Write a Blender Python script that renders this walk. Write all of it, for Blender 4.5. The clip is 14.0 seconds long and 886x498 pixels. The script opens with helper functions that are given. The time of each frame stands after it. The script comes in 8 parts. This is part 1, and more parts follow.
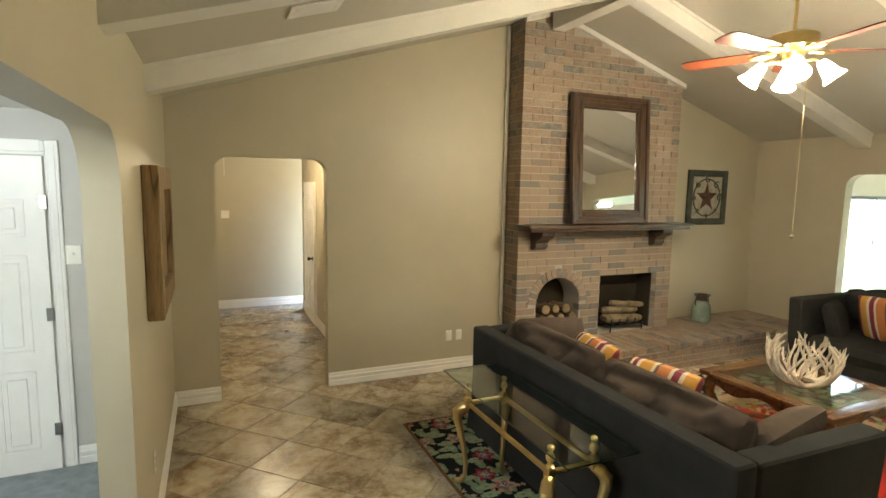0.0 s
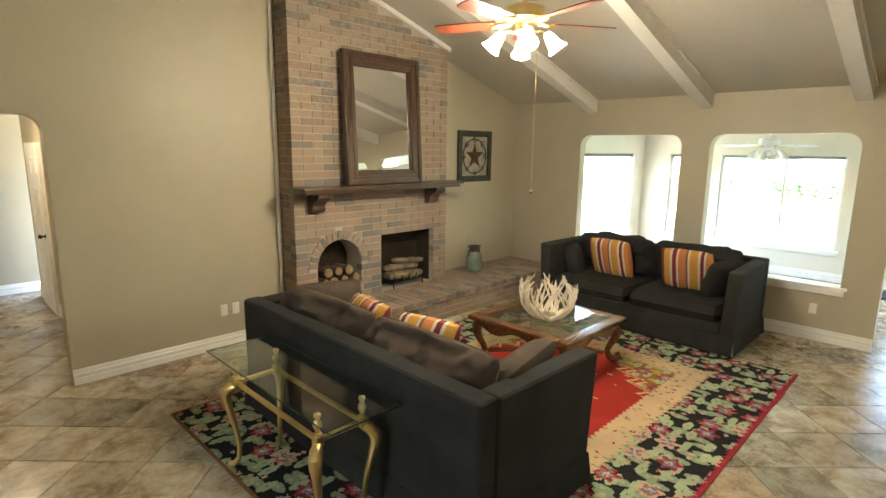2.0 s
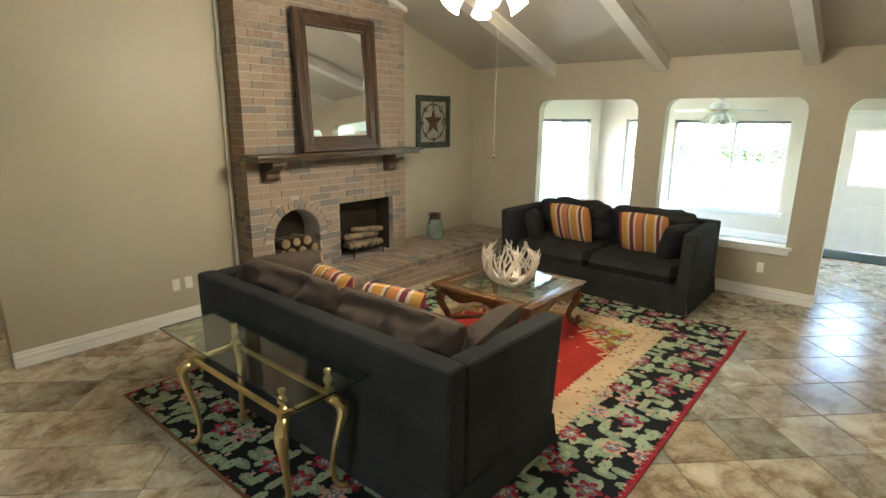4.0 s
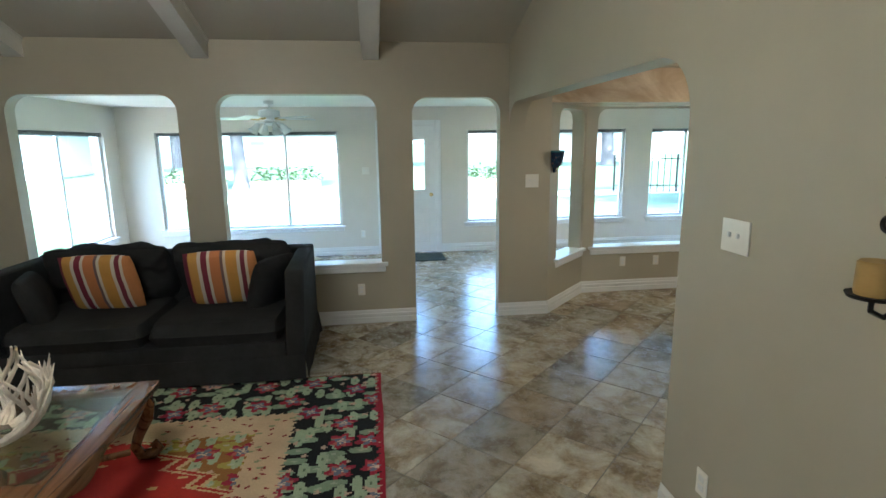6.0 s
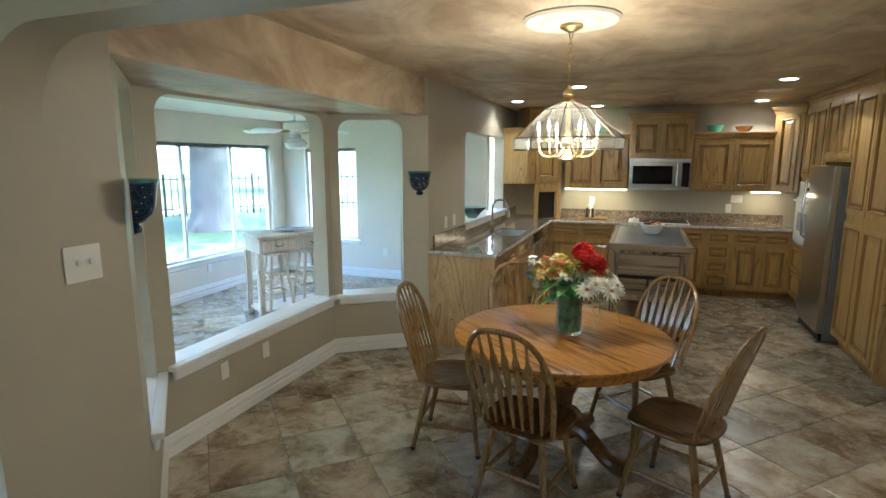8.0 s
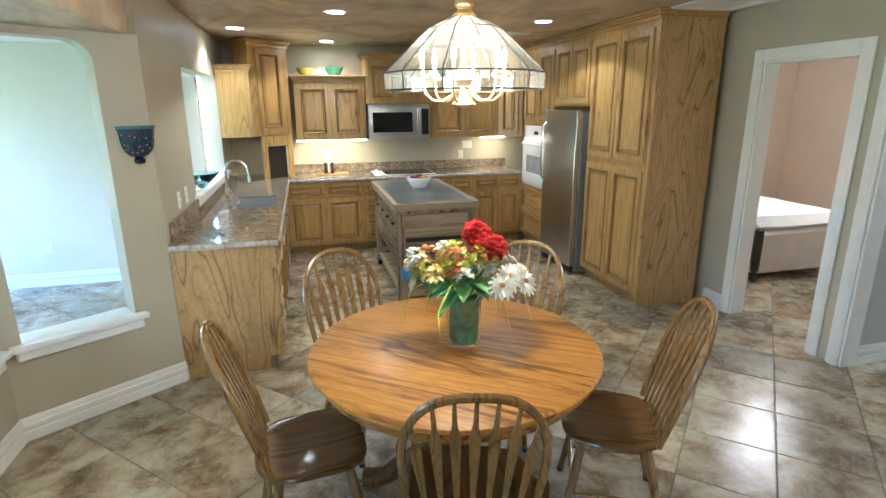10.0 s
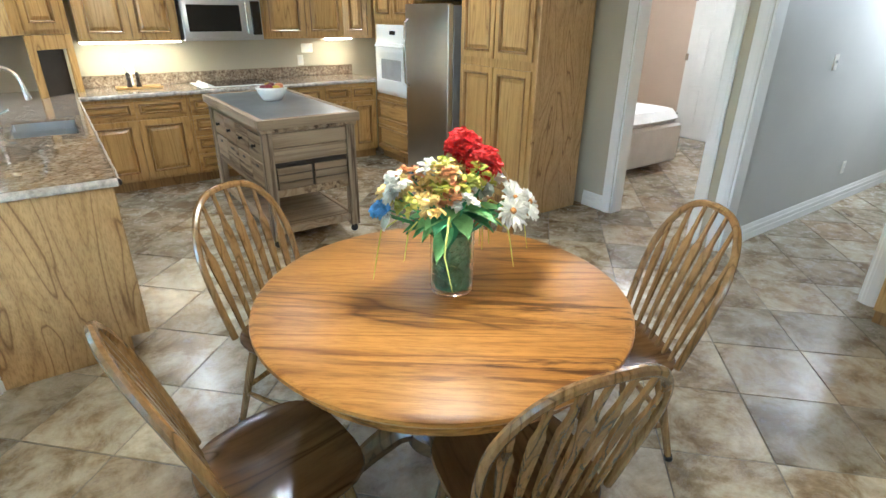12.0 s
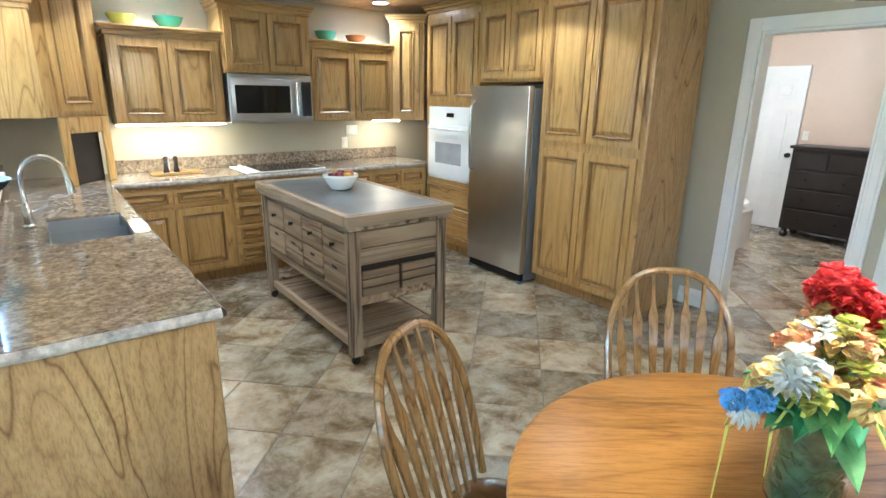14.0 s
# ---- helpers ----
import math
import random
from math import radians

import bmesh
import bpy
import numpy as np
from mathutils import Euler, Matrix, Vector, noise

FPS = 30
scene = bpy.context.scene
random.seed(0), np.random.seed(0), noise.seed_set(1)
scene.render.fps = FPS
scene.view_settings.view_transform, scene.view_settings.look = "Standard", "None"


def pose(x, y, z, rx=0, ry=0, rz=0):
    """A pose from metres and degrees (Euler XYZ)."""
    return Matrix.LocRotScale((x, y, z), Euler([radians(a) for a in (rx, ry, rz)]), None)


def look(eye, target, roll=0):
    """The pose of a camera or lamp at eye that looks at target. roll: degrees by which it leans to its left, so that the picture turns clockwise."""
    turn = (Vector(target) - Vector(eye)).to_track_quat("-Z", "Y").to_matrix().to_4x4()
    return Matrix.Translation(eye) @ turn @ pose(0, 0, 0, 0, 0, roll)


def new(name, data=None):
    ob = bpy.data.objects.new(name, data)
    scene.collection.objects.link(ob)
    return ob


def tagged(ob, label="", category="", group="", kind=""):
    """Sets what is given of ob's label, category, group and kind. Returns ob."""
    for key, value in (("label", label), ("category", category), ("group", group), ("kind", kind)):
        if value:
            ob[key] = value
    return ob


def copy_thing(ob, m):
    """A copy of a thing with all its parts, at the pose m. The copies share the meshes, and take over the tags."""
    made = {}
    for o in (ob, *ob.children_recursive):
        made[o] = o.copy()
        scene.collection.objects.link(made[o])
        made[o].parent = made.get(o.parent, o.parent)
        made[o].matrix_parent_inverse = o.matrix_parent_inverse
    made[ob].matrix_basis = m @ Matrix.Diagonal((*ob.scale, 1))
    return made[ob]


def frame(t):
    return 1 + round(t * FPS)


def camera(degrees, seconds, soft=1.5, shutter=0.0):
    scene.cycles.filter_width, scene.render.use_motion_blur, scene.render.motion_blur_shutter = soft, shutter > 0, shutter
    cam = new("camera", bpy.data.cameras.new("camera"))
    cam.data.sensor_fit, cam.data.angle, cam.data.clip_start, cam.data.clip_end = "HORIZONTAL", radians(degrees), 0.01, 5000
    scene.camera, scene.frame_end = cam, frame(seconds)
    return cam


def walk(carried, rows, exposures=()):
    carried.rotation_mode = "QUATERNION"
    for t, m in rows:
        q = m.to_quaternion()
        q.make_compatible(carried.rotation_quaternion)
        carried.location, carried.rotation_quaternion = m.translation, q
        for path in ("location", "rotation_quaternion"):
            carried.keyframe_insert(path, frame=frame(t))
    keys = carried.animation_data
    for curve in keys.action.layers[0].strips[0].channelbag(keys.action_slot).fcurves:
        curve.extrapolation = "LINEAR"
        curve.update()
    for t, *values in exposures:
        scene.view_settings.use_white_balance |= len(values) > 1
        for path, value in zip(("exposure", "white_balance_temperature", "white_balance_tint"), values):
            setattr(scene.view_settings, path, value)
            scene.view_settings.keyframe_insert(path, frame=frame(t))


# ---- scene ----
cam = camera(79.8, 14.0)
PATH = [
    (0, (0.235, 0.365, 1.99), (1.036, 2.183, 1.756), 1.0),
    (0.5, (0.282, 0.332, 2.011), (1.354, 2.005, 1.781), 0.8),
    (1, (0.357, 0.324, 2.021), (1.585, 1.884, 1.782), 0.7),
    (1.5, (0.417, 0.315, 2.036), (1.745, 1.781, 1.738), 0.8),
    (2, (0.464, 0.308, 2.007), (1.863, 1.689, 1.635), 0.7),
    (2.2, (0.463, 0.315, 2.012), (1.884, 1.66, 1.599), 0.6),
    (4.5, (0.517, 0.44, 1.966), (2.05, 1.615, 1.447), 0.4),
    (5, (0.71, 0.645, 1.92), (2.406, 1.569, 1.402), 0.2),
    (5.5, (1.242, 0.974, 1.806), (3.145, 1.397, 1.359), -0.1),
    (6, (2.108, 1.198, 1.764), (4.052, 0.942, 1.372), -0.7),
    (6.5, (3.085, 1.235, 1.788), (4.857, 0.401, 1.382), -0.7),
    (7, (3.913, 1.264, 1.775), (5.375, -0.05, 1.411), -0.5),
    (7.5, (4.737, 1.118, 1.755), (5.829, -0.525, 1.423), -0.4),
    (8, (5.378, 0.918, 1.753), (6.069, -0.929, 1.42), -0.0),
    (8.5, (5.846, 0.684, 1.747), (6.181, -1.26, 1.412), 0.3),
    (9, (6.19, 0.402, 1.74), (6.172, -1.566, 1.384), 0.6),
    (9.2, (6.181, 0.333, 1.76), (6.077, -1.628, 1.379), 0.3),
    (11.3, (6.72, -0.692, 1.652), (5.752, -2.274, 0.905), 0.9),
    (11.5, (6.722, -0.695, 1.623), (5.724, -2.248, 0.853), 1.0),
    (12, (6.689, -0.839, 1.613), (5.631, -2.329, 0.801), 0.6),
    (12.5, (6.689, -0.907, 1.61), (5.595, -2.359, 0.776), 0.5),
    (13, (6.778, -0.96, 1.604), (5.665, -2.393, 0.763), 0.7),
    (13.5, (6.851, -1.373, 1.578), (5.717, -2.841, 0.828), 0.7),
    (14, (6.962, -1.839, 1.609), (5.797, -3.366, 1.052), 0.9),
]
EXPO = [(0.0, 5.65, 7000, 4), (2.0, 5.75, 6700, 4), (4.5, 5.55, 6000, 4), (5.0, 5.45, 5800, 4), (5.5, 5.15, 5550, 3), (6.0, 4.72, 5200, 3), (7.5, 4.55, 5200, 3),
        (8.5, 5.05, 5300, 4), (9.0, 5.3, 5200, 4), (11.5, 5.88, 4900, 4), (12.5, 5.88, 4900, 4), (14.0, 5.93, 4800, 4)]
SKY, SUN = 0.15, 2.2
walk(cam, [(t, look(eye, target, roll)) for t, eye, target, roll in PATH], EXPO)

# ---- world and large lights ----
world = bpy.data.worlds.new("sky")
scene.world = world
world.use_nodes = True
wn = world.node_tree
sky = wn.nodes.new("ShaderNodeTexSky")
sky.sky_type, sky.sun_disc = "NISHITA", False
sky.sun_elevation, sky.sun_rotation = radians(66), radians(270)
sky.air_density, sky.dust_density = 1.0, 3.0
wn.links.new(sky.outputs[0], wn.nodes["Background"].inputs[0])
wn.nodes["Background"].inputs[1].default_value = SKY


def lamp(name, kind, where, power, colour, size=0.1, target=None, size_y=None):
    data = bpy.data.lights.new(name, kind)
    data.energy, data.color = power, colour
    if kind == "AREA":
        data.shape = "RECTANGLE" if size_y else "DISK"
        data.size = size
        if size_y:
            data.size_y = size_y
    elif kind == "SUN":
        data.angle = size
    else:
        data.shadow_soft_size = size
    ob = new(name, data)
    ob.matrix_world = look(where, target or (where[0], where[1], where[2] - 1))
    return ob


lamp("sun", "SUN", (-9, 0, 20), SUN, (1, 0.95, 0.86), radians(2), (0, 0, 0))


# ---- materials ----
def material(name):
    m = bpy.data.materials.new(name)
    m.use_nodes = True
    return m, m.node_tree.nodes, m.node_tree.links, m.node_tree.nodes["Principled BSDF"]


def texture_coords(n, l, scale=(1, 1, 1), rot=(0, 0, 0)):
    tc, mp = n.new("ShaderNodeTexCoord"), n.new("ShaderNodeMapping")
    mp.inputs["Scale"].default_value, mp.inputs["Rotation"].default_value = scale, rot
    l.new(tc.outputs["Object"], mp.inputs[0])
    return mp.outputs[0]


def noise_tex(n, l, vec, scale, detail=4, rough=0.55, distort=0.0):
    t = n.new("ShaderNodeTexNoise")
    t.inputs["Scale"].default_value, t.inputs["Detail"].default_value = scale, detail
    t.inputs["Roughness"].default_value, t.inputs["Distortion"].default_value = rough, distort
    l.new(vec, t.inputs["Vector"])
    return t.outputs["Fac"]


def ramp(n, l, fac, stops):
    r = n.new("ShaderNodeValToRGB")
    e = r.color_ramp.elements
    while len(e) < len(stops):
        e.new(0.5)
    for el, (p, c) in zip(e, stops):
        el.position, el.color = p, (*c, 1)
    l.new(fac, r.inputs[0])
    return r.outputs[0]


def mixed(n, l, a, b, fac, mode="MIX"):
    m = n.new("ShaderNodeMix")
    m.data_type, m.blend_type = "RGBA", mode
    for sock, v in ((m.inputs[0], fac), (m.inputs[6], a), (m.inputs[7], b)):
        if hasattr(v, "is_output"):
            l.new(v, sock)
        elif isinstance(v, (int, float)):
            sock.default_value = v
        else:
            sock.default_value = (*v, 1)
    return m.outputs[2]


def bump(n, l, bsdf, height, strength=0.2, dist=0.01):
    b = n.new("ShaderNodeBump")
    b.inputs["Strength"].default_value, b.inputs["Distance"].default_value = strength, dist
    l.new(height, b.inputs["Height"])
    l.new(b.outputs[0], bsdf.inputs["Normal"])


def plain(name, colour, rough=0.5, metal=0.0, vary=0.12, scale=6.0, bumpy=0.0, bscale=60.0, coat=0.0):
    """Painted, cast or woven surface with a broad and a fine variation."""
    m, n, l, b = material(name)
    v = texture_coords(n, l)
    big, fine = noise_tex(n, l, v, scale), noise_tex(n, l, v, scale * 9, 3)
    lo, hi = tuple(c * (1 - vary) for c in colour), tuple(min(1, c * (1 + vary)) for c in colour)
    c1 = ramp(n, l, big, [(0.3, lo), (0.7, hi)])
    c2 = ramp(n, l, fine, [(0.3, tuple(c * (1 - vary * 0.5) for c in (1, 1, 1))), (0.7, (1, 1, 1))])
    l.new(mixed(n, l, c1, c2, 1.0, "MULTIPLY"), b.inputs["Base Color"])
    b.inputs["Roughness"].default_value, b.inputs["Metallic"].default_value = rough, metal
    b.inputs["Coat Weight"].default_value = coat
    if bumpy:
        bump(n, l, b, noise_tex(n, l, v, bscale, 4), bumpy, 0.004)
    return m


def wood(name, dark, mid, light, axis="Z", rough=0.35, rings=7.0, grain=1.0, coat=0.2, streak=0.0, stretch=0.09):
    """Oak-like timber: stretched figure with cathedral bands and fine pores."""
    m, n, l, b = material(name)
    s = {"X": (stretch, 1, 1), "Y": (1, stretch, 1), "Z": (1, 1, stretch)}[axis]
    info = n.new("ShaderNodeObjectInfo")
    add = n.new("ShaderNodeVectorMath")
    mul = n.new("ShaderNodeMath")
    mul.operation, mul.inputs[1].default_value = "MULTIPLY", 17.0
    l.new(info.outputs["Random"], mul.inputs[0])
    v0 = texture_coords(n, l, s)
    l.new(v0, add.inputs[0])
    l.new(mul.outputs[0], add.inputs[1])
    v = add.outputs[0]
    fig = noise_tex(n, l, v, rings, 2, 0.4, 0.6)
    w = n.new("ShaderNodeMath")
    w.operation, w.inputs[1].default_value = "MULTIPLY", 9.0
    l.new(fig, w.inputs[0])
    fr = n.new("ShaderNodeMath")
    fr.operation = "PINGPONG"
    fr.inputs[1].default_value = 1.0
    l.new(w.outputs[0], fr.inputs[0])
    base = ramp(n, l, fr.outputs[0], [(0.0, mid), (0.62, light), (0.9, mid), (1.0, dark)])
    pores = noise_tex(n, l, v, 140, 3, 0.7)
    pc = ramp(n, l, pores, [(0.36, (0.62, 0.58, 0.52)), (0.55, (1, 1, 1))])
    tone = noise_tex(n, l, v, 2.0, 2)
    tn = ramp(n, l, tone, [(0.3, (0.85, 0.83, 0.8)), (0.7, (1.08, 1.05, 1.0))])
    c = mixed(n, l, base, pc, 0.6 * grain, "MULTIPLY")
    c = mixed(n, l, c, tn, 0.8, "MULTIPLY")
    lines = ramp(n, l, fr.outputs[0], [(0.0, (0.6, 0.52, 0.44)), (0.05, (0.86, 0.83, 0.79)), (0.12, (1, 1, 1)), (1.0, (1, 1, 1))])
    c = mixed(n, l, c, lines, min(1.0, 0.45 * grain), "MULTIPLY")
    if streak:
        fine = noise_tex(n, l, v, 34, 4, 0.65, 0.3)
        dark_bands = ramp(n, l, noise_tex(n, l, v, 3.2, 2, 0.5), [(0.48, (0, 0, 0)), (0.62, (1, 1, 1))])
        fs = ramp(n, l, fine, [(0.42, (0.22, 0.17, 0.13)), (0.54, (1, 1, 1))])
        c = mixed(n, l, c, mixed(n, l, c, fs, 1.0, "MULTIPLY"), dark_bands)
    l.new(c, b.inputs["Base Color"])
    b.inputs["Roughness"].default_value, b.inputs["Coat Weight"].default_value = rough, coat
    b.inputs["Coat Roughness"].default_value = 0.15
    bump(n, l, b, pores, 0.08, 0.002)
    return m


def wall_paint(name, colour, patchy=0.05):
    m, n, l, b = material(name)
    v = texture_coords(n, l)
    a = noise_tex(n, l, v, 1.1, 4, 0.6)
    c = ramp(n, l, a, [(0.3, tuple(k * (1 - patchy) for k in colour)), (0.7, tuple(k * (1 + patchy) for k in colour))])
    l.new(c, b.inputs["Base Color"])
    b.inputs["Roughness"].default_value = 0.48
    bump(n, l, b, noise_tex(n, l, v, 70, 4, 0.6), 0.12, 0.004)
    return m


def faux_finish(name, low, high):
    """Ragged and sponged plaster: broad drifting clouds over fine mottling."""
    m, n, l, b = material(name)
    v = texture_coords(n, l, (1.0, 0.6, 1.0), (0, 0, 0.5))
    broad, fine = noise_tex(n, l, v, 1.5, 5, 0.6, 1.6), noise_tex(n, l, v, 9.0, 5, 0.65, 0.6)
    c = ramp(n, l, broad, [(0.36, low), (0.62, high)])
    g = ramp(n, l, fine, [(0.3, (0.86, 0.84, 0.82)), (0.7, (1.06, 1.05, 1.03))])
    l.new(mixed(n, l, c, g, 1.0, "MULTIPLY"), b.inputs["Base Color"])
    b.inputs["Roughness"].default_value = 0.5
    bump(n, l, b, noise_tex(n, l, v, 70, 4, 0.6), 0.12, 0.004)
    return m


def tile_material():
    m, n, l, b = material("travertine_tile")
    info = n.new("ShaderNodeObjectInfo")
    geo = n.new("ShaderNodeNewGeometry")
    tc = n.new("ShaderNodeTexCoord")
    isl = n.new("ShaderNodeMath")
    isl.operation = "ADD"
    l.new(info.outputs["Random"], isl.inputs[0])
    l.new(geo.outputs["Random Per Island"], isl.inputs[1])
    comb = n.new("ShaderNodeCombineXYZ")
    k = n.new("ShaderNodeMath")
    k.operation, k.inputs[1].default_value = "MULTIPLY", 31.0
    l.new(isl.outputs[0], k.inputs[0])
    l.new(k.outputs[0], comb.inputs[2])
    add = n.new("ShaderNodeVectorMath")
    l.new(tc.outputs["Object"], add.inputs[0])
    l.new(comb.outputs[0], add.inputs[1])
    v = add.outputs[0]
    cloud = noise_tex(n, l, v, 4.6, 9, 0.68, 0.35)
    vein = noise_tex(n, l, v, 13.0, 9, 0.75, 0.3)
    c1 = ramp(n, l, cloud, [(0.32, (0.15, 0.105, 0.058)), (0.43, (0.275, 0.218, 0.143)), (0.53, (0.44, 0.395, 0.31)), (0.66, (0.58, 0.54, 0.45))])
    c2 = ramp(n, l, vein, [(0.36, (0.5, 0.43, 0.36)), (0.46, (0.9, 0.88, 0.85)), (0.53, (1, 1, 1)), (0.66, (1.12, 1.09, 1.02))])
    c = mixed(n, l, c1, c2, 0.75, "MULTIPLY")
    fr = n.new("ShaderNodeMath")
    fr.operation = "FRACT"
    l.new(k.outputs[0], fr.inputs[0])
    tint = ramp(n, l, fr.outputs[0], [(0.0, (0.58, 0.60, 0.61)), (0.3, (1.0, 0.96, 0.88)), (0.55, (1.18, 1.14, 1.06)), (0.8, (0.78, 0.80, 0.80)), (1.0, (0.84, 0.72, 0.60))])
    tone = mixed(n, l, c, tint, 0.95, "MULTIPLY")
    l.new(mixed(n, l, tone, (0.93, 0.92, 0.90), 1.0, "MULTIPLY"), b.inputs["Base Color"])
    rr = ramp(n, l, vein, [(0.3, (0.34, 0.34, 0.34)), (0.7, (0.16, 0.16, 0.16))])
    l.new(rr, b.inputs["Roughness"])
    bump(n, l, b, vein, 0.10, 0.004)
    return m


def brick_material(name):
    m, n, l, b = material(name)
    info = n.new("ShaderNodeObjectInfo")
    geo = n.new("ShaderNodeNewGeometry")
    s = n.new("ShaderNodeMath")
    s.operation = "ADD"
    l.new(info.outputs["Random"], s.inputs[0])
    l.new(geo.outputs["Random Per Island"], s.inputs[1])
    f = n.new("ShaderNodeMath")
    f.operation = "FRACT"
    l.new(s.outputs[0], f.inputs[0])
    c = ramp(n, l, f.outputs[0], [(0.0, (0.27, 0.175, 0.125)), (0.25, (0.35, 0.25, 0.175)), (0.5, (0.30, 0.215, 0.16)), (0.72, (0.37, 0.28, 0.205)), (0.82, (0.20, 0.175, 0.155)), (0.92, (0.155, 0.145, 0.14)), (1.0, (0.24, 0.175, 0.13))])
    v = texture_coords(n, l)
    st = noise_tex(n, l, v, 14, 6, 0.7)
    white = ramp(n, l, st, [(0.40, (0.02, 0.02, 0.02)), (0.66, (0.58, 0.58, 0.58))])
    c = mixed(n, l, c, (0.40, 0.345, 0.28), white)
    g = ramp(n, l, noise_tex(n, l, v, 60, 4), [(0.3, (0.72, 0.72, 0.72)), (0.6, (1, 1, 1))])
    l.new(mixed(n, l, c, g, 1.0, "MULTIPLY"), b.inputs["Base Color"])
    b.inputs["Roughness"].default_value = 0.85
    bump(n, l, b, noise_tex(n, l, v, 45, 6, 0.7), 0.6, 0.006)
    return m


def glass(name, colour=(1, 1, 1), rough=0.0):
    m, n, l, b = material(name)
    b.inputs["Base Color"].default_value = (*colour, 1)
    b.inputs["Transmission Weight"].default_value, b.inputs["Roughness"].default_value = 1.0, rough
    b.inputs["IOR"].default_value = 1.45
    return m


def sheet_glass(name, colour=(1, 1, 1), rough=0.02, haze=0.0):
    """Thin pane: clear to look through, with a mirror gloss that grows at a slant."""
    m, n, l, b = material(name)
    tr, gl, fr, mx = (n.new("ShaderNode" + k) for k in ("BsdfTransparent", "BsdfGlossy", "LayerWeight", "MixShader"))
    tr.inputs[0].default_value = (*colour, 1)
    gl.inputs["Roughness"].default_value = rough
    fr.inputs[0].default_value = 0.5
    slant, gloss = n.new("ShaderNodeMath"), n.new("ShaderNodeMath")
    slant.operation, slant.inputs[1].default_value = "POWER", 4.0
    gloss.operation, gloss.inputs[1].default_value, gloss.inputs[2].default_value = "MULTIPLY_ADD", 0.8, 0.035
    l.new(fr.outputs["Facing"], slant.inputs[0])
    l.new(slant.outputs[0], gloss.inputs[0])
    l.new(gloss.outputs[0], mx.inputs[0])
    l.new(tr.outputs[0], mx.inputs[1])
    l.new(gl.outputs[0], mx.inputs[2])
    last = mx.outputs[0]
    if haze:
        tl, m2 = n.new("ShaderNodeBsdfTranslucent"), n.new("ShaderNodeMixShader")
        tl.inputs[0].default_value = (0.9, 0.88, 0.84, 1)
        m2.inputs[0].default_value = haze
        l.new(last, m2.inputs[1])
        l.new(tl.outputs[0], m2.inputs[2])
        last = m2.outputs[0]
    l.new(last, n["Material Output"].inputs[0])
    return m


def glow(name, colour, strength):
    m, n, l, b = material(name)
    b.inputs["Base Color"].default_value = (*colour, 1)
    b.inputs["Emission Color"].default_value, b.inputs["Emission Strength"].default_value = (*colour, 1), strength
    return m


def cloth(name, colour):
    m = plain(name, colour, 0.95, vary=0.25, scale=3, bumpy=0.5, bscale=420)
    m.node_tree.nodes["Principled BSDF"].inputs["Specular IOR Level"].default_value = 0.12
    return m


PAINT = wall_paint("tan_wall_paint", (0.43, 0.385, 0.285))
PAINT_BED = wall_paint("beige_wall_paint", (0.60, 0.47, 0.36))
PAINT_HALL = wall_paint("grey_wall_paint", (0.47, 0.46, 0.43))
# Same tan paint, its colour lightened for the daylight in the sunroom.
PAINT_SUNLIT = wall_paint("sunlit_tan_wall_paint", (0.68, 0.63, 0.54))
CEIL = wall_paint("ceiling_paint", (0.47, 0.44, 0.37))
CEIL_DINE = faux_finish("faux_finish_ceiling_paint", (0.36, 0.255, 0.15), (0.62, 0.50, 0.345))
CEIL_SUN = wall_paint("white_ceiling_paint", (0.82, 0.81, 0.78))
WHITE = plain("white_trim_paint", (0.78, 0.77, 0.74), 0.38, vary=0.03)
BEAMW = plain("beam_paint", (0.70, 0.68, 0.63), 0.45, vary=0.04)
GROUT = plain("grout", (0.20, 0.18, 0.155), 0.9)
TILE = tile_material()
BRICK = brick_material("brick")
MORTAR = plain("mortar", (0.42, 0.37, 0.31), 0.95, bumpy=0.6, bscale=90)
SOOT = cloth("sooty_firebrick", (0.040, 0.033, 0.024))
OAK = wood("honey_oak", (0.27, 0.15, 0.042), (0.42, 0.258, 0.082), (0.51, 0.33, 0.115), grain=0.7)
# Darker oak for the edge strip; on mouldings and toe kicks it paints shade.
OAK_DARK_SHADE = wood("dark_oak_and_shade", (0.16, 0.085, 0.025), (0.27, 0.155, 0.05), (0.34, 0.205, 0.07), grain=0.7)
OAK_X = wood("honey_oak_rail", (0.27, 0.15, 0.042), (0.42, 0.258, 0.082), (0.51, 0.33, 0.115), "X", grain=0.7)
OAK_Y = wood("honey_oak_rail_long", (0.27, 0.15, 0.042), (0.42, 0.258, 0.082), (0.51, 0.33, 0.115), "Y", grain=0.7)
TABLE_OAK = wood("table_oak", (0.19, 0.080, 0.014), (0.38, 0.178, 0.034), (0.45, 0.222, 0.048), "X", 0.38, 5.0, 1.15, 0.0, 1.0)
TABLE_OAK.node_tree.nodes["Principled BSDF"].inputs["Specular IOR Level"].default_value = 0.24
SEAT_OAK = wood("chair_seat_oak", (0.05, 0.024, 0.007), (0.095, 0.05, 0.017), (0.13, 0.07, 0.026), "Y", 0.16, 8.0, 0.5, 0.0)
SEAT_OAK.node_tree.nodes["Principled BSDF"].inputs["Specular IOR Level"].default_value = 0.3
CHAIR_OAK = wood("chair_oak", (0.10, 0.055, 0.017), (0.19, 0.108, 0.036), (0.25, 0.15, 0.055), "Z", 0.22, 9.0, 1.0, 0.4)
DARKWOOD = wood("dark_walnut", (0.025, 0.014, 0.009), (0.058, 0.032, 0.02), (0.09, 0.052, 0.033), "X", 0.3)
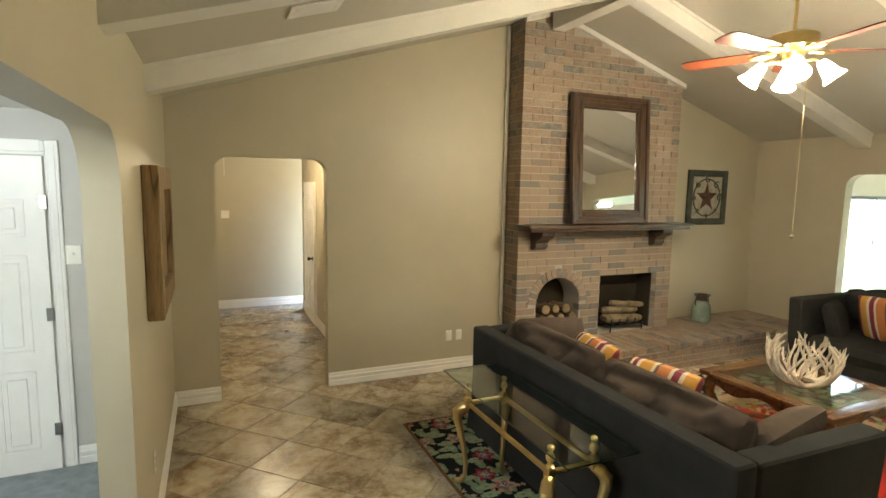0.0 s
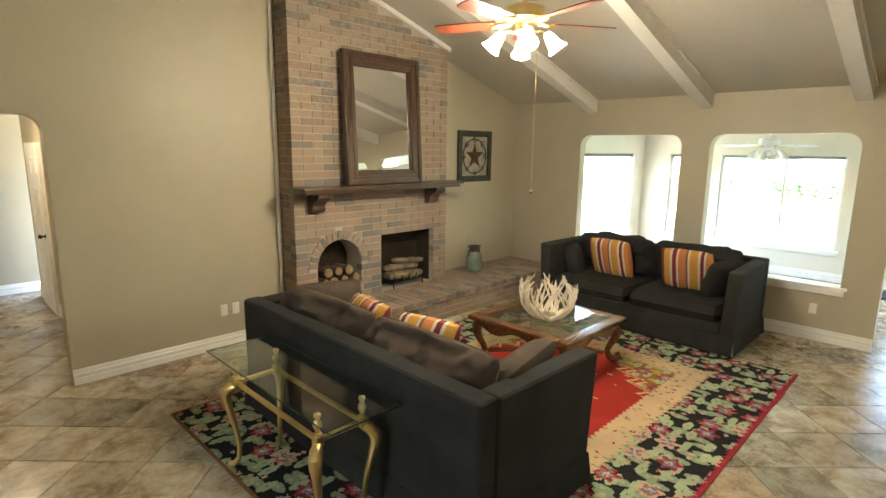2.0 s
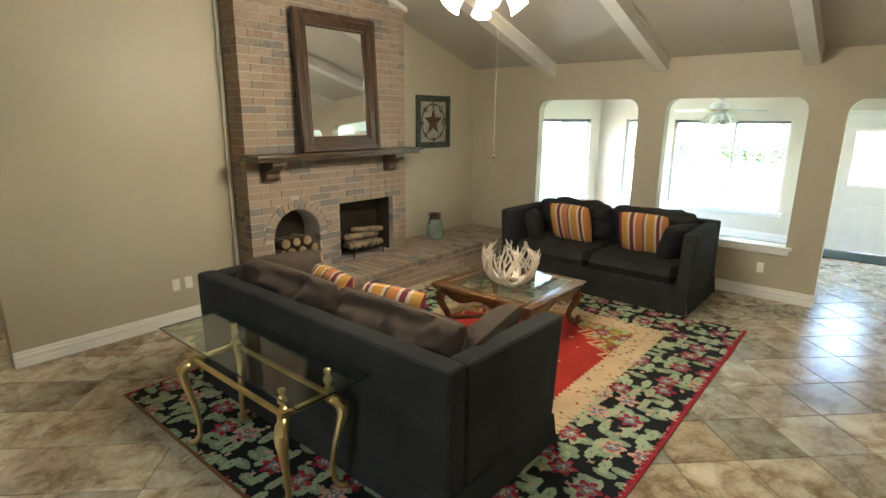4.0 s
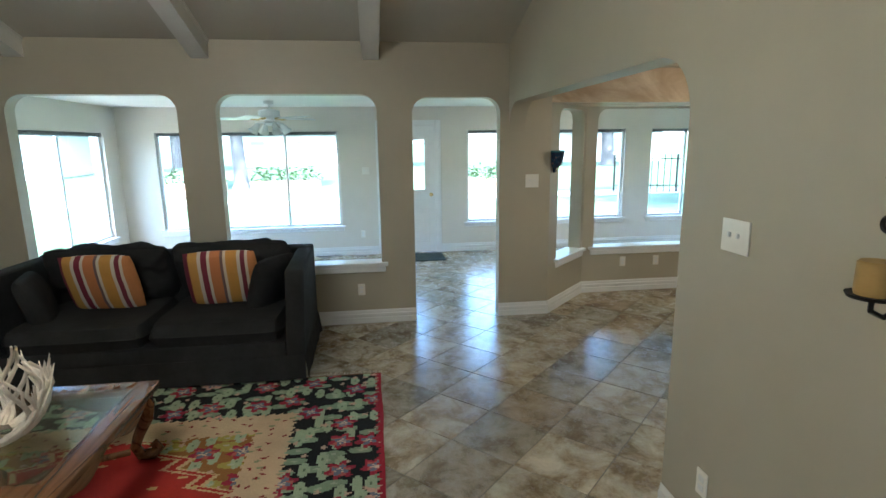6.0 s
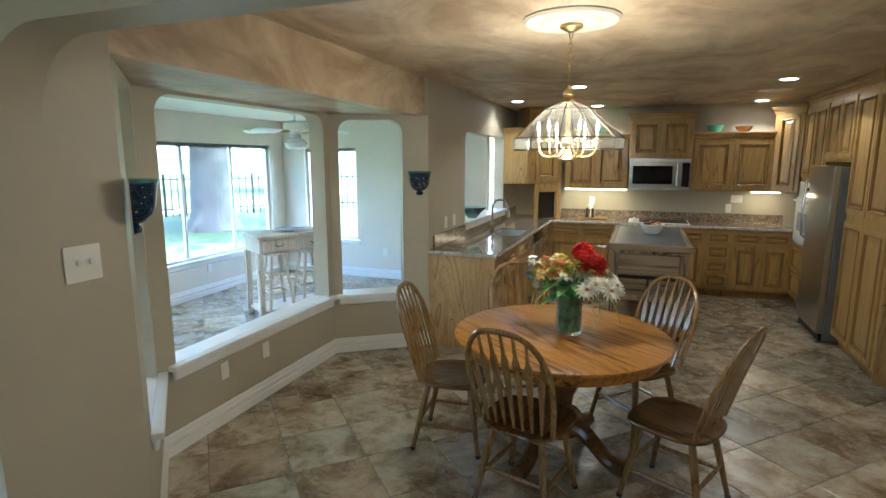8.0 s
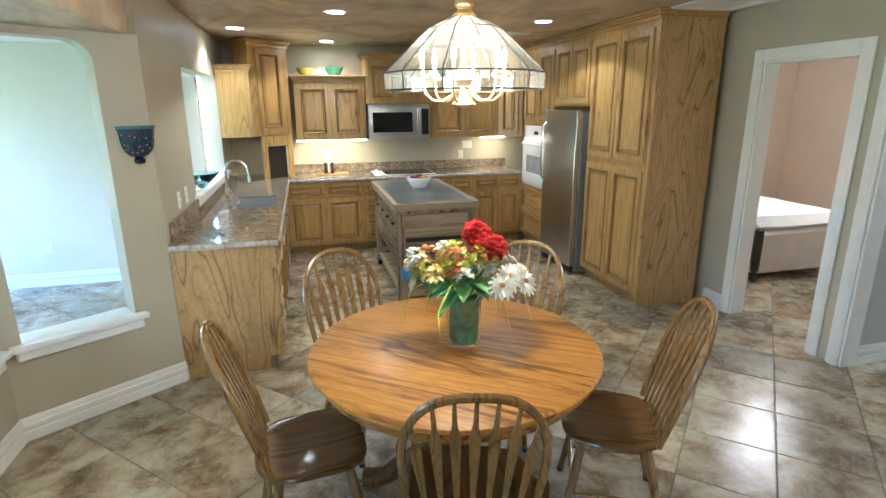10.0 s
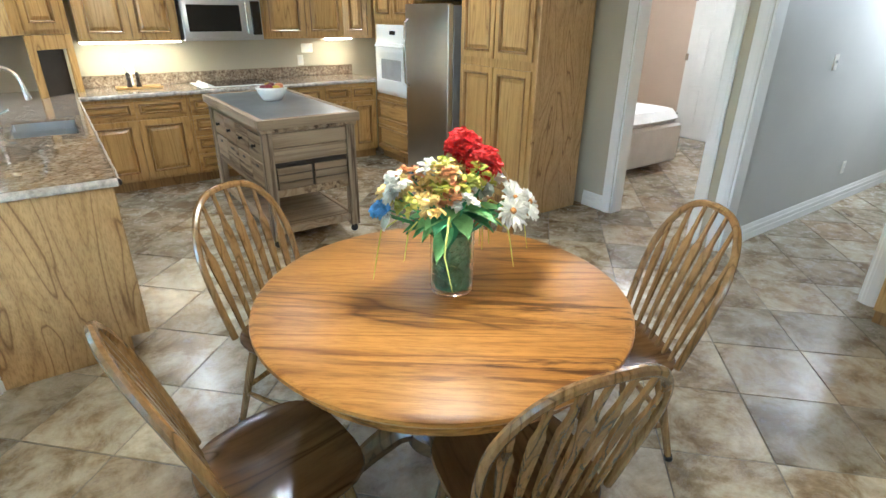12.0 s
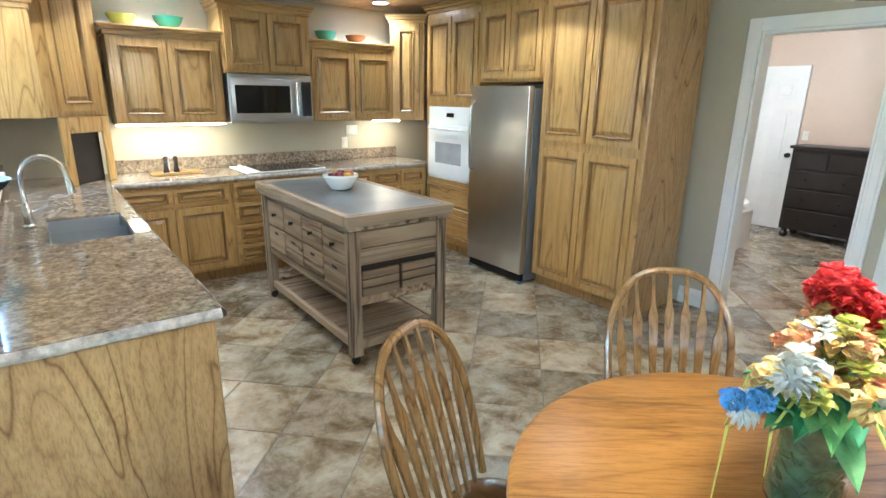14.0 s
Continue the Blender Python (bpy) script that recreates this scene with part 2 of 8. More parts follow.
DARKWOOD_Z = wood("dark_walnut_upright", (0.025, 0.014, 0.009), (0.058, 0.032, 0.02), (0.09, 0.052, 0.033), "Z", 0.3)
COFFEE = wood("coffee_table_wood", (0.045, 0.02, 0.01), (0.11, 0.05, 0.021), (0.16, 0.076, 0.032), "X", 0.25, grain=0.6)
GREYWOOD = wood("weathered_grey_wood", (0.23, 0.165, 0.095), (0.28, 0.205, 0.125), (0.36, 0.285, 0.195), "Y", 0.75, 3.5, 0.5, 0.0, 0.6, 0.04)
GREYWOOD_Z = wood("weathered_grey_wood_upright", (0.25, 0.195, 0.13), (0.29, 0.23, 0.16), (0.34, 0.28, 0.20), "Z", 0.75, 2.5, 0.4, 0.0, 0.4, 0.04)
GREYWOOD_X = wood("weathered_grey_wood_crosswise", (0.22, 0.16, 0.095), (0.28, 0.21, 0.13), (0.34, 0.27, 0.185), "X", 0.75, 3.5, 0.5, 0.0, 0.6, 0.04)
CRATEWOOD = wood("brown_crate_wood", (0.15, 0.105, 0.062), (0.20, 0.15, 0.095), (0.26, 0.20, 0.135), "X", 0.8, 3.5, 0.5, 0.0, 0.6, 0.04)
BARN = wood("reclaimed_barn_wood", (0.07, 0.045, 0.022), (0.20, 0.13, 0.06), (0.29, 0.20, 0.10), "Z", 0.8, 6, 1.0, 0.0)
WHITEWASH = wood("whitewashed_wood", (0.34, 0.28, 0.21), (0.55, 0.49, 0.40), (0.62, 0.57, 0.48), "Z", 0.6, 8, 0.8, 0.0)
BLACKWOOD = plain("espresso_paint", (0.022, 0.016, 0.013), 0.3, vary=0.3)
SOFA = cloth("charcoal_slipcover", (0.030, 0.030, 0.029))
CUSHION = cloth("brown_grey_cushion_cloth", (0.078, 0.059, 0.046))
BRASS = plain("antique_brass", (0.62, 0.47, 0.22), 0.28, 1.0, 0.15)
CHROME = plain("brushed_nickel", (0.62, 0.61, 0.58), 0.22, 1.0, 0.05)
STEEL = plain("stainless_steel", (0.52, 0.53, 0.54), 0.28, 1.0, 0.05, 3)
CAME = plain("dark_brass_came", (0.10, 0.08, 0.05), 0.35, 1.0, 0.2)
IRON = plain("black_iron", (0.02, 0.019, 0.018), 0.5, 0.6, 0.3)
BLACKGLASS = plain("black_glass", (0.012, 0.012, 0.013), 0.06, vary=0.05)
WHITE_ENAMEL = plain("white_enamel", (0.82, 0.82, 0.80), 0.15, vary=0.02)
PLATE = plain("ivory_plastic", (0.80, 0.77, 0.69), 0.35, vary=0.02)
GLASS = glass("clear_glass", (0.97, 0.99, 0.98))
LEADED = sheet_glass("leaded_glass", (0.95, 0.95, 0.93), 0.08, 0.012)
TABLEGLASS = sheet_glass("table_glass", (0.86, 0.93, 0.90))
GLASSEDGE = plain("green_glass_edge", (0.012, 0.03, 0.024), 0.15)
PANE = sheet_glass("window_glass", (0.97, 0.99, 0.98))
BULB = glow("lamp_glass_lit", (1.0, 0.92, 0.78), 0.45)
DOWNLIGHT = glow("recessed_lamp_lit", (1.0, 0.93, 0.82), 1.5)
UNDERLIGHT = glow("under_cabinet_tube", (1.0, 0.83, 0.52), 0.9)


# ---- mesh helpers ----
def box(bm, x0, x1, y0, y1, z0, z1, bev=0.0, seg=1, taper=0.0):
    r = bmesh.ops.create_cube(bm, size=1.0)
    vs = r["verts"]
    for v in vs:
        t = taper if v.co.z > 0 else 0.0
        v.co = Vector(((x0 + x1) / 2 + v.co.x * (x1 - x0 - 2 * t), (y0 + y1) / 2 + v.co.y * (y1 - y0 - 2 * t), (z0 + z1) / 2 + v.co.z * (z1 - z0)))
    if bev:
        es = list({e for v in vs for e in v.link_edges})
        bmesh.ops.bevel(bm, geom=es, offset=bev, segments=seg, affect="EDGES", profile=0.6)
    return vs


def bar(bm, p0, p1, r0, r1=None, seg=10, cap=True):
    """A round bar from p0 to p1."""
    p0, p1 = Vector(p0), Vector(p1)
    d = p1 - p0
    m = Matrix.Translation((p0 + p1) / 2) @ d.to_track_quat("Z", "Y").to_matrix().to_4x4()
    bmesh.ops.create_cone(bm, cap_ends=cap, segments=seg, radius1=r0, radius2=r0 if r1 is None else r1, depth=d.length, matrix=m)


def lathe(bm, prof, at=(0, 0, 0), seg=16, axis=None):
    """Turned shape from (radius, height) pairs."""
    m = Matrix.Translation(at) @ (axis or Matrix())
    rings = []
    for r, z in prof:
        rings.append([bm.verts.new(m @ Vector((r * math.cos(a), r * math.sin(a), z))) for a in (2 * math.pi * i / seg for i in range(seg))])
    for a, b in zip(rings, rings[1:]):
        for i in range(seg):
            bm.faces.new((a[i], a[(i + 1) % seg], b[(i + 1) % seg], b[i]))
    if prof[0][0] > 1e-4:
        bm.faces.new(list(reversed(rings[0])))
    if prof[-1][0] > 1e-4:
        bm.faces.new(rings[-1])


def tube(bm, pts, rad, seg=8, closed=False):
    """A round tube along points; rad is one radius or one for each point."""
    pts = [Vector(p) for p in pts]
    k = len(pts)
    rads = rad if isinstance(rad, (list, tuple)) else [rad] * k
    rings, up = [], None
    for i, p in enumerate(pts):
        a = pts[(i - 1) % k] if closed or i else p
        b = pts[(i + 1) % k] if closed or i < k - 1 else p
        d = (b - a).normalized()
        if up is None:
            up = d.orthogonal().normalized()
        up = (up - d * up.dot(d)).normalized()
        side = d.cross(up)
        rings.append([bm.verts.new(p + rads[i] * (math.cos(t) * up + math.sin(t) * side)) for t in (2 * math.pi * j / seg for j in range(seg))])
    for i in range(k if closed else k - 1):
        a, b = rings[i], rings[(i + 1) % k]
        for j in range(seg):
            bm.faces.new((a[j], a[(j + 1) % seg], b[(j + 1) % seg], b[j]))
    if not closed:
        bm.faces.new(list(reversed(rings[0])))
        bm.faces.new(rings[-1])


def prism(bm, pts, z0, z1):
    """An upright prism over a plan outline."""
    lo, hi = [bm.verts.new((x, y, z0)) for x, y in pts], [bm.verts.new((x, y, z1)) for x, y in pts]
    k = len(pts)
    bm.faces.new(lo), bm.faces.new(hi)
    for i in range(k):
        bm.faces.new((lo[i], lo[(i + 1) % k], hi[(i + 1) % k], hi[i]))


def plate(bm, outline, holes, place, thick):
    """A flat slab with holes: outline and holes are loops of (u, v); place(u, v, w) gives the point, w from 0 to thick."""
    edges = []
    for loop in [outline, *holes]:
        vs = [bm.verts.new(place(u, v, 0)) for u, v in loop]
        edges += [bm.edges.new((vs[i], vs[(i + 1) % len(vs)])) for i in range(len(vs))]
    r = bmesh.ops.triangle_fill(bm, use_beauty=True, use_dissolve=False, edges=edges)
    faces = [f for f in r["geom"] if isinstance(f, bmesh.types.BMFace)]
    ext = bmesh.ops.extrude_face_region(bm, geom=faces)["geom"]
    off = Vector(place(0, 0, thick)) - Vector(place(0, 0, 0))
    bmesh.ops.translate(bm, vec=off, verts=[g for g in ext if isinstance(g, bmesh.types.BMVert)])


def mesh_of(name, bm, material, smooth=35):
    bmesh.ops.recalc_face_normals(bm, faces=bm.faces)
    me = bpy.data.meshes.new(name)
    bm.to_mesh(me)
    bm.free()
    for mm in material if isinstance(material, (list, tuple)) else [material]:
        me.materials.append(mm)
    if smooth:
        me.polygons.foreach_set("use_smooth", [True] * len(me.polygons))
        me.set_sharp_from_angle(angle=radians(smooth))
    return me


def part(name, bm, material, parent=None, label="", m=None, smooth=35):
    ob = new(name, mesh_of(name, bm, material, smooth))
    if parent is not None:
        ob.parent = parent
    if m is not None:
        ob.matrix_basis = m
    return tagged(ob, label)


def thing(name, label, category, m=None, group=""):
    ob = new(name)
    ob.empty_display_size = 0.1
    if m is not None:
        ob.matrix_basis = m
    return tagged(ob, label, category, group)


def structure(name, bm, material, label="", smooth=35):
    return tagged(part(name, bm, material, smooth=smooth), label, name.split("_")[0], kind="structure")


def arch(u0, u1, z0, z1, r, k=8):
    """A loop with round upper corners."""
    pts = [(u0, z0), (u1, z0)]
    pts += [(u1 - r + r * math.cos(a), z1 - r + r * math.sin(a)) for a in (math.pi / 2 * i / k for i in range(k + 1))]
    pts += [(u0 + r - r * math.sin(a), z1 - r + r * math.cos(a)) for a in (math.pi / 2 * i / k for i in range(k + 1))]
    return pts


def wall(name, a, b, top, thick, mat, holes=(), doors=(), label="painted plaster wall"):
    """A wall whose face runs from a to b in plan; its thickness lies to the left of that line. top: a height or (u, z) points from b back to a.
    holes: closed loops; doors: loops of arch() that stand on the floor."""
    a, b = Vector(a), Vector(b)
    d = (b - a).normalized()
    nrm, length = Vector((-d.y, d.x)), (b - a).length
    out = [(0, 0)]
    for loop in sorted(doors, key=lambda q: q[0][0]):
        out += [loop[0], *reversed(loop[2:]), loop[1]]
    out += [(length, 0)]
    out += [(length, top), (0, top)] if isinstance(top, (int, float)) else list(top)
    clean = [p for i, p in enumerate(out) if (Vector(p) - Vector(out[i - 1])).length > 1e-4]
    bm = bmesh.new()
    plate(bm, clean, holes, lambda u, v, w: (*(a + d * u + nrm * w), v), thick)
    return structure(name, bm, mat, label)


def baseboard(name, runs, h=0.135):
    """Moulded skirting along plan lines; the room lies to the right of each line."""
    bm = bmesh.new()
    prof = [(0.001, 0), (0.017, 0), (0.017, 0.055), (0.012, 0.06), (0.015, 0.066), (0.015, 0.095), (0.009, 0.102), (0.011, 0.11), (0.004, h), (0.001, h)]
    for a, b in runs:
        a, b = Vector(a), Vector(b)
        d = (b - a).normalized()
        nrm = Vector((d.y, -d.x))
        ends = []
        for q in (a - d * 0.0, b + d * 0.0):
            ends.append([bm.verts.new((*(q + nrm * w), z + 0.001)) for w, z in prof])
        for i in range(len(prof)):
            j = (i + 1) % len(prof)
            bm.faces.new((ends[0][i], ends[0][j], ends[1][j], ends[1][i]))
        bm.faces.new(ends[0]), bm.faces.new(list(reversed(ends[1])))
    return structure(name, bm, WHITE, "white moulded wooden baseboard")


# ---- large structure ----
XW, YF, XL, YP = 7.25, 5.456, -0.10, -0.14      # window wall, fireplace wall, left wall, partition
XR, ZR, SL = 3.575, 3.82, 0.31                  # ridge line, its height, pitch of the ceiling
XO, YN, YS = 10.65, 4.9, -6.05                   # sunroom outer wall and ends
XD, YK, ZD = 2.9, -7.17, 2.47                   # hall-side wall, kitchen back wall, dining ceiling
ZS = 2.33                                       # sunroom ceiling
BAY = [(XW, -0.567), (7.93, -1.213), (7.93, -3.095), (XW - 0.04, -3.6)]


def slope(x):
    return ZR - SL * abs(x - XR)


def gable(u_of, x_from, x_to):
    """Top of a gable wall for (u, z), running back from x_to to x_from."""
    pts = [(u_of(x_to), slope(x_to) + 0.03), (u_of(XR), ZR + 0.03), (u_of(x_from), slope(x_from) + 0.03)]
    return pts


# floor bed under the tiles
bm = bmesh.new()
box(bm, -3.2, 11.1, -7.4, 9.6, -0.12, -0.004)
structure("floor", bm, GROUT, "diagonal travertine-look tile floor with dark grout")

wall("wall_fireplace", (XL, YF), (XW, YF), gable(lambda x: x - XL, XL, XW), 0.14, PAINT, doors=[arch(0.28 - XL, 1.26 - XL, 0, 2.225, 0.13)])
wall("wall_windows", (XW, YF), (XW, BAY[0][1]), 2.73, 0.14, PAINT,
     holes=[arch(YF - 4.30, YF - 2.90, 0.60, 2.215, 0.15), arch(YF - 2.57, YF - 1.13, 0.60, 2.215, 0.15)],
     doors=[arch(YF - 0.80, YF + 0.05, 0, 2.19, 0.15)])
wall("wall_side", (XL, -0.3), (XL, YF), 2.73, 0.14, PAINT, doors=[arch(1.5, 3.22, 0, 2.2, 0.25)])
bm = bmesh.new()
r_, top_ = 0.27, 2.135
loop = [(XL, 0), (4.25, 0)]
loop += [(4.25 + r_ - r_ * math.cos(q), top_ - r_ + r_ * math.sin(q)) for q in (math.pi / 2 * i / 10 for i in range(11))]
loop += [(XW - r_ + r_ * math.sin(q), top_ - r_ + r_ * math.cos(q)) for q in (math.pi / 2 * i / 10 for i in range(11))]
loop += [(XW, slope(XW) + 0.03), (XR, ZR + 0.03), (XL, slope(XL) + 0.03)]
plate(bm, loop, [], lambda u, v, w: (u, YP - w, v), 0.16)
structure("wall_partition", bm, PAINT, "painted plaster wall with a wide round-cornered opening")

bm = bmesh.new()
for s in (-1, 1):
    xe = XR + s * (XW - XR + 0.3)
    q = [(XR, ZR), (xe, slope(xe)), (xe, slope(xe) + 0.15), (XR, ZR + 0.15)]
    for y0, y1 in ((YP - 0.2, YF + 0.2),):
        lo, hi = [bm.verts.new((x, y0, z)) for x, z in q], [bm.verts.new((x, y1, z)) for x, z in q]
        bm.faces.new(lo), bm.faces.new(hi)
        for i in range(4):
            bm.faces.new((lo[i], lo[(i + 1) % 4], hi[(i + 1) % 4], hi[i]))
structure("ceiling_living", bm, CEIL, "sloped cathedral ceiling in matte greige paint")

# beams up both slopes and along the ridge
for y in (4.15, 2.66, 1.17, -0.32 + 0.0):
    if y < 0:
        continue
    for s in (-1, 1):
        bm = bmesh.new()
        x0, x1 = XR + s * 0.07, XW - 0.001 if s > 0 else XL + 0.001
        for dx, dz in ((0.0, 0.0),):
            w, h = 0.075, 0.16
            for y0, y1, z0, z1 in ((y - w, y + w, -h, 0.01), (y - w - 0.012, y + w + 0.012, -0.03, 0.011)):
                q = [(x0, slope(x0) + z0), (x1, slope(x1) + z0), (x1, slope(x1) + z1), (x0, slope(x0) + z1)]
                lo, hi = [bm.verts.new((a, y0, b)) for a, b in q], [bm.verts.new((a, y1, b)) for a, b in q]
                bm.faces.new(lo), bm.faces.new(hi)
                for i in range(4):
                    bm.faces.new((lo[i], lo[(i + 1) % 4], hi[(i + 1) % 4], hi[i]))
        structure("ceiling_beam", bm, BEAMW, "white-painted boxed ceiling beam with bead trim")
bm = bmesh.new()
box(bm, XR - 0.08, XR + 0.08, YP + 0.001, 5.095, 3.60, ZR + 0.02, 0.006)
structure("ridge_beam", bm, BEAMW, "white-painted boxed ridge beam")

# dining room and kitchen shell
bm = bmesh.new()
box(bm, XD - 0.16, XW + 0.14, YK - 0.14, YP - 0.158, ZD, ZD + 0.12)
structure("ceiling_dining", bm, CEIL_DINE, "sponged tan faux-finish plaster ceiling")
bm = bmesh.new()
box(bm, XW - 0.001, XW + 0.139, -3.6, BAY[0][1] - 0.001, 2.14, ZD - 0.001)
structure("bay_header", bm, CEIL_DINE, "sponged tan plaster header above the bay")
bm = bmesh.new()
prism(bm, [(XW + 0.139, -0.6), (8.06, -1.15), (8.06, -3.15), (XW + 0.139, -3.62)], 2.141, 2.25)
structure("ceiling_bay", bm, CEIL_DINE, "low plaster ceiling of the bay")
names = ("wall_bay_north", "wall_bay_middle", "wall_bay_south")
spans = ((0.2, 0.86), (0.13, 1.80), (0.08, 0.64))
for nm, (u0, u1), p, q in zip(names, spans, BAY, BAY[1:]):
    wall(nm, p, q, 2.142, 0.14, PAINT, holes=[arch(u0, u1, 0.53, 2.10 if nm != "wall_bay_middle" else 2.12, 0.12)])
bm = bmesh.new()
prism(bm, [(XW - 0.04, -3.6), (XW + 0.16, -3.6), (XW + 0.16, -3.74), (XW - 0.04, -3.74)], 0, ZD)
structure("wall_bay_end", bm, PAINT, "painted plaster pier")
wall("wall_kitchen_pass", (XW - 0.04, -3.741), (XW - 0.04, YK), ZD, 0.14, PAINT, holes=[arch(4.67 - 3.741, 6.40 - 3.741, 1.05, 2.05, 0.10)])
wall("wall_kitchen_back", (XW + 0.1, YK), (XD - 0.14, YK), ZD, 0.14, PAINT)
wall("wall_bedroom_door", (XD, YK), (XD, -2.62), ZD, 0.13, PAINT, doors=[arch(-3.62 - YK, -2.86 - YK, 0, 2.06, 0.001)])
wall("wall_hall_end", (XD, -1.69), (XD, YP - 0.161), ZD, 0.13, PAINT_HALL)
bm = bmesh.new()
box(bm, XD - 0.128, XD - 0.002, -2.619, -1.691, 2.12, ZD)
structure("hall_header", bm, PAINT_HALL, "painted wall above the hall opening")
wall("wall_hall_side", (XD - 0.131, -2.62), (-1.4, -2.62), 2.44, 0.12, PAINT_HALL)
wall("wall_hall_other", (-1.4, -1.67), (XD - 0.131, -1.67), 2.44, 0.12, PAINT_HALL)
wall("wall_hall_far", (-1.4, -2.74), (-1.4, -1.57), 2.44, 0.12, PAINT_HALL)
wall("wall_bed_far", (-0.62, YK), (-0.62, -2.75), 2.44, 0.12, PAINT_BED)
wall("wall_bed_side", (XD - 0.131, -6.6), (-0.62, -6.6), 2.44, 0.12, PAINT_BED)
wall("wall_bed_near", (-0.62, -2.7415), (XD - 0.131, -2.7415), 2.44, 0.001, PAINT_BED)
bm = bmesh.new()
box(bm, -1.5, XD - 0.132, -7.3, -1.45, 2.44, 2.55)
structure("ceiling_bedroom", bm, CEIL_SUN, "white bedroom and hall ceiling")

# sunroom shell
def rect(u0, u1, z0, z1):
    return [(u0, z0), (u1, z0), (u1, z1), (u0, z1)]


OUTER = [(4.38, 3.98), (3.49, 1.69), (-0.33, -3.02), (-3.48, -5.75)]
WZ0, WZ1 = 0.48, 1.96
wall("wall_sunroom_outer", (XO, YN + 0.14), (XO, YS - 0.14), ZS + 0.01, 0.14, PAINT_SUNLIT,
     holes=[rect(YN + 0.14 - a, YN + 0.14 - b, WZ0, WZ1) for a, b in OUTER], doors=[rect(YN + 0.14 - 1.045, YN + 0.14 - 0.165, 0, 2.05)])
wall("wall_sunroom_north", (XW + 0.141, YN), (XO, YN), ZS + 0.01, 0.14, PAINT_SUNLIT, holes=[rect(0.80, 2.85, WZ0, WZ1)])
wall("wall_sunroom_south", (XO, YS), (XW + 0.101, YS), ZS + 0.01, 0.14, PAINT_SUNLIT, holes=[rect(0.40, 1.30, 0.55, 1.92)])
bm = bmesh.new()
plate(bm, [(XW + 0.141, YN + 0.14), (XO + 0.14, YN + 0.14), (XO + 0.14, YS - 0.14), (XW + 0.101, YS - 0.14), (XW + 0.101, -3.7), (8.12, -3.2), (8.12, -1.1), (XW + 0.141, -0.5)], [], lambda u, v, w: (u, v, ZS + w), 0.12)
structure("ceiling_sunroom", bm, CEIL_SUN, "flat white sunroom ceiling")

# hall behind the fireplace wall and the room to the side
wall("wall_back_hall_left", (-0.1, YF + 0.141), (-0.1, 9.33), 2.44, 0.1, PAINT)
wall("wall_back_hall_end", (-0.2, 9.33), (3.0, 9.33), 2.44, 0.1, PAINT)
wall("wall_back_hall_right", (1.58, 9.0), (1.58, YF + 0.141), 2.44, 0.1, PAINT)
bm = bmesh.new()
box(bm, -0.3, 3.0, YF + 0.141, 9.45, 2.44, 2.55)
structure("ceiling_back_hall", bm, CEIL_SUN, "white hall ceiling")
wall("wall_side_room", (-3.0, 4.62), (XL - 0.141, 4.62), 2.44, 0.12, PAINT_HALL)
wall("wall_side_room_far", (-3.0, -0.4), (-3.0, 4.62), 2.44, 0.12, PAINT_HALL)
wall("wall_side_room_near", (XL - 0.141, -0.2), (-3.0, -0.2), 2.44, 0.12, PAINT_HALL)
bm = bmesh.new()
box(bm, -3.1, XL - 0.141, -0.4, 4.8, 2.44, 2.55)
structure("ceiling_side_room", bm, CEIL_SUN, "white side room ceiling")
CARPET = plain("blue_grey_carpet", (0.23, 0.26, 0.28), 0.95, vary=0.2, scale=12, bumpy=0.8, bscale=300)
bm = bmesh.new()
box(bm, -3.0, XL - 0.02, -0.2, 4.62, -0.003, 0.006)
structure("carpet", bm, CARPET, "blue-grey cut-pile carpet")

baseboard("baseboard_living", [((XL, 2.94), (XL, YF)), ((XL, YF), (0.28, YF)), ((1.26, YF), (3.19, YF)), ((XW, 2.9), (XW, 0.80)), ((XW, -0.05), (XW, BAY[0][1])), ((4.25, YP), (XL, YP)), ((1.26, YF), (1.26, YF + 0.14)), ((4.25, YP - 0.16), (4.25, YP))])
baseboard("baseboard_bay", list(zip(BAY, BAY[1:])) + [((XW - 0.04, -3.6), (XW - 0.04, -3.62))])
baseboard("baseboard_sunroom", [((XO, YN), (XO, 1.125)), ((XO, 0.085), (XO, YS)), ((XO, YS), (XW + 0.1, YS)), ((XW + 0.14, YN), (XO, YN)), ((XW + 0.14, 0.8), (XW + 0.14, YN))][:4])
baseboard("baseboard_hall", [((XD - 0.131, -2.62), (-1.4, -2.62)), ((-1.4, -2.62), (-1.4, -1.67)), ((XD, -3.93), (XD, -3.705)), ((-0.62, -6.6), (-0.62, -2.75)), ((1.58, 9.0), (1.58, YF + 0.141)), ((-0.1, 9.33), (3.0, 9.33)), ((-0.66, 4.62), (XL - 0.14, 4.62))])

# ---- lamps of the place, and added room fills ----
WARM = (1.0, 0.86, 0.67)
for a in range(5):
    q = 2 * math.pi * a / 5 + 0.3
    lamp("fan_bulb", "POINT", (XR + 0.2 * math.cos(q), 2.62 + 0.2 * math.sin(q), 2.57), 0.8, WARM, 0.04)
lamp("chandelier_bulb", "POINT", (5.77, -2.03, 1.90), 2.0, (1.0, 0.84, 0.62), 0.14)
for x, y in ((6.03, -4.69), (6.90, -5.8), (6.01, -6.72), (4.06, -6.72), (4.2, -4.8)):
    lamp("recessed_bulb", "SPOT", (x, y, ZD - 0.03), 0.85, (1.0, 0.88, 0.70), 0.05).data.spot_size = radians(130)
lamp("under_cabinet_bulb", "AREA", (6.05, -6.98, 1.335), 0.085, (1.0, 0.78, 0.45), 0.8, None, 0.05)
